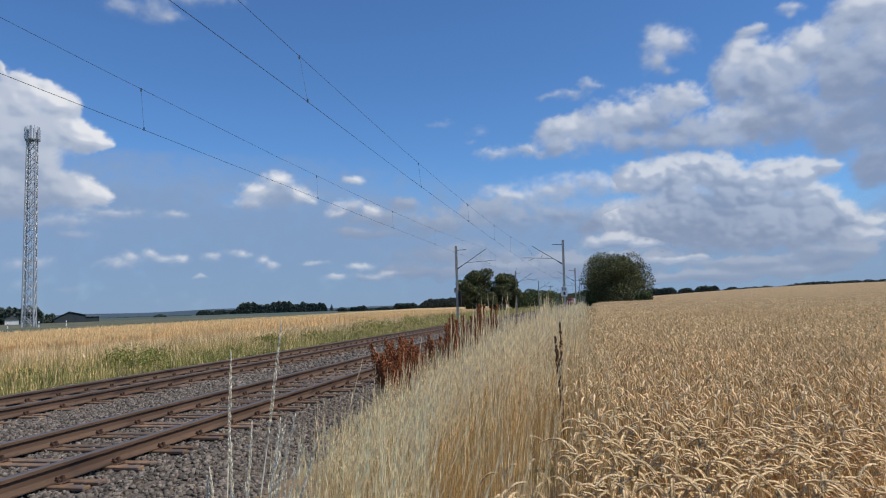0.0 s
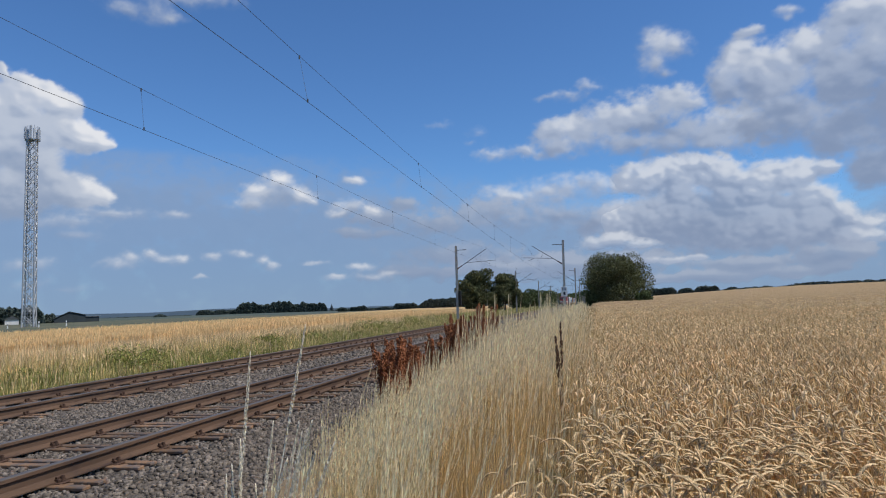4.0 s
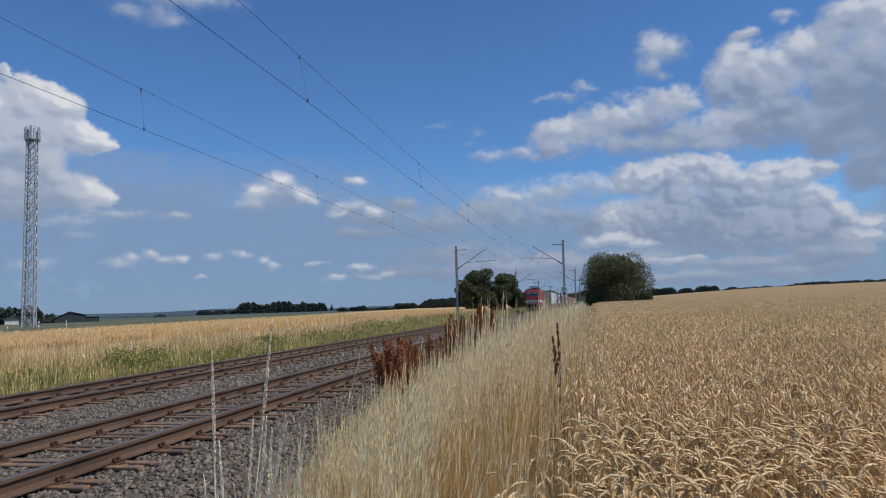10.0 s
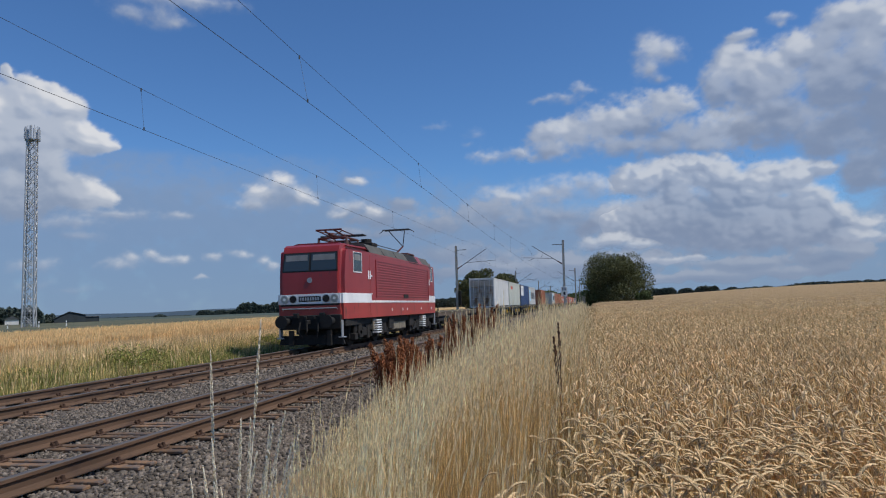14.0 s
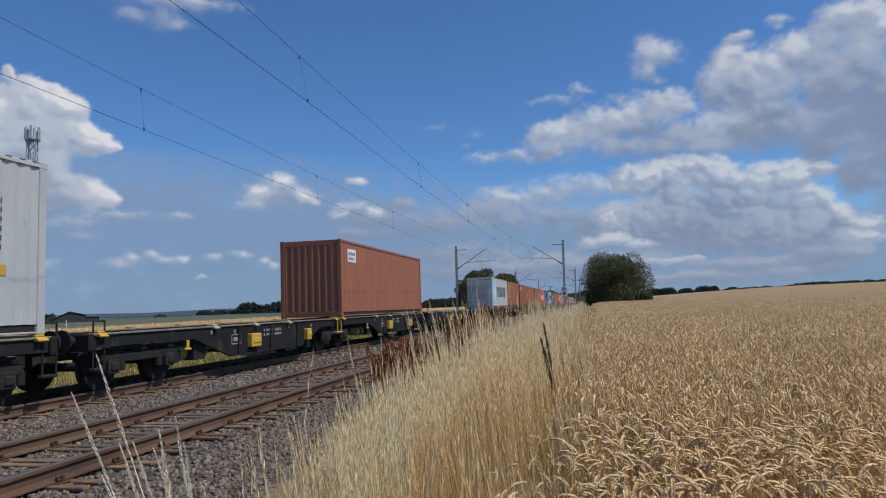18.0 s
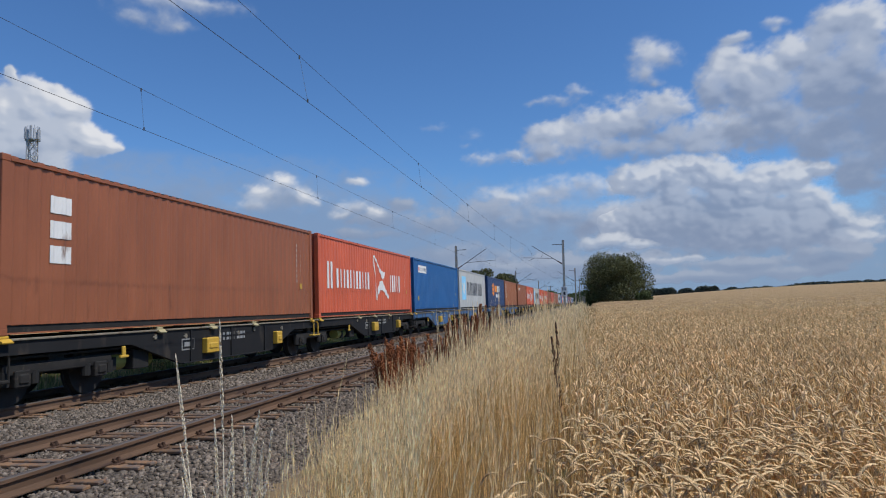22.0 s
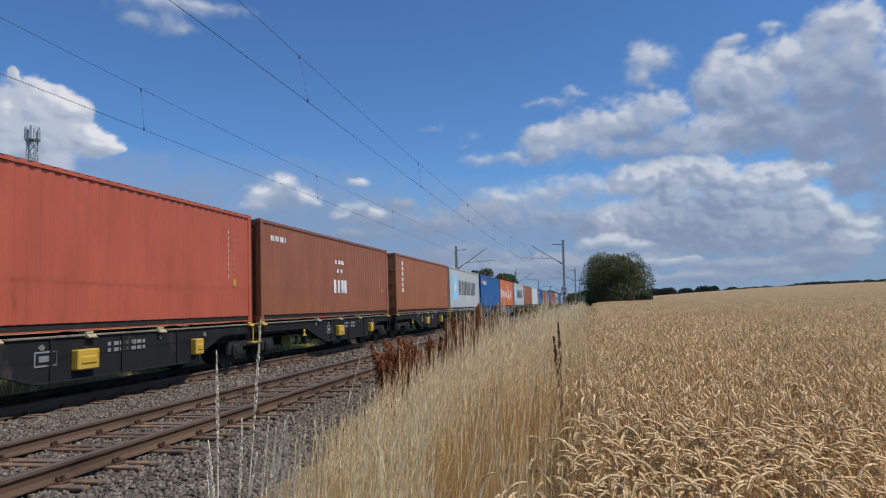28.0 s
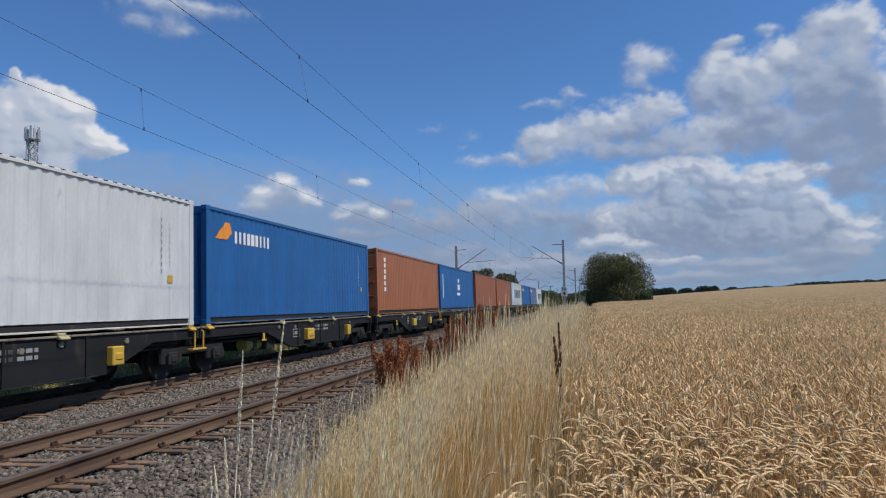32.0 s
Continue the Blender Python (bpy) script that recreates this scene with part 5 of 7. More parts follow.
def bogie(parent, y):
    b = link("bogie", shared(("bogie", "dark"), lambda: boxes((0.93, 1.07, -1.25, 1.25, 0.52, 0.70), (-1.07, -0.93, -1.25, 1.25, 0.52, 0.70), (-0.95, 0.95, -0.18, 0.18, 0.55, 0.86), bev=0.02), M["dark"]), None, parent, "rusty dark bogie frame", pose(0, y, 0))
    for q in (-0.9, 0.9):
        wheelset(b, q)
        for s in (-1.0, 1.0):
            link("axle_box", shared(("axle_box", "dark"), lambda: boxes((-0.10, 0.10, -0.16, 0.16, 0.32, 0.60), (-0.07, 0.13, -0.1, 0.1, 0.38, 0.54), bev=0.02), M["dark"]), None, b, m=pose(s * 1.02, q, 0))
            for w in (-0.3, 0.3):
                link("spring", shared(("spring", "dark"), lambda: tubes(((0, 0, 0.36), (0, 0, 0.58), 0.085), n=10), M["black"]), None, b, m=pose(s * 1.02, q + w, 0))
    return b


def wagon(colour):
    m = M["wagon" + colour]
    bright = M["wagondeck" if colour == "brown" else "yellow"]
    tint = "worn" if colour == "brown" else "yellow"
    w = empty("container_wagon", "long low " + colour + " articulated container wagon with " + tint + " fittings", "freight wagon", "wagons of the train")
    for base in (0.0, SLOT):
        y0, y1 = base - 0.15 if base == 0 else base - 0.25, base + LONG + (0.25 if base == 0 else 0.15)
        for s in (-1, 1):
            link("side_sill", shared(("side_sill", colour, base), lambda: prism(bmesh.new(), beam_outline(y0, y1), "x", -0.05, 0.05), m), None, w, "deep " + colour + " fish-belly side sill", pose(s * 1.14, 0, 0))
            link("sill_flange", shared(("sill_flange", colour, base), lambda: boxes((-0.10, 0.10, y0, y1, 1.085, 1.125), bev=0.01), M["wagondeck"]), None, w, "worn top flange", pose(s * 1.13, 0, 0))
        link("centre_beam", shared(("centre_beam", base), lambda: boxes((-0.25, 0.25, y0, y1, 0.72, 1.08), bev=0.02), M["dark"]), None, w)
        for y in np.arange(y0 + 0.5, y1, 1.87):
            link("cross_member", shared(("cross_member", colour), lambda: boxes((-1.1, 1.1, -0.08, 0.08, 0.86, 1.07), bev=0.01), m), None, w, m=pose(0, y, 0))
        for y in (base + 4.3, base + 6.1, base + 7.9):
            link("sill_rib", shared(("sill_rib", colour), lambda: boxes((-0.012, 0.02, -0.025, 0.025, 0.36, 1.08)), m), None, w, m=pose(1.2, y + 0.9, 0))
        for y in (base + 0.1, base + 4.05, base + 6.1, base + 8.2, base + LONG - 0.1):
            for s in (-1, 1):
                gold = tint == "yellow" and (y < base + 1 or y > base + 11)
                link("container_spigot", shared(("container_spigot", colour, gold), lambda: prism(boxes((-0.09, 0.09, -0.1, 0.1, 1.125, 1.168), bev=0.01), [(0.06, 1.125), (0.10, 1.125), (0.17, 1.07), (0.16, 1.05), (0.06, 1.07)], "y", -0.11, 0.11), bright if gold else M["paleyellow"]), None, w, "yellow container spigot" if gold else "folding spigot in worn pale yellow", pose(s * 1.13, y, 0, 0, 0, 0 if s > 0 else 180))
        for y, sc in ((base + 5.35, 1.0), (base + 8.9, 0.5)):
            link("brake_box", shared(("brake_box", sc, tint), lambda: boxes((-0.02, 0.14, -0.22 * sc - 0.05, 0.22 * sc + 0.05, 0.50, 0.86), (0.0, 0.16, -0.2 * sc, 0.2 * sc, 0.60, 0.74), bev=0.02), bright), None, w, tint + " brake handle box", pose(1.2, y + 0.6, 0))
        link("data_plate", shared(("data_plate", "white"), lambda: boxes(*[(0.0, 0.006, k * 0.17, k * 0.17 + (0.13 if k % 3 else 0.08), z, z + 0.07) for k in range(7) for z in (0.72, 0.84)]), M["dimwhite"]), None, w, "dirty white bars of wagon data", pose(1.195, base + 6.6, 0.04))
        link("data_plate", shared(("data_plate", "frame"), lambda: boxes((0, 0.006, 0, 0.5, 0.6, 0.63), (0, 0.006, 0, 0.5, 0.83, 0.86), (0, 0.006, 0, 0.03, 0.6, 0.86), (0, 0.006, 0.47, 0.5, 0.6, 0.86), (0, 0.006, 0.1, 0.4, 0.68, 0.78)), M["dimwhite"]), None, w, "dirty white framed load table", pose(1.195, base + 4.85, 0.02))
        link("brake_handle", shared(("brake_handle", tint), lambda: boxes((0, 0.04, -0.05, 0.05, 0.62, 0.84), (0, 0.05, -0.12, 0.12, 0.62, 0.67), bev=0.01), bright), None, w, tint + " anchor-shaped handle", pose(1.19, base + 2.9, 0))
        link("brake_rigging", shared(("brake_rigging", "dark"), lambda: boxes((0.35, 0.42, 2.6, 10.4, 0.50, 0.58), (-0.42, -0.35, 2.6, 10.4, 0.50, 0.58), (-0.7, 0.7, 5.2, 6.0, 0.42, 0.72), (-0.5, 0.8, 7.6, 8.3, 0.45, 0.8), (0.75, 1.05, 3.4, 3.9, 0.35, 0.75), (-0.9, 0.9, 2.9, 3.1, 0.36, 0.62), (-0.9, 0.9, 9.7, 9.9, 0.36, 0.62), (0.6, 0.95, 9.0, 9.5, 0.4, 0.7), bev=0.015), M["black"]), None, w, "grimy brake rods and cylinders", pose(0, base, 0))
        link("underframe_pipe", shared(("underframe_pipe", "dark"), lambda: tubes(((1.02, 0.4, 0.80), (1.02, 11.8, 0.80), 0.025), ((0.96, 0.4, 0.70), (0.96, 11.8, 0.70), 0.02), n=6), M["black"]), None, w, "", pose(0, base, 0))
        for k, y in enumerate((3.9, 5.0, 7.35, 8.2, 9.9)):
            link("tie_ring", shared(("tie_ring", colour), lambda: boxes((0, 0.03, -0.04, 0.04, 0.92, 1.02), (0, 0.02, -0.07, 0.07, 0.95, 0.99), bev=0.006), M["wagondeck"]), None, w, "", pose(1.19, base + y, -0.03 * (k % 3)))
        link("lower_flange", shared(("lower_flange", colour), lambda: boxes((-0.09, 0.09, 4.9, 9.1, 0.325, 0.352), bev=0.006), m), None, w, "", pose(1.14, base, 0))
        link("air_tank", shared(("air_tank", "olive"), lambda: tubes(((0, -0.85, 0.52), (0, 0.85, 0.52), 0.17), n=14), M["olive"]), None, w, "olive yellow air tank", pose(0.72, base + 3.4, 0))
    for y in (1.5, 12.47, 23.43):
        bogie(w, y)
    for y in (12.2, 12.55):
        link("hose_hoop", shared(("hose_hoop", tint), lambda: tubes(((0, 0, 0.62), (0, 0, 1.02), 0.02), ((0, 0, 1.02), (-0.18, 0, 1.08), 0.02), n=6), bright), None, w, tint + " bent hoop", pose(1.24, y, 0))
    link("shunter_step", shared(("shunter_step", tint), lambda: boxes((-0.1, 0.05, -0.28, 0.28, 0.60, 0.64), bev=0.008), bright), None, w, tint + " footstep", pose(1.22, 12.37, 0))
    for y, s in ((-0.18, -1), (SLOT + LONG + 0.18, 1)):
        hs = link("headstock", shared(("headstock", colour), lambda: boxes((-1.25, 1.25, -0.07, 0.07, 0.80, 1.12), bev=0.02), m), None, w, m=pose(0, y, 0))
        for x in (-0.875, 0.875):
            link("buffer", shared(("buffer", s), lambda: tube(tube(bmesh.new(), (0, 0, 1.0), (0, s * 0.30, 1.0), 0.09, n=12), (0, s * 0.29, 1.0), (0, s * 0.33, 1.0), 0.21, n=16), M["black"]), None, hs, "round black buffer", pose(x, 0, 0))
        link("coupling", shared(("coupling", s), lambda: tubes(((0, 0, 0.9), (0, s * 0.38, 0.82), 0.05), n=8), M["black"]), None, hs)
        for x in (-1.15, 1.15):
            link("grab_rail", shared(("grab_rail", tint), lambda: tubes(((0, 0, 0.45), (0, 0, 1.35), 0.018), ((0, 0.3, 0.45), (0, 0.3, 1.35), 0.018), ((0, 0, 1.35), (0, 0.3, 1.35), 0.018), ((-0.1, 0, 0.45), (-0.1, 0.3, 0.45), 0.03), ((0, 0, 0.45), (0, 0.3, 0.45), 0.03), n=6), M["dark"]), None, hs, "dark shunter's rail and step", pose(x, 0.15 * -s, 0))
    return w


M["olive"] = mat("olive_tank_paint", (0.28, 0.26, 0.06), 0.6, 0, 0.25, 4, 40, 0.1)


def locomotive():
    """Four-axle electric locomotive; y runs from its leading to its trailing end."""
    LEN, CAB = 15.35, 2.45
    o = empty("electric_locomotive", "wine-red electric locomotive with a white stripe", "locomotive")
    side = [(0.0, 1.08), (0.0, 2.75), (0.15, 3.66), (0.25, 3.84), (0.48, 3.93), (LEN - 0.48, 3.93), (LEN - 0.25, 3.84), (LEN - 0.15, 3.66), (LEN, 2.75), (LEN, 1.08)]
    low = [(0.0, 1.08), (0.0, 1.67), (LEN, 1.67), (LEN, 1.08)]
    up = [(0.0, 1.67)] + side[1:9] + [(LEN, 1.67)]
    bm = prism(bmesh.new(), up, "x", -1.5, 1.5)
    edges = [e for e in bm.edges if abs(e.verts[0].co.x - e.verts[1].co.x) < 0.01 and max(e.verts[0].co.z, e.verts[1].co.z) > 1.7]
    bmesh.ops.bevel(bm, geom=edges, offset=0.22, segments=5, affect="EDGES")
    shell = part("body_shell", bm, M["locored"], o, "wine-red body shell")
    shell.data.polygons.foreach_set("use_smooth", [True] * len(shell.data.polygons))
    shell.data.set_sharp_from_angle(angle=radians(32))
    bm = prism(bmesh.new(), low, "x", -1.5, 1.5)
    bmesh.ops.bevel(bm, geom=[e for e in bm.edges if abs(e.verts[0].co.z - e.verts[1].co.z) > 0.4], offset=0.1, segments=2, affect="EDGES")
    part("lower_body", bm, M["locored2"], o, "brighter red lower side with chipped paint")
    part("stripe", boxes((-1.512, 1.512, 0.03, 2.75, 1.67, 2.04), (-1.512, 1.512, LEN - 2.5, LEN - 0.03, 1.67, 2.04), (-1.512, 1.512, 2.75, LEN - 2.5, 1.67, 1.76), (-1.40, 1.40, -0.012, 0.03, 1.67, 2.04), (-1.40, 1.40, LEN - 0.03, LEN + 0.012, 1.67, 2.04), bev=0.004), M["locowhite"], o, "broad white waist stripe")
    hood = [(-1.506, 3.64), (-1.20, 4.10), (-0.5, 4.22), (0.5, 4.22), (1.20, 4.10), (1.506, 3.64)]
    roof = prism(bmesh.new(), hood, "y", 2.85, LEN - 1.75)
    part("roof_hood", roof, M["locoroof"], o, "dusty grey roof hood")
    part("roof_cab", prism(bmesh.new(), [(-1.4, 3.85), (-0.9, 4.02), (0.9, 4.02), (1.4, 3.85)], "y", 0.75, 2.9), M["locored"], o)
    part("roof_cab", prism(bmesh.new(), [(-1.4, 3.85), (-0.9, 4.02), (0.9, 4.02), (1.4, 3.85)], "y", LEN - 1.9, LEN - 0.75), M["locored"], o)
    over = [(x * 1.008, z + 0.012) for x, z in hood]
    part("roof_hatch", prism(bmesh.new(), over, "y", 8.9, 10.7), M["black"], o, "black roof hatch panel")
    part("roof_hatch", prism(bmesh.new(), over, "y", 10.9, 11.7), M["locored"], o, "red roof panel")
    for yy in (4.85, 6.85):
        part("hood_seam", prism(bmesh.new(), [(x * 1.004, z + 0.006) for x, z in hood], "y", yy, yy + 0.03), M["dark"], o)
    part("roof_fan", tube(boxes((0.15, 0.95, 4.7, 5.5, 4.2, 4.34), bev=0.03), (0.55, 5.1, 4.34), (0.55, 5.1, 4.52), 0.24, n=14), M["dark"], o, "small dark roof fan")
    part("roof_box", boxes((-0.3, 0.4, 5.0, 5.6, 4.2, 4.42), (-0.4, 0.0, 9.0, 9.5, 4.2, 4.36), bev=0.03), M["dark"], o)
    for k in range(13):
        z = 1.93 + k * 0.112
        part("side_louvre", boxes((1.50, 1.522, 3.5, 12.7, z, z + 0.06), bev=0.008), M["locored"], o)
    part("louvre_frame", boxes((1.50, 1.528, 3.38, 3.46, 1.88, 3.42), (1.50, 1.528, 12.74, 12.82, 1.88, 3.42), (1.50, 1.528, 3.38, 12.82, 3.40, 3.46)), M["locored"], o)
    part("vent_plate", boxes((1.52, 1.54, 7.6, 8.4, 1.9, 2.06)), M["dark"], o)
    for y in (1.0, LEN - 1.75):
        for s in (-1, 1):
            wdw = part("side_window", boxes((s * 1.49, s * 1.512, y, y + 0.74, 2.88, 3.62), bev=0.02), M["window"], o, "dark cab side window")
            part("sun_blind", boxes((s * 1.512, s * 1.516, y + 0.08, y + 0.66, 3.32, 3.55)), M["blind"], wdw, "grey roller blind behind the glass")
            part("window_frame", boxes((s * 1.50, s * 1.52, y - 0.025, y, 2.86, 3.64), (s * 1.50, s * 1.52, y + 0.74, y + 0.77, 2.86, 3.64), (s * 1.50, s * 1.52, y, y + 0.74, 2.84, 2.88), (s * 1.50, s * 1.52, y, y + 0.74, 3.62, 3.64)), M["locowhite"], wdw, "pale window frame")
        d = 2.62 if y < 5 else LEN - 2.62
        part("door_line", boxes((1.50, 1.505, d - 0.01, d + 0.01, 1.15, 3.6)), M["locored2"], o)
        part("door_handle", boxes((1.50, 1.53, d + 0.10, d + 0.22, 2.0, 2.06), (1.50, 1.53, d + 0.10, d + 0.22, 2.72, 2.78), bev=0.005), M["locowhite"], o, "small white handles")
        d = 3.45 if y < 5 else LEN - 3.95
        for z in (0.42, 0.52, 0.62, 0.72, 0.82, 0.92):
            part("door_step", boxes((1.28, 1.50, d, d + 0.62, z, z + 0.05), bev=0.006), M["locowhite"], o, "white ribbed step")
    for k, (yy, z) in enumerate(((2.35, 2.62), (LEN - 2.6, 2.62))):
        part("marking", boxes((1.50, 1.508, yy, yy + 0.14, z, z + 0.34), (1.50, 1.508, yy + 0.22, yy + 0.34, z, z + 0.34)), M["locowhite"], o, "pair of white bars")
    part("data_marks", boxes(*[(1.50, 1.507, y, y + 0.12, 1.3, 1.42) for y in (5.6, 7.4, 8.2, 11.0, 13.3)]), M["locowhite"], o, "small white data marks")
    # front faces
    for f, turn in ((0.0, 0), (LEN, 180)):
        bm = prism(bmesh.new(), [(-1.36, 1.60), (1.36, 1.60), (1.36, 1.665), (-1.36, 1.665)], "y", -0.02, 0.05)
        fr = part("cab_front", bm, M["dark"], o, "cab front fittings", pose(0, f, 0, 0, 0, turn))
        for s in (-1, 1):
            q = [(s * 0.05, 2.92), (s * 1.22, 2.92), (s * 1.18, 3.56), (s * 0.05, 3.56)]
            bm = bmesh.new()
            lean = lambda z: (z - 2.75) / 0.91 * 0.15
            vs = [bm.verts.new((x, lean(z) + 0.006, z)) for x, z in q] + [bm.verts.new((x, lean(z) - 0.012, z)) for x, z in q]
            bm.faces.new(vs[:4]), bm.faces.new(vs[4:])
            for i in range(4):
                bm.faces.new((vs[i], vs[(i + 1) % 4], vs[4 + (i + 1) % 4], vs[4 + i]))
            bmesh.ops.recalc_face_normals(bm, faces=bm.faces[:])
            pane = part("windscreen", bm, M["window"], fr, "dark windscreen pane")
            bm = bmesh.new()
            bm.faces.new([bm.verts.new((x, lean(z) - 0.016, z)) for x, z in ((s * 0.12, 3.30), (s * 1.14, 3.30), (s * 1.13, 3.52), (s * 0.12, 3.52))])
            part("sun_blind", bm, M["blind"], pane, "grey roller blind behind the glass")
            bm = bmesh.new()
            fq = [(s * 0.0, 2.87), (s * 1.28, 2.87), (s * 1.24, 3.61), (s * 0.0, 3.61)]
            vs = [bm.verts.new((x, lean(z) - 0.004, z)) for x, z in fq]
            bm.faces.new(vs)
            part("windscreen_seal", bm, M["black"], fr, "black rubber seal")
            bm = tube(bmesh.new(), (s * 0.99, -0.07, 1.86), (s * 0.99, 0.02, 1.86), 0.155, n=20)
            lamp = part("headlight", bm, M["galv"], fr, "round headlight rim")
            part("lens", tube(bmesh.new(), (s * 0.99, -0.08, 1.86), (s * 0.99, -0.06, 1.86), 0.125, n=20), M["lens"], fr, "pale lamp glass")
            part("reflector", tube(bmesh.new(), (s * 0.99, -0.088, 1.86), (s * 0.99, -0.075, 1.86), 0.055, n=14), M["white"], fr, "bright lamp reflector")
            part("marker_rim", tube(bmesh.new(), (s * 0.655, -0.045, 1.86), (s * 0.655, 0.02, 1.86), 0.155, n=20), M["galv"], fr)
            bm = tube(bmesh.new(), (s * 0.655, -0.06, 1.86), (s * 0.655, 0.02, 1.86), 0.13, n=20)
            part("marker_light", bm, M["black"], fr, "round dark marker lamp")
            part("buffer", tube(tube(bmesh.new(), (s * 0.875, -0.30, 1.03), (s * 0.875, 0.1, 1.03), 0.13, n=14), (s * 0.875, -0.62, 1.03), (s * 0.875, -0.56, 1.03), 0.235, n=20), M["black"], fr, "large round black buffer")
            part("buffer_shank", tube(bmesh.new(), (s * 0.875, -0.57, 1.03), (s * 0.875, -0.28, 1.03), 0.10, n=12), M["dark"], fr)
            part("rail_guard", boxes((s * 0.75 - 0.1, s * 0.75 + 0.1, -0.05, 0.05, 0.12, 0.7), bev=0.02), M["dark"], fr)
            part("air_hose", tubes(((s * 0.35, -0.1, 1.0), (s * 0.38, -0.22, 0.65), 0.03), ((s * 0.38, -0.22, 0.65), (s * 0.30, -0.12, 0.45), 0.03), n=6), M["black"], fr)
            part("step", boxes((s * 1.1, s * 1.32, -0.02, 0.25, 0.40, 0.44), (s * 1.20, s * 1.24, 0.0, 0.2, 0.44, 1.05), bev=0.01), M["galv"], fr, "grey metal step")
        part("number_panel", boxes((-0.44, 0.44, -0.03, 0.0, 1.76, 1.96), bev=0.01), M["black"], fr, "black plate")
        part("number_bars", boxes(*[(-0.39 + k * 0.10, -0.325 + k * 0.10, -0.036, -0.03, 1.80, 1.92) for k in range(8)]), M["galv"], fr, "pale bars")
        part("emblem", tube(bmesh.new(), (0, -0.02, 2.55), (0, 0.01, 2.55), 0.10, n=20), M["galv"], fr, "round grey emblem disc")
        part("front_handrail", tubes(((-1.25, -0.09, 1.50), (1.25, -0.09, 1.50), 0.022), ((-1.25, -0.09, 1.50), (-1.25, 0.0, 1.46), 0.02), ((1.25, -0.09, 1.50), (1.25, 0.0, 1.46), 0.02), ((0, -0.09, 1.50), (0, 0.0, 1.46), 0.02), n=6), M["galv"], fr, "grey handrail")
        part("jumper_box", boxes((-0.62, -0.42, -0.16, 0.0, 1.14, 1.34), (0.42, 0.62, -0.16, 0.0, 1.14, 1.34), (-0.22, -0.1, -0.12, 0.0, 1.1, 1.22), (0.14, 0.24, -0.12, 0.0, 1.1, 1.22), bev=0.02), M["black"], fr, "grimy jumper sockets")
        part("coupling_chain", tubes(((0, -0.33, 0.98), (0.02, -0.36, 0.66), 0.04), ((0.02, -0.36, 0.66), (-0.1, -0.2, 0.5), 0.035), n=8), M["dark"], fr)
        part("buffer_beam", boxes((-1.4, 1.4, -0.04, 0.25, 0.72, 1.26), bev=0.03), M["black"], fr, "grimy black buffer beam")
        part("draw_hook", boxes((-0.05, 0.05, -0.35, 0.0, 0.92, 1.08), bev=0.02), M["black"], fr)
        part("snow_plough", prism(bmesh.new(), [(-1.3, 0.16), (1.3, 0.16), (1.2, 0.5), (-1.2, 0.5)], "y", 0.1, 0.2), M["dark"], fr)
    # the cabs narrow towards the ends
    for ob in list(o.children) + [k for c in o.children for k in c.children]:
        if ob.name.split(".")[0] in ("body_shell", "lower_body", "stripe", "roof_cab", "side_window", "window_frame", "sun_blind") and ob.parent.name.split(".")[0] != "windscreen":
            bm = bmesh.new()
            bm.from_mesh(ob.data)
            for y in (CAB, LEN - CAB):
                bmesh.ops.bisect_plane(bm, geom=bm.verts[:] + bm.edges[:] + bm.faces[:], plane_co=(0, y, 0), plane_no=(0, 1, 0))
            for v in bm.verts:
                v.co.x *= float(np.interp(v.co.y, [0, CAB, LEN - CAB, LEN], [0.855, 1, 1, 0.855]))
            bm.to_mesh(ob.data)
            bm.free()
    for ob in [k for c in o.children if c.name.startswith("cab_front") for k in [c] + list(c.children) + [g for h in c.children for g in h.children]]:
        if ob.name.split(".")[0] in ("cab_front", "windscreen", "windscreen_seal", "sun_blind", "front_handrail", "buffer_beam"):
            for v in ob.data.vertices:
                v.co.x *= 0.865
    # running gear
    for y in (3.6, LEN - 3.6):
        b = part("bogie_frame", boxes((1.08, 1.22, -2.1, 2.1, 0.55, 0.80), (-1.22, -1.08, -2.1, 2.1, 0.55, 0.80), (-1.1, 1.1, -0.3, 0.3, 0.5, 0.9), bev=0.03), M["dark"], o, "dirty dark bogie frame", pose(0, y, 0))
        for q in (-1.65, 1.65):
            bm = bmesh.new()
            for s in (-1, 1):
                tube(bm, (s * 0.68, 0, 0.62), (s * 0.82, 0, 0.62), 0.62, n=28)
            tube(bm, (-1.15, 0, 0.62), (1.15, 0, 0.62), 0.11, n=12)
            part("wheelset", bm, M["dark"], b, "large dark driving wheels", pose(0, q, 0))
            for s in (-1.15, 1.15):
                part("axle_box", boxes((s - 0.1, s + 0.14, q - 0.2, q + 0.2, 0.42, 0.84), bev=0.03), M["dark"], b)
                for w in (-0.42, 0.42):
                    part("spring", tubes(((s, q + w, 0.5), (s, q + w, 0.95), 0.10), n=12), M["black"], b)
        part("brake_gear", boxes(*[(1.0 + 0.06 * (k % 3), 1.26 + 0.03 * (k % 2), -2.2 + 0.46 * k, -1.9 + 0.46 * k + 0.1 * (k % 3), 0.24 + 0.06 * (k % 3), 0.5 + 0.1 * (k % 4)) for k in range(10)], (-1.05, 1.05, -2.3, 2.3, 0.3, 1.0), bev=0.02), M["dark"], b, "grimy brake gear and pipes")
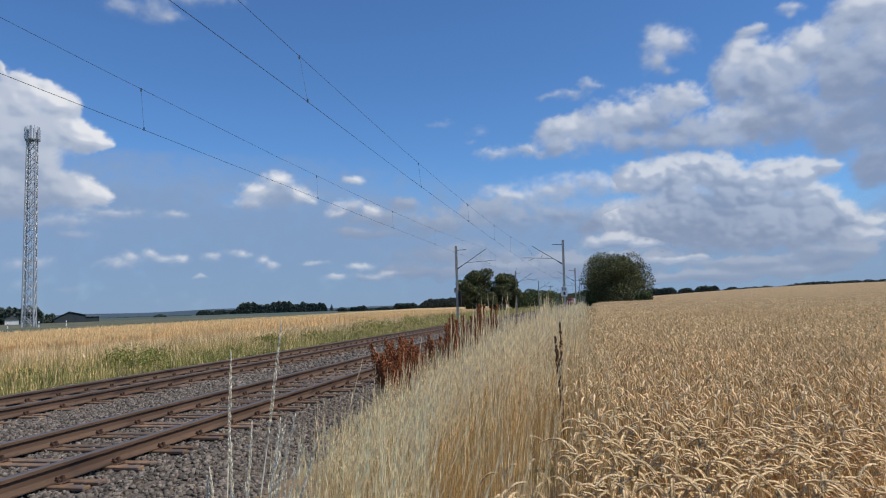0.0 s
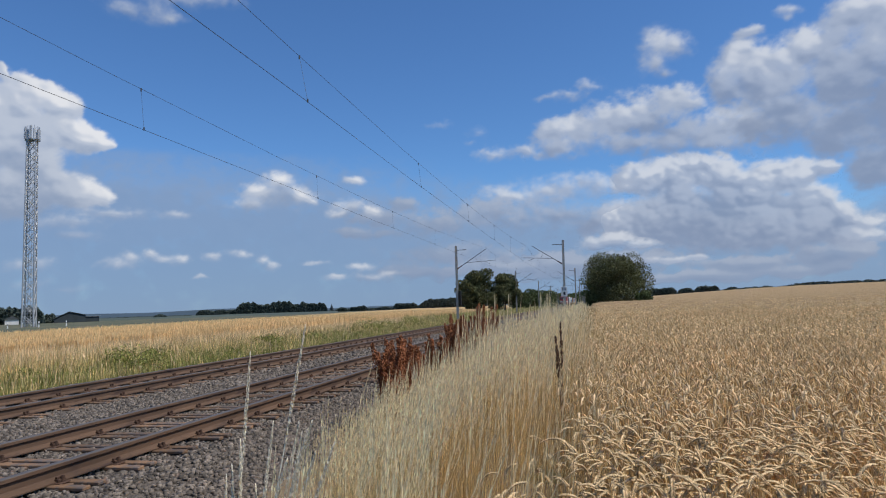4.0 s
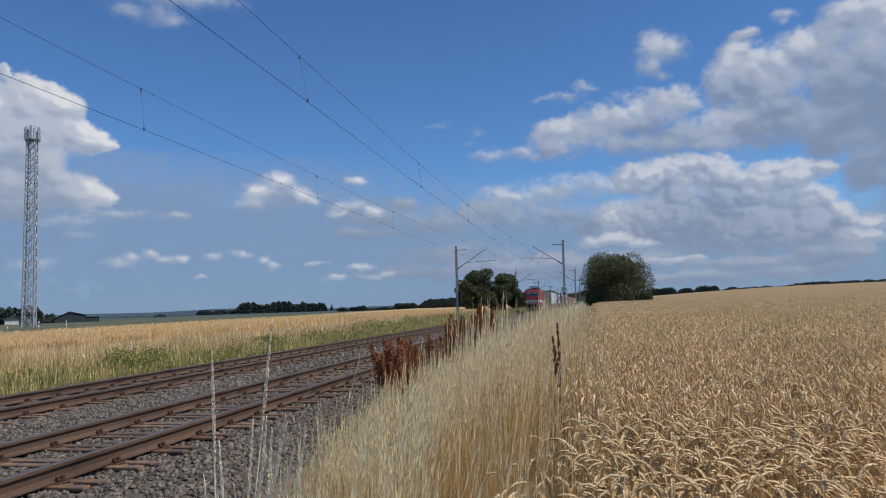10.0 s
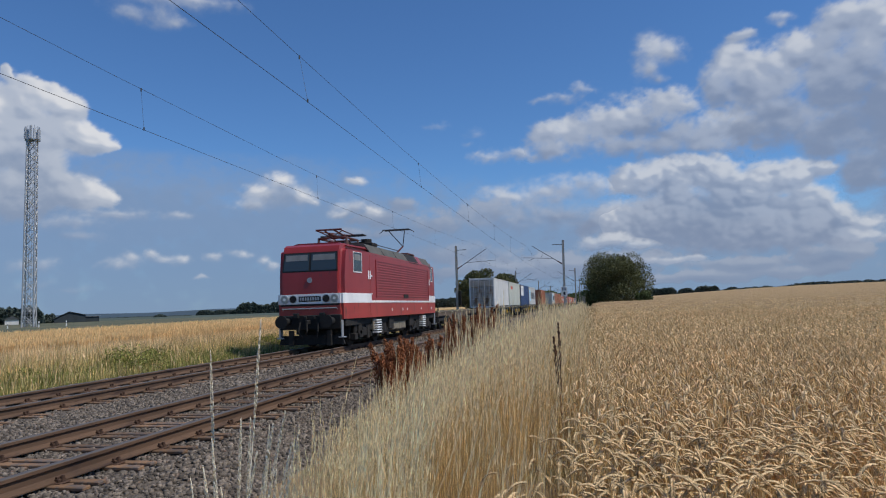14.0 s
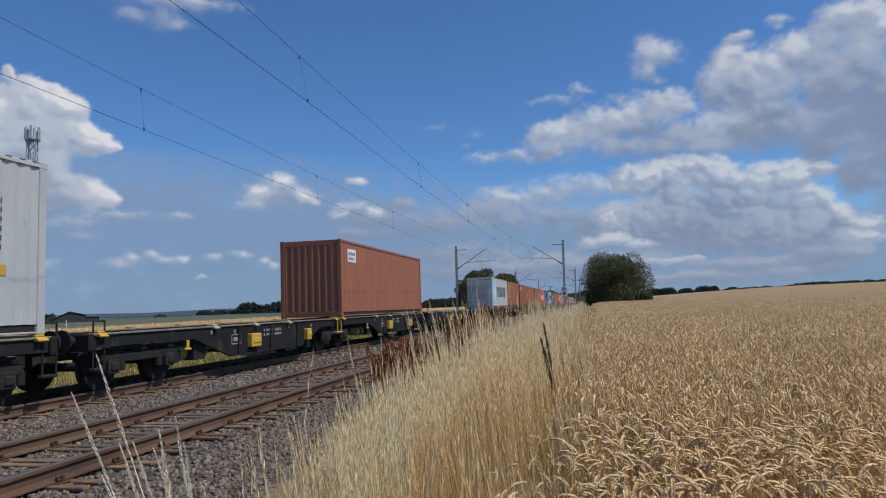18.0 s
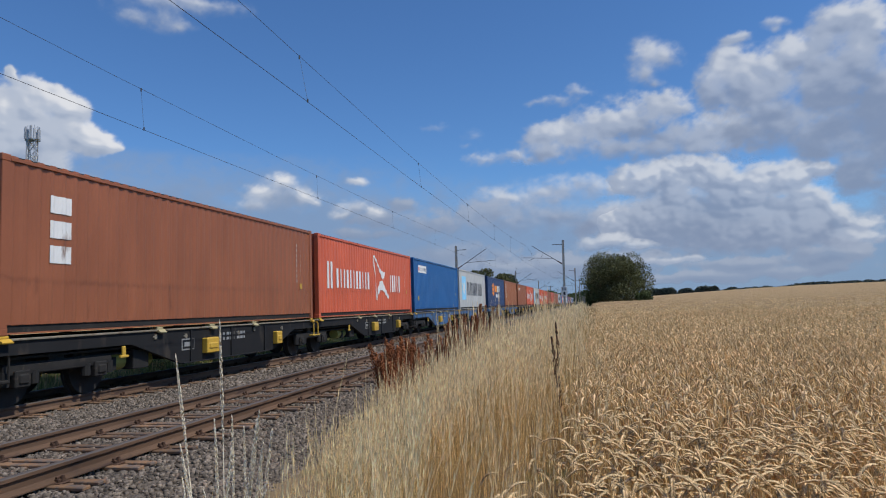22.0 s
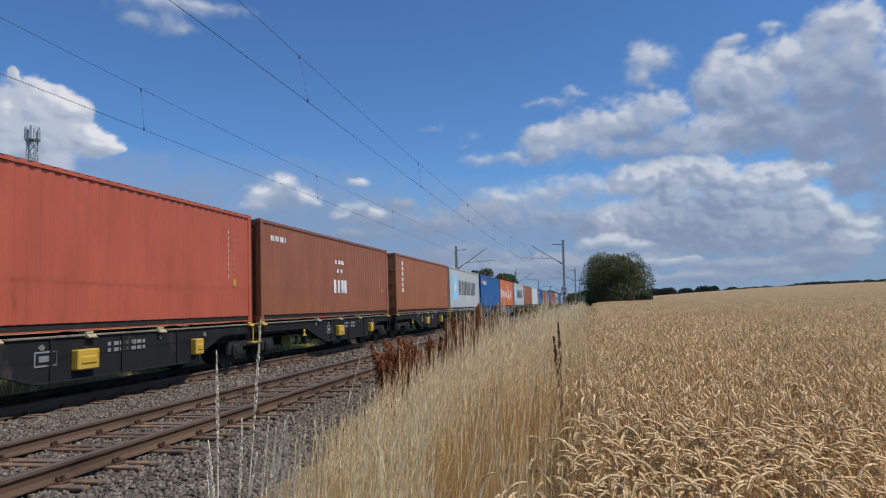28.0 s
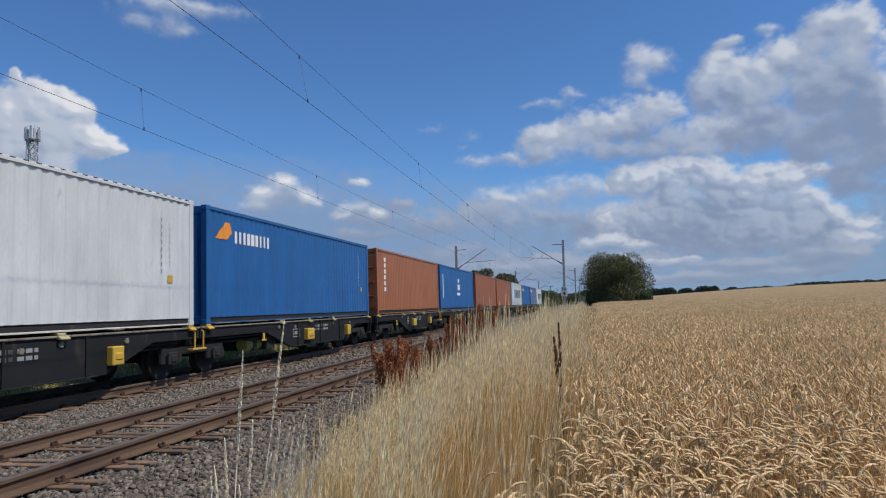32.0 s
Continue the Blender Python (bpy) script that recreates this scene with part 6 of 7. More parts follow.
        part("equalising_beam", prism(bmesh.new(), [(-2.2, 0.95), (-1.2, 0.95), (-0.8, 0.60), (0.8, 0.60), (1.2, 0.95), (2.2, 0.95), (2.2, 1.05), (-2.2, 1.05)], "x", 1.2, 1.27), M["dark"], b)
        part("sand_box", boxes((1.15, 1.38, -0.3, 0.3, 0.55, 1.0), bev=0.03), M["wagondeck"], b, "dusty sand box")
    part("transformer_tank", boxes((-1.2, 1.25, 6.6, 8.8, 0.42, 1.08), bev=0.05), M["wagondeck"], o, "dusty grey transformer tank")
    part("underframe_box", boxes((-1.3, 1.35, 9.2, 9.9, 0.5, 1.05), (0.9, 1.38, 5.6, 6.3, 0.5, 1.02), (-1.3, 1.3, 0.3, 15.0, 0.80, 1.07), (-1.0, 1.0, 5.4, 10.2, 0.3, 0.8), bev=0.03), M["dark"], o)
    # pantographs: raised at the trailing end, folded at the leading end
    for lead, tail, tag in ((11.9, 13.2, "raised"), (2.4, 3.8, "folded")):
        p = part("pantograph", tubes(((-0.6, lead, 4.36), (0.6, lead, 4.36), 0.045), ((-0.6, tail, 4.36), (0.6, tail, 4.36), 0.045), ((-0.6, lead, 4.36), (-0.6, tail, 4.36), 0.045), ((0.6, lead, 4.36), (0.6, tail, 4.36), 0.045)), M["pantored"], o, tag + " pantograph base frame")
        for x in (-0.6, 0.6):
            for y in (lead, tail):
                part("insulator", tubes(((x, y, 4.0), (x, y, 4.2), 0.085), ((x, y, 4.2), (x, y, 4.36), 0.05), n=10), M["insul"], p)
        if tag == "raised":
            part("lower_arm", tubes(((0, lead, 4.42), (0, tail, 4.88), 0.05)), M["pantored"], p, "red lower arm")
            part("upper_arm", tubes(((0, tail, 4.88), (-0.45, lead + 0.1, 5.66), 0.025), ((0, tail, 4.88), (0.45, lead + 0.1, 5.66), 0.025)), M["wire"], p, "thin dark upper arms")
            part("pan_head", tubes(((-0.75, lead - 0.1, 5.70), (0.75, lead - 0.1, 5.70), 0.03), ((-0.75, lead + 0.3, 5.70), (0.75, lead + 0.3, 5.70), 0.03), ((-0.75, lead + 0.1, 5.70), (-0.98, lead + 0.1, 5.55), 0.02), ((0.75, lead + 0.1, 5.70), (0.98, lead + 0.1, 5.55), 0.02)), M["wire"], p, "carbon strip pan head")
        else:
            part("lower_arm", tubes(((0.35, 3.6, 4.40), (0.20, 2.0, 4.66), 0.035), ((-0.35, 3.6, 4.40), (-0.20, 2.0, 4.66), 0.035), ((-0.55, 2.0, 4.66), (0.55, 2.0, 4.66), 0.04), ((0.0, 2.1, 4.5), (0.0, 3.7, 4.46), 0.05)), M["pantored"], p)
            part("upper_arm", tubes(((-0.5, 2.0, 4.64), (-0.55, 3.8, 4.54), 0.025), ((0.5, 2.0, 4.64), (0.55, 3.8, 4.54), 0.025), ((-0.5, 2.2, 4.62), (0.5, 3.6, 4.55), 0.02), ((0.5, 2.2, 4.62), (-0.5, 3.6, 4.55), 0.02)), M["pantored"], p)
            part("pan_head", tubes(((-0.95, 3.5, 4.56), (0.95, 3.5, 4.56), 0.035), ((-0.95, 3.85, 4.56), (0.95, 3.85, 4.56), 0.035), ((-0.95, 3.5, 4.56), (-0.95, 3.85, 4.56), 0.03), ((0.95, 3.5, 4.56), (0.95, 3.85, 4.56), 0.03)), M["wire"], p)
    part("roof_line", tubes(((0.2, 3.2, 4.5), (0.2, 11.4, 4.5), 0.02), n=6), M["wire"], o)
    part("horn", tubes(((0.5, 0.8, 4.12), (0.5, 1.2, 4.12), 0.05), n=8), M["galv"], o)
    return o


LOCO = locomotive()
WAGON_COLOUR = {0: "brown", 8: "blue", 9: "blue", 15: "blue"}
WAGONS, BOXES, first_of = {}, {}, {}
for i in range(22):
    c = WAGON_COLOUR.get(i, "black")
    if c in first_of:
        WAGONS[i] = copy_thing(first_of[c], pose(0, 0, 0))
    else:
        WAGONS[i] = first_of[c] = wagon(c)
WAGONS[0].scale.y = 0.955      # the leading wagon is a little shorter
for key, spec in CARGO.items():
    BOXES[key] = container(*spec)
# ---------------------------------------------------------------- clouds
CLOUDS = {   # banks of cumulus: bearing, height, half width, half height in degrees
    "A": ((-43.7, 16.3, 1.64, 1.10), (-42.1, 15.6, 1.40, 0.97), (-44.9, 15.2, 1.39, 1.64), (-43.5, 13.9, 2.67, 1.68), (-41.1, 13.4, 2.17, 0.99), (-39.1, 13.1, 1.01, 0.42), (-43.8, 11.6, 1.83, 1.61), (-42.3, 9.8, 2.39, 1.23), (-40.1, 9.1, 1.51, 0.84), (-44.6, 9.2, 2.07, 1.81), (-45.6, 17.6, 0.34, 0.46), (-45.6, 13.1, 2.04, 3.14)),
    "J": ((-38.6, 8.0, 1.94, 0.43), (-41.2, 7.2, 2.21, 0.50), (-40.4, 6.2, 1.34, 0.30), (-43.0, 4.0, 0.92, 0.58), (-44.4, 4.0, 0.86, 0.41), (-41.5, 2.2, 1.02, 0.33), (-43.8, 2.5, 1.39, 0.33), (-34.1, 7.9, 1.08, 0.27)),
    "D": ((-25.8, 10.6, 1.28, 0.74), (-27.2, 9.6, 1.63, 0.78), (-24.7, 9.4, 1.94, 0.74), (-28.2, 8.9, 1.43, 0.50), (-23.2, 9.0, 0.70, 0.28), (-19.8, 8.7, 1.23, 0.61), (-20.7, 8.1, 0.94, 0.33), (-18.1, 8.1, 1.05, 0.43), (-19.5, 10.8, 0.76, 0.28)),
    "F": ((-37.9, 4.1, 0.93, 0.47), (-37.0, 4.5, 0.75, 0.52), (-35.4, 4.8, 0.53, 0.40), (-34.6, 4.4, 0.90, 0.35), (-33.4, 4.4, 0.75, 0.40), (-30.9, 4.6, 0.56, 0.36), (-28.7, 4.9, 0.93, 0.32), (-27.0, 4.3, 0.58, 0.46), (-26.4, 3.8, 0.50, 0.42), (-31.7, 2.9, 0.64, 0.18), (-21.3, 2.7, 0.93, 0.28), (-18.0, 2.8, 1.80, 0.33), (-22.7, 3.9, 1.11, 0.19), (-18.9, 3.7, 1.23, 0.29)),
    "K": ((-15.1, 8.7, 1.25, 0.71), (-16.5, 7.6, 2.88, 0.71), (-12.6, 7.1, 3.37, 1.15), (-18.4, 6.4, 2.85, 0.48), (-11.3, 4.4, 5.74, 0.96), (-14.7, 2.9, 4.77, 0.76), (-8.7, 7.7, 2.88, 1.24)),
    "C": ((4.5, 9.9, 2.05, 1.27), (7.1, 9.9, 1.81, 1.34), (9.3, 10.0, 1.85, 1.33), (11.0, 9.4, 1.48, 1.40), (13.5, 8.8, 1.65, 1.37), (15.7, 9.0, 1.67, 1.18), (17.9, 9.3, 1.16, 0.58), (7.4, 7.4, 3.00, 1.80), (11.2, 7.0, 2.85, 1.67), (13.9, 6.6, 2.73, 1.55), (16.6, 6.7, 2.08, 1.51), (18.6, 5.6, 1.28, 0.99), (6.2, 6.4, 5.44, 1.55), (13.4, 4.9, 7.04, 1.47), (19.0, 4.4, 2.47, 0.98)),
    "N": ((-6.3, 9.0, 3.16, 0.95), (-2.5, 9.4, 3.29, 1.22), (1.3, 9.5, 3.02, 1.29), (-1.6, 7.3, 7.43, 1.50), (2.2, 6.4, 6.44, 1.55)),
    "P": ((2.0, 5.1, 2.17, 0.60), (4.0, 4.6, 1.77, 0.46), (6.3, 3.1, 1.99, 0.27), (8.4, 3.2, 1.26, 0.27), (1.0, 4.8, 1.00, 0.42)),
    "L": ((12.5, 2.5, 3.56, 0.52), (18.2, 2.9, 2.50, 0.91), (-1.8, 3.1, 8.30, 1.04), (9.2, 1.7, 6.22, 0.44), (15.9, 1.8, 3.73, 0.42)),
    "B": ((-1.3, 13.2, 2.25, 1.10), (0.7, 14.1, 2.23, 1.18), (-2.2, 14.3, 1.23, 0.73), (2.9, 14.6, 2.55, 1.48), (5.7, 14.8, 2.48, 1.59), (7.7, 15.7, 1.99, 1.04), (7.7, 12.9, 3.62, 1.15), (11.2, 13.2, 2.72, 1.72), (4.2, 12.9, 2.69, 0.81)),
    "V": ((-7.1, 12.7, 1.35, 0.47), (-4.7, 12.8, 1.91, 0.51), (1.0, 17.7, 1.02, 0.49), (-0.7, 17.1, 1.32, 0.45), (-2.3, 17.1, 0.95, 0.27)),
    "Q": ((11.8, 16.4, 1.48, 1.51), (13.1, 18.0, 1.45, 1.47), (14.2, 16.4, 2.36, 1.97), (16.2, 16.9, 1.90, 1.93), (17.5, 18.0, 1.49, 1.42), (19.4, 18.6, 1.36, 1.61), (20.6, 19.6, 1.26, 1.35), (22.1, 18.0, 1.68, 2.62), (19.8, 15.4, 2.68, 2.58), (16.0, 13.4, 3.65, 1.73), (19.6, 11.8, 3.04, 1.84), (21.0, 9.2, 1.36, 1.83), (13.7, 20.0, 0.88, 0.40), (23.0, 12.4, 1.96, 4.60)),
    "E": ((6.7, 20.2, 1.19, 1.18), (8.0, 20.1, 1.22, 1.00), (6.4, 18.8, 0.97, 0.77), (7.4, 18.0, 0.61, 0.43), (16.5, 20.9, 0.76, 0.43), (16.3, 20.5, 0.46, 0.31)),
    "G": ((-37.3, 23.2, 0.98, 0.47), (-35.6, 23.1, 1.17, 0.52), (-34.3, 22.9, 0.60, 0.28), (-32.9, 24.6, 2.61, 0.40), (-35.4, 24.5, 2.52, 0.55)),
    "W": ((-11.9, 15.4, 1.17, 0.28), (-8.5, 14.5, 0.87, 0.56), (-9.2, 13.8, 0.49, 0.28)),
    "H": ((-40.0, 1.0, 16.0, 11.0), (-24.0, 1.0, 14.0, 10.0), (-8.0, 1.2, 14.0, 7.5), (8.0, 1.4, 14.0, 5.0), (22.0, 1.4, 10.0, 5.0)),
}
LATTICE = np.random.default_rng(11).random((128, 128))


def fbm(x, y, octaves=5, gain=0.5):
    """Layered value noise between 0 and 1."""
    total, amp, norm = 0.0, 1.0, 0.0
    for k in range(octaves):
        px, py = x * 2 ** k + 17.3 * k, y * 2 ** k + 5.7 * k
        ix, iy = np.floor(px).astype(int), np.floor(py).astype(int)
        fx, fy = px - ix, py - iy
        fx, fy = fx * fx * (3 - 2 * fx), fy * fy * (3 - 2 * fy)
        g = lambda a, b: LATTICE[a % 128, b % 128]
        v = (g(ix, iy) * (1 - fx) + g(ix + 1, iy) * fx) * (1 - fy) + (g(ix, iy + 1) * (1 - fx) + g(ix + 1, iy + 1) * fx) * fy
        total, norm, amp = total + amp * v, norm + amp, amp * gain
    return total / norm


def puffs(x, y, seed):
    """Round domes with creases between them, 0 to 1."""
    ix, iy = np.floor(x).astype(int), np.floor(y).astype(int)
    best = np.full(np.shape(x), 9.0)
    for dx in (-1, 0, 1):
        for dy in (-1, 0, 1):
            cx, cy = (ix + dx + 31 * seed) % 128, (iy + dy + 17 * seed) % 128
            best = np.minimum(best, (ix + dx + LATTICE[cx, cy] - x) ** 2 + (iy + dy + LATTICE[cy, cx] - y) ** 2)
    return np.clip(1 - 1.15 * best, 0, 1)


def cloud_material(name, low, mid_tone, high, most):
    m = bpy.data.materials.new(name)
    m.use_nodes = True
    n, l = m.node_tree.nodes, m.node_tree.links
    n.remove(n["Principled BSDF"])
    at = n.new("ShaderNodeAttribute")
    at.attribute_name = "cover"
    tc = n.new("ShaderNodeTexCoord")
    nz = n.new("ShaderNodeTexNoise")
    nz.inputs["Scale"].default_value, nz.inputs["Detail"].default_value = 0.008, 6
    l.new(tc.outputs["Object"], nz.inputs["Vector"])
    torn, thick = n.new("ShaderNodeMapRange"), n.new("ShaderNodeMath")
    torn.inputs[3].default_value, torn.inputs[4].default_value = 0.55, 1.45
    thick.operation = "MULTIPLY"
    l.new(nz.outputs[0], torn.inputs[0])
    l.new(torn.outputs[0], thick.inputs[0])
    l.new(at.outputs["Fac"], thick.inputs[1])
    mr = n.new("ShaderNodeMapRange")
    mr.interpolation_type = "SMOOTHSTEP"
    mr.inputs[1].default_value, mr.inputs[2].default_value, mr.inputs[4].default_value = 0.0, 1.0, most
    l.new(thick.outputs[0], mr.inputs[0])
    # painted sunlight as emission colour: whitest on domes that face the sun, blue-grey underneath
    lit = n.new("ShaderNodeAttribute")
    lit.attribute_name = "lit"
    fine, grain = n.new("ShaderNodeTexNoise"), n.new("ShaderNodeMath")
    fine.inputs["Scale"].default_value, fine.inputs["Detail"].default_value = 0.0045, 8
    l.new(tc.outputs["Object"], fine.inputs["Vector"])
    grain.operation = "MULTIPLY_ADD"
    l.new(fine.outputs[0], grain.inputs[0])
    grain.inputs[1].default_value = 0.24
    l.new(lit.outputs["Fac"], grain.inputs[2])
    ramp = n.new("ShaderNodeValToRGB")
    ramp.color_ramp.interpolation = "EASE"
    el = ramp.color_ramp.elements
    el[0].position, el[0].color = 0.0, (*low, 1)
    el[1].position, el[1].color = 1.0, (*high, 1)
    mid = el.new(0.5)
    mid.color = (*mid_tone, 1)
    span = n.new("ShaderNodeMapRange")
    span.inputs[1].default_value, span.inputs[2].default_value = 0.15, 1.06
    l.new(grain.outputs[0], span.inputs[0])
    l.new(span.outputs[0], ramp.inputs[0])
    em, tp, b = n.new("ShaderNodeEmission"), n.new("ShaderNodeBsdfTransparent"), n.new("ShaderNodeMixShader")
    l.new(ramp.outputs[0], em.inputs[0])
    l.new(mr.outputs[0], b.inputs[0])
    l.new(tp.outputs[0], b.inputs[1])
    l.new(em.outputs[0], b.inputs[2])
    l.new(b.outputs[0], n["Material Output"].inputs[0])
    return m


# clouds glow by themselves; their sunlit and shaded tones are set here
M["cloud"] = cloud_material("cumulus_vapour", (0.235, 0.30, 0.44), (0.39, 0.455, 0.585), (0.63, 0.67, 0.745), 0.93)
M["brightcloud"] = cloud_material("painted_sunlit_cumulus", (0.27, 0.345, 0.49), (0.50, 0.555, 0.66), (0.80, 0.81, 0.84), 0.95)
M["veil"] = cloud_material("thin_grey_vapour", (0.225, 0.295, 0.44), (0.275, 0.345, 0.485), (0.37, 0.43, 0.55), 0.9)
# haze is a glowing sheet that gives the low sky its colour
M["haze"] = cloud_material("glowing_haze", (0.215, 0.318, 0.505), (0.225, 0.328, 0.515), (0.245, 0.345, 0.53), 0.90)


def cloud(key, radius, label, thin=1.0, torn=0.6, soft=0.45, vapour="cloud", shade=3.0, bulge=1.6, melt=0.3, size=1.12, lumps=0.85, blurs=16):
    """One bank: domes over its lumps, painted as lit from the sun's side, greyer the more vapour lies above."""
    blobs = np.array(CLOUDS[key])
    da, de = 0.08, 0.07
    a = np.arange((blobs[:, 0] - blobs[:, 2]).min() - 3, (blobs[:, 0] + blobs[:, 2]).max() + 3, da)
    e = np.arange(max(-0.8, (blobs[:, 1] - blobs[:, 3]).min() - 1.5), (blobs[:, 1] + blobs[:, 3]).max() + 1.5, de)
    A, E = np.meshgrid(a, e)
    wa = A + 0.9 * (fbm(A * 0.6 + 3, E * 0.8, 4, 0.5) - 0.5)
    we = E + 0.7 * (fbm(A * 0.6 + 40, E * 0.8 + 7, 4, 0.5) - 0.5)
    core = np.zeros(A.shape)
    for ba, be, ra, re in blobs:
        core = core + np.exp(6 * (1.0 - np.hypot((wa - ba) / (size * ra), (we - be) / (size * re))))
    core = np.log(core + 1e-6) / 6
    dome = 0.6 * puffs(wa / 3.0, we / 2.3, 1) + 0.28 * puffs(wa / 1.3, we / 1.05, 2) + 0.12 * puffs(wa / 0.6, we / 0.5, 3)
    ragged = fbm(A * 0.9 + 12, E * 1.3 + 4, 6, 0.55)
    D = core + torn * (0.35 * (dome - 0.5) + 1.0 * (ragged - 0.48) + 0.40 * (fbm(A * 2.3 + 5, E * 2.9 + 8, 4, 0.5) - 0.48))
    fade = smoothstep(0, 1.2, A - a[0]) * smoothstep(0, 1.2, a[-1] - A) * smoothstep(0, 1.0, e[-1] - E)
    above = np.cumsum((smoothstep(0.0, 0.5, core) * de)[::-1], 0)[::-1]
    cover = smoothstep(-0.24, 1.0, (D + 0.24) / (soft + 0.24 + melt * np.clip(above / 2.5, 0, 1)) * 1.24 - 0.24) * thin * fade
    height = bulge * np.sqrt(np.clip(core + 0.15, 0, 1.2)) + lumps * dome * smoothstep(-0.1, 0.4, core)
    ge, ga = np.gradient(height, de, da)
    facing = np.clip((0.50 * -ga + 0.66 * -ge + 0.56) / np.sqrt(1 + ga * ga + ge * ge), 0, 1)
    for k in range(blurs):      # softens the painted shading, as scattering vapour would
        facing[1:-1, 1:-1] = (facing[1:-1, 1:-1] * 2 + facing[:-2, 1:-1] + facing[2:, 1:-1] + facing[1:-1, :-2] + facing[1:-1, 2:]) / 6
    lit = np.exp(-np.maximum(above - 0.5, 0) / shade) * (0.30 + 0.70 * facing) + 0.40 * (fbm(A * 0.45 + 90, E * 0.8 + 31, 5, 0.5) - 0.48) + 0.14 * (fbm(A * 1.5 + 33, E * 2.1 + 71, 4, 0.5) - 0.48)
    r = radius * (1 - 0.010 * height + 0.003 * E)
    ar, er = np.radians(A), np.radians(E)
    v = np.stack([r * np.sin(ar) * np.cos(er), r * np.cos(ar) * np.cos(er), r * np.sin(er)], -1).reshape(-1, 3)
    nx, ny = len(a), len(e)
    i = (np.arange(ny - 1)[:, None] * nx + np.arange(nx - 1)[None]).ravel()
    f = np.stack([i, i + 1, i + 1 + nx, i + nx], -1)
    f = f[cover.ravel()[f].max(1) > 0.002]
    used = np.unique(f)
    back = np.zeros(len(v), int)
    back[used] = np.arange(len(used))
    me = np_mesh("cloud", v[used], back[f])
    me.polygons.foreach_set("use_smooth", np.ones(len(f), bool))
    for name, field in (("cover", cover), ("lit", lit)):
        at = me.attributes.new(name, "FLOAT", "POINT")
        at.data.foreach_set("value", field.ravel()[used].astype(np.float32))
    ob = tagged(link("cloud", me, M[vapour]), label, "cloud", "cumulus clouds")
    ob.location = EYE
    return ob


# each bank drifts slowly: turn about the upright and dip, in degrees over the clip
DRIFT = [(cloud("A", 3500, "white towering cumulus with a grey base", 1.0, 0.45, 0.24, "brightcloud", 5.5, lumps=1.9), -0.9, -0.4),
         (cloud("J", 3900, "thin grey shreds under the towering cumulus", 0.7, 1.1, 1.5, size=1.5), -0.7, -0.2),
         (cloud("D", 3700, "small white cumulus puff with a grey base", 0.88, 0.75, 1.0, "brightcloud", 1.0, size=1.32), -0.45, -0.2),
         (cloud("F", 4000, "row of low white cumulus puffs near the horizon", 0.72, 0.9, 1.2, "brightcloud", 1.0, size=1.35), -0.2, -0.1),
         (cloud("C", 4250, "long bank of white and grey cumulus", 1.0, 0.55, 0.40, "cloud", 3.8, melt=0.15, lumps=2.8, blurs=7), 0.6, -0.2),
         (cloud("N", 4280, "soft grey end of the long cumulus bank", 0.9, 0.7, 1.1, "cloud", 3.6, lumps=1.6), 0.6, -0.2),
         (cloud("P", 4150, "low white puffs before the long bank", 0.8, 0.9, 0.7, "cloud", 1.4), 0.5, -0.1),
         (cloud("L", 4350, "pale streaks of cloud low over the field", 0.95, 0.9, 0.4, "veil", 3.0), 0.4, -0.1),
         (cloud("K", 4300, "thin veil of cloud at the edge of the bank", 0.85, 1.0, 0.8, "veil", 5.0), 0.25, -0.1),
         (cloud("B", 3520, "ragged tail of white and grey cumulus", 1.0, 0.8, 0.8, "cloud", 3.2, size=1.3, lumps=1.5), 1.6, -0.55),
         (cloud("V", 3560, "torn shreds at the tail of the cumulus", 0.72, 1.2, 1.1, "cloud", 4.0, size=1.35), 1.5, -0.6),
         (cloud("Q", 3300, "large white and grey cumulus", 1.0, 0.6, 0.60, "cloud", 4.2, melt=0.15, size=1.2, lumps=2.0), 1.7, -0.55),
         (cloud("E", 3600, "small ragged white cloud", 0.9, 0.7, 1.0, "cloud", 5.0, size=1.3), 1.5, -1.2),
         (cloud("H", 4450, "glowing sheet of pale haze colour low over the horizon", 1.0, 0.2, 0.5, "haze", melt=0.0), 0.0, 0.0),
         (cloud("W", 3450, "faint torn wisps of cloud", 0.36, 1.2, 1.0), 0.7, -0.4),
         (cloud("G", 3800, "thin wisp of white cloud", 0.85, 0.75, 1.25, size=1.85), -0.9, -1.1)]
# sleepers and fastenings, piece by piece near the camera
for t, x in zip(TRACKS, (NEAR_X, FAR_X)):
    n_near = 110 if x == NEAR_X else 90
    for k in range(n_near):
        y = -2.2 + 0.80 * k
        link("sleeper", sleeper_mesh, M["sleeper"], t, m=pose(0, y, 0))
        if k < 75:
            for side in (-GAUGE, GAUGE):
                link("rail_fastening", clip_mesh, M["clip"], t, m=pose(side, y, 0))
    tv = CUBE_V * np.array([2.44, 0.30, 0.04])
    ys = np.arange(-2.2 + 0.80 * n_near, 420, 0.80)
    v, f = scatter(tv, CUBE_F, np.stack([np.zeros_like(ys), ys, np.full_like(ys, -0.197)], -1), np.zeros_like(ys), 1.0)
    link("distant_sleepers", np_mesh("distant_sleepers", v, f), M["sleeper"], t)["kind"] = "stuff"

# ---------------------------------------------------------------- what moves
SPEED = 26.85


def ahead(t):
    """Where the leading end of the first wagon's load stands along the line."""
    s = -13.19 - SPEED * (t - 16.0)
    return s - 1.45 * (14.5 - t) if t < 14.5 else s


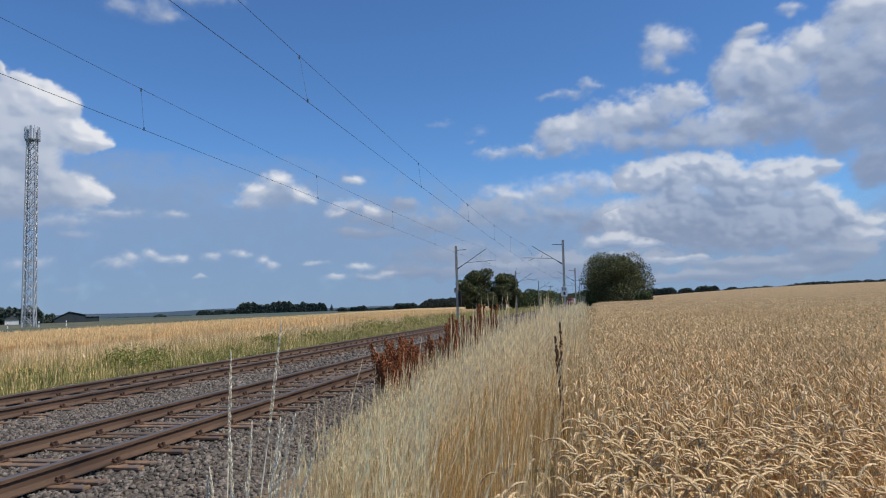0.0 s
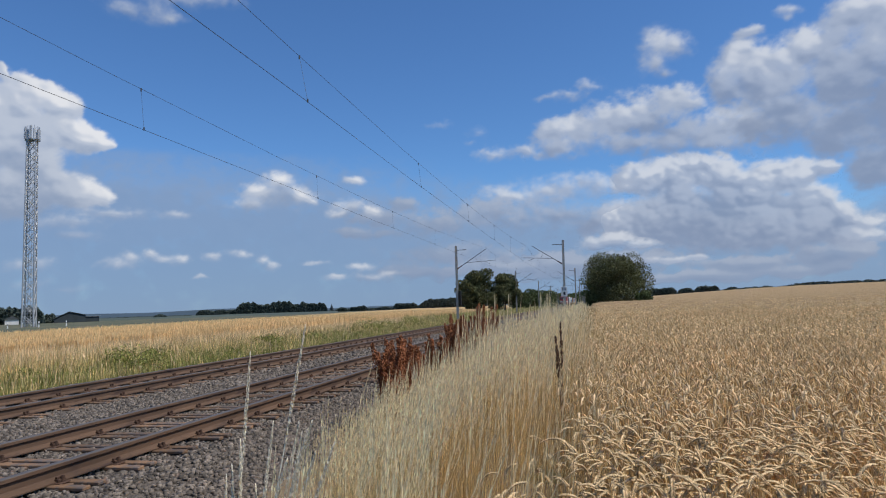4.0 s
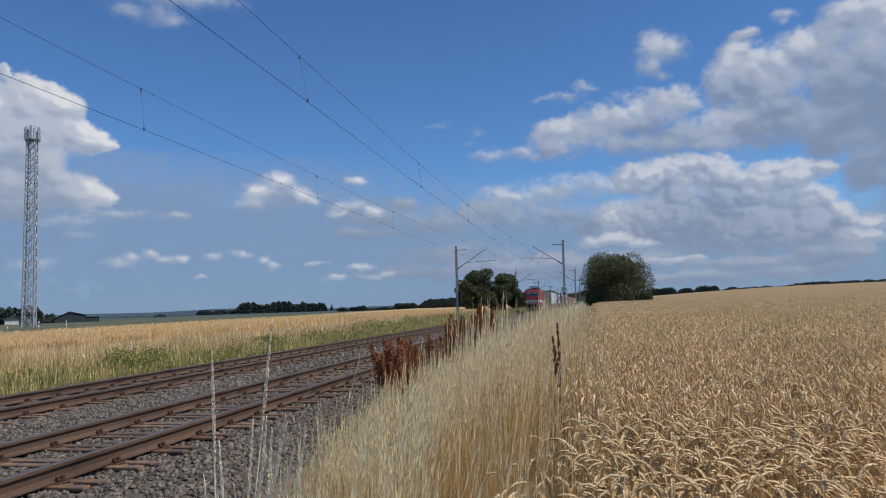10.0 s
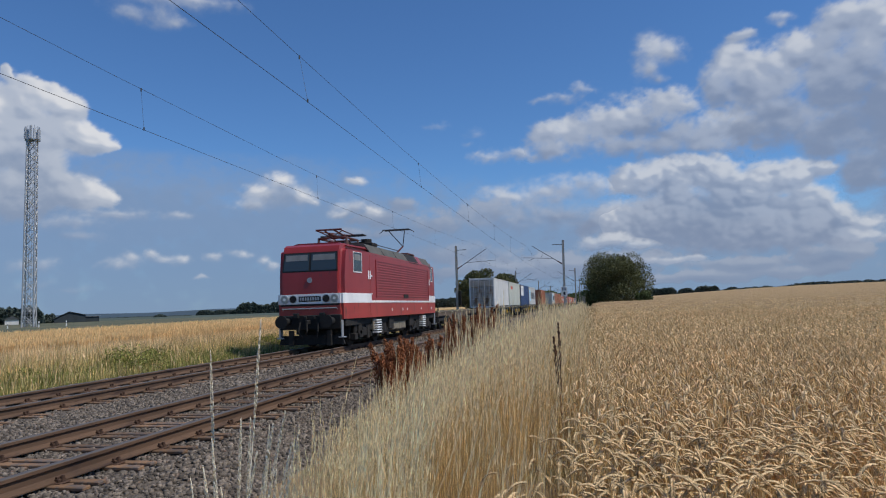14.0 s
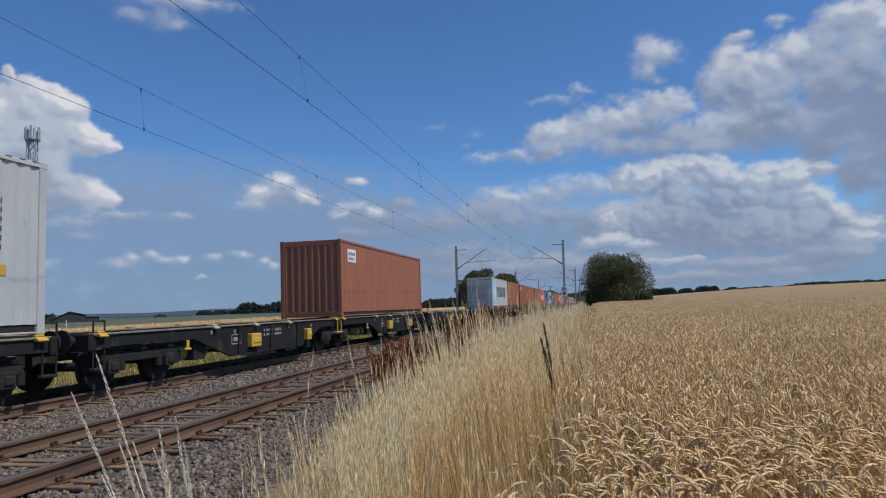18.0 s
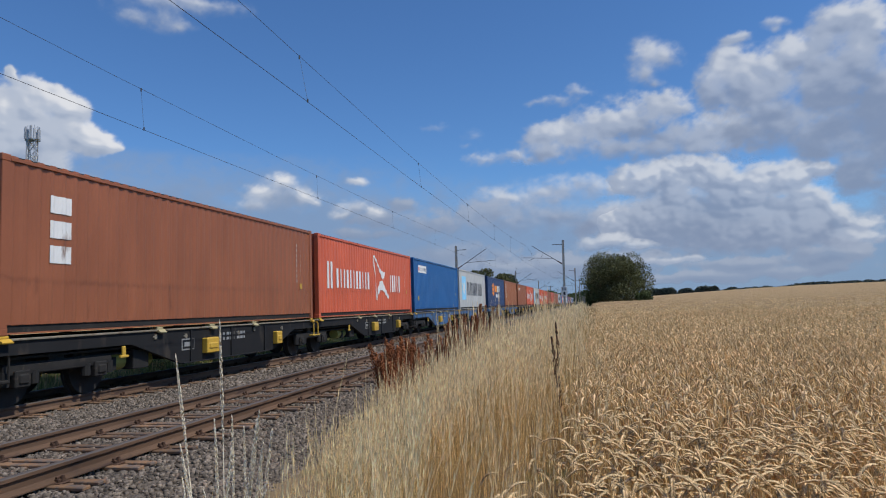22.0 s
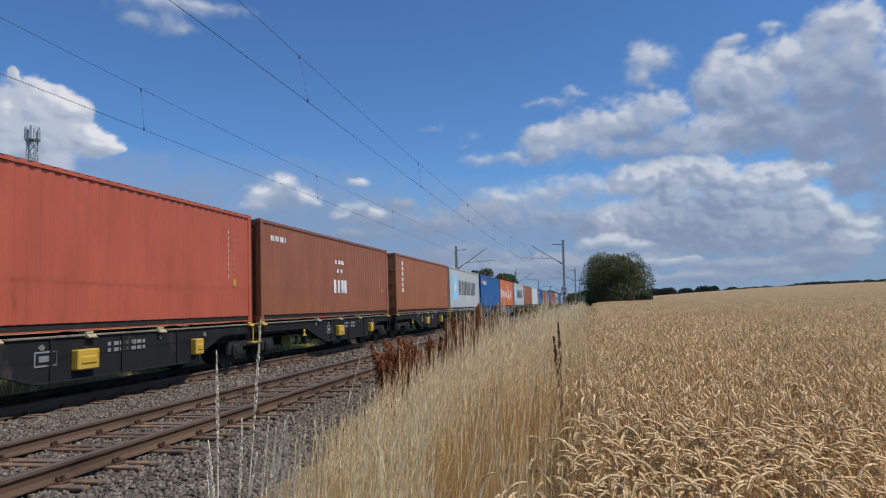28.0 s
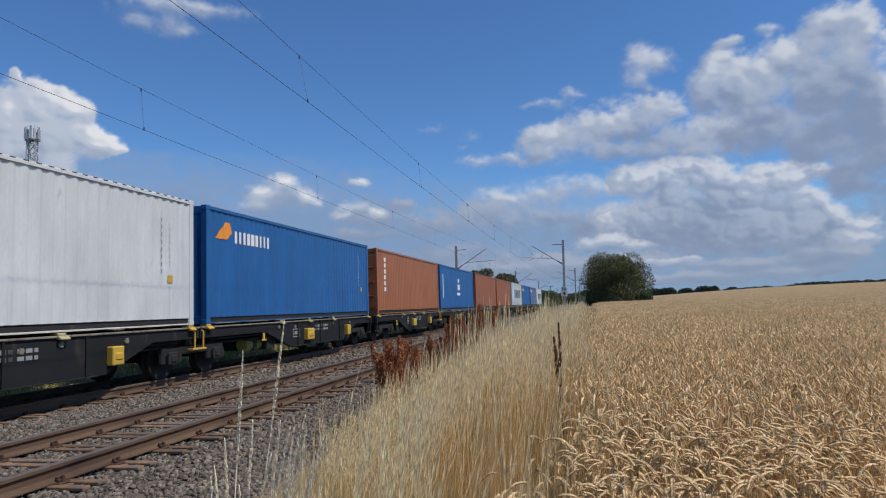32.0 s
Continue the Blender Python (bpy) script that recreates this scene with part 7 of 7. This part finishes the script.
SLACK = {0: 0.32, 1: -0.8, 2: -0.62, 3: -0.6, 4: -0.3, 6: 0.1, 8: -0.55, 9: -0.12, 14: 0.2}     # play in the couplings
BREEZE = ((0, 2), (0.5, 4), (1, 5.5), (1.5, 6.5), (2, 6), (2.5, 7.2), (3, 4), (3.5, 7.3), (4.5, 3), (5.5, 1.8), (6, 11.5), (6.5, 9.5), (7, 3.5), (7.5, 4.2), (8, 4), (9, 3.3),
          (10, 0.4), (11, 1), (12, 1.5), (13, 1), (14, -1.5), (15, -7), (16, -12), (17, -2), (18, -26), (18.5, -12), (19, -4), (20, -7), (21, -24), (21.6, -12), (22, -6.5), (23, -11),
          (24, -4.6), (25, 0.8), (26.5, -3), (28, -0.3), (29, -1.2), (30, 1), (31, 2.2), (32, 2.4))


def motions():
    times = (0, 4, 8, 12, 14, 14.5, 15, 18, 22, 26, 30, 32)
    walk(LOCO, [(t, pose(FAR_X, ahead(t) - 16.15, 0)) for t in times])
    for i, w in WAGONS.items():
        walk(w, [(t, pose(FAR_X, ahead(t) + PITCH * i + SLACK.get(i, 0), 0)) for t in times])
    for (i, k), c in BOXES.items():
        walk(c, [(t, pose(FAR_X, ahead(t) + PITCH * i + SLOT * k + SLACK.get(i, 0), DECK)) for t in times])
    for ob, turn, dip in DRIFT:
        walk(ob, [(t, pose(*EYE, dip * t / 32, 0, turn * t / 32)) for t in (0, 16, 32)])
    for n, (s, strength) in enumerate(STALKS):
        x, y, z = s.location
        rows = [(t, pose(x, y, z, 1.5 * math.sin(t * 2.1 + n), a * strength + 0.8 * math.sin(t * 3 + n * 1.9), 0)) for t, a in BREEZE]
        walk(s, rows)
    for n, (s, strength, lag) in enumerate(SWAYERS):
        x, y, z = s.location
        turn = math.degrees(s.rotation_euler.z)
        rows = [(t, pose(x, y, z, 0.5 * math.sin(t * 1.7 + n * 0.8), a * strength * 0.8 + 0.5 * math.sin(t * 2.3 + lag * 9 + n), turn)) for t, a in BREEZE]
        walk(s, rows)


motions()
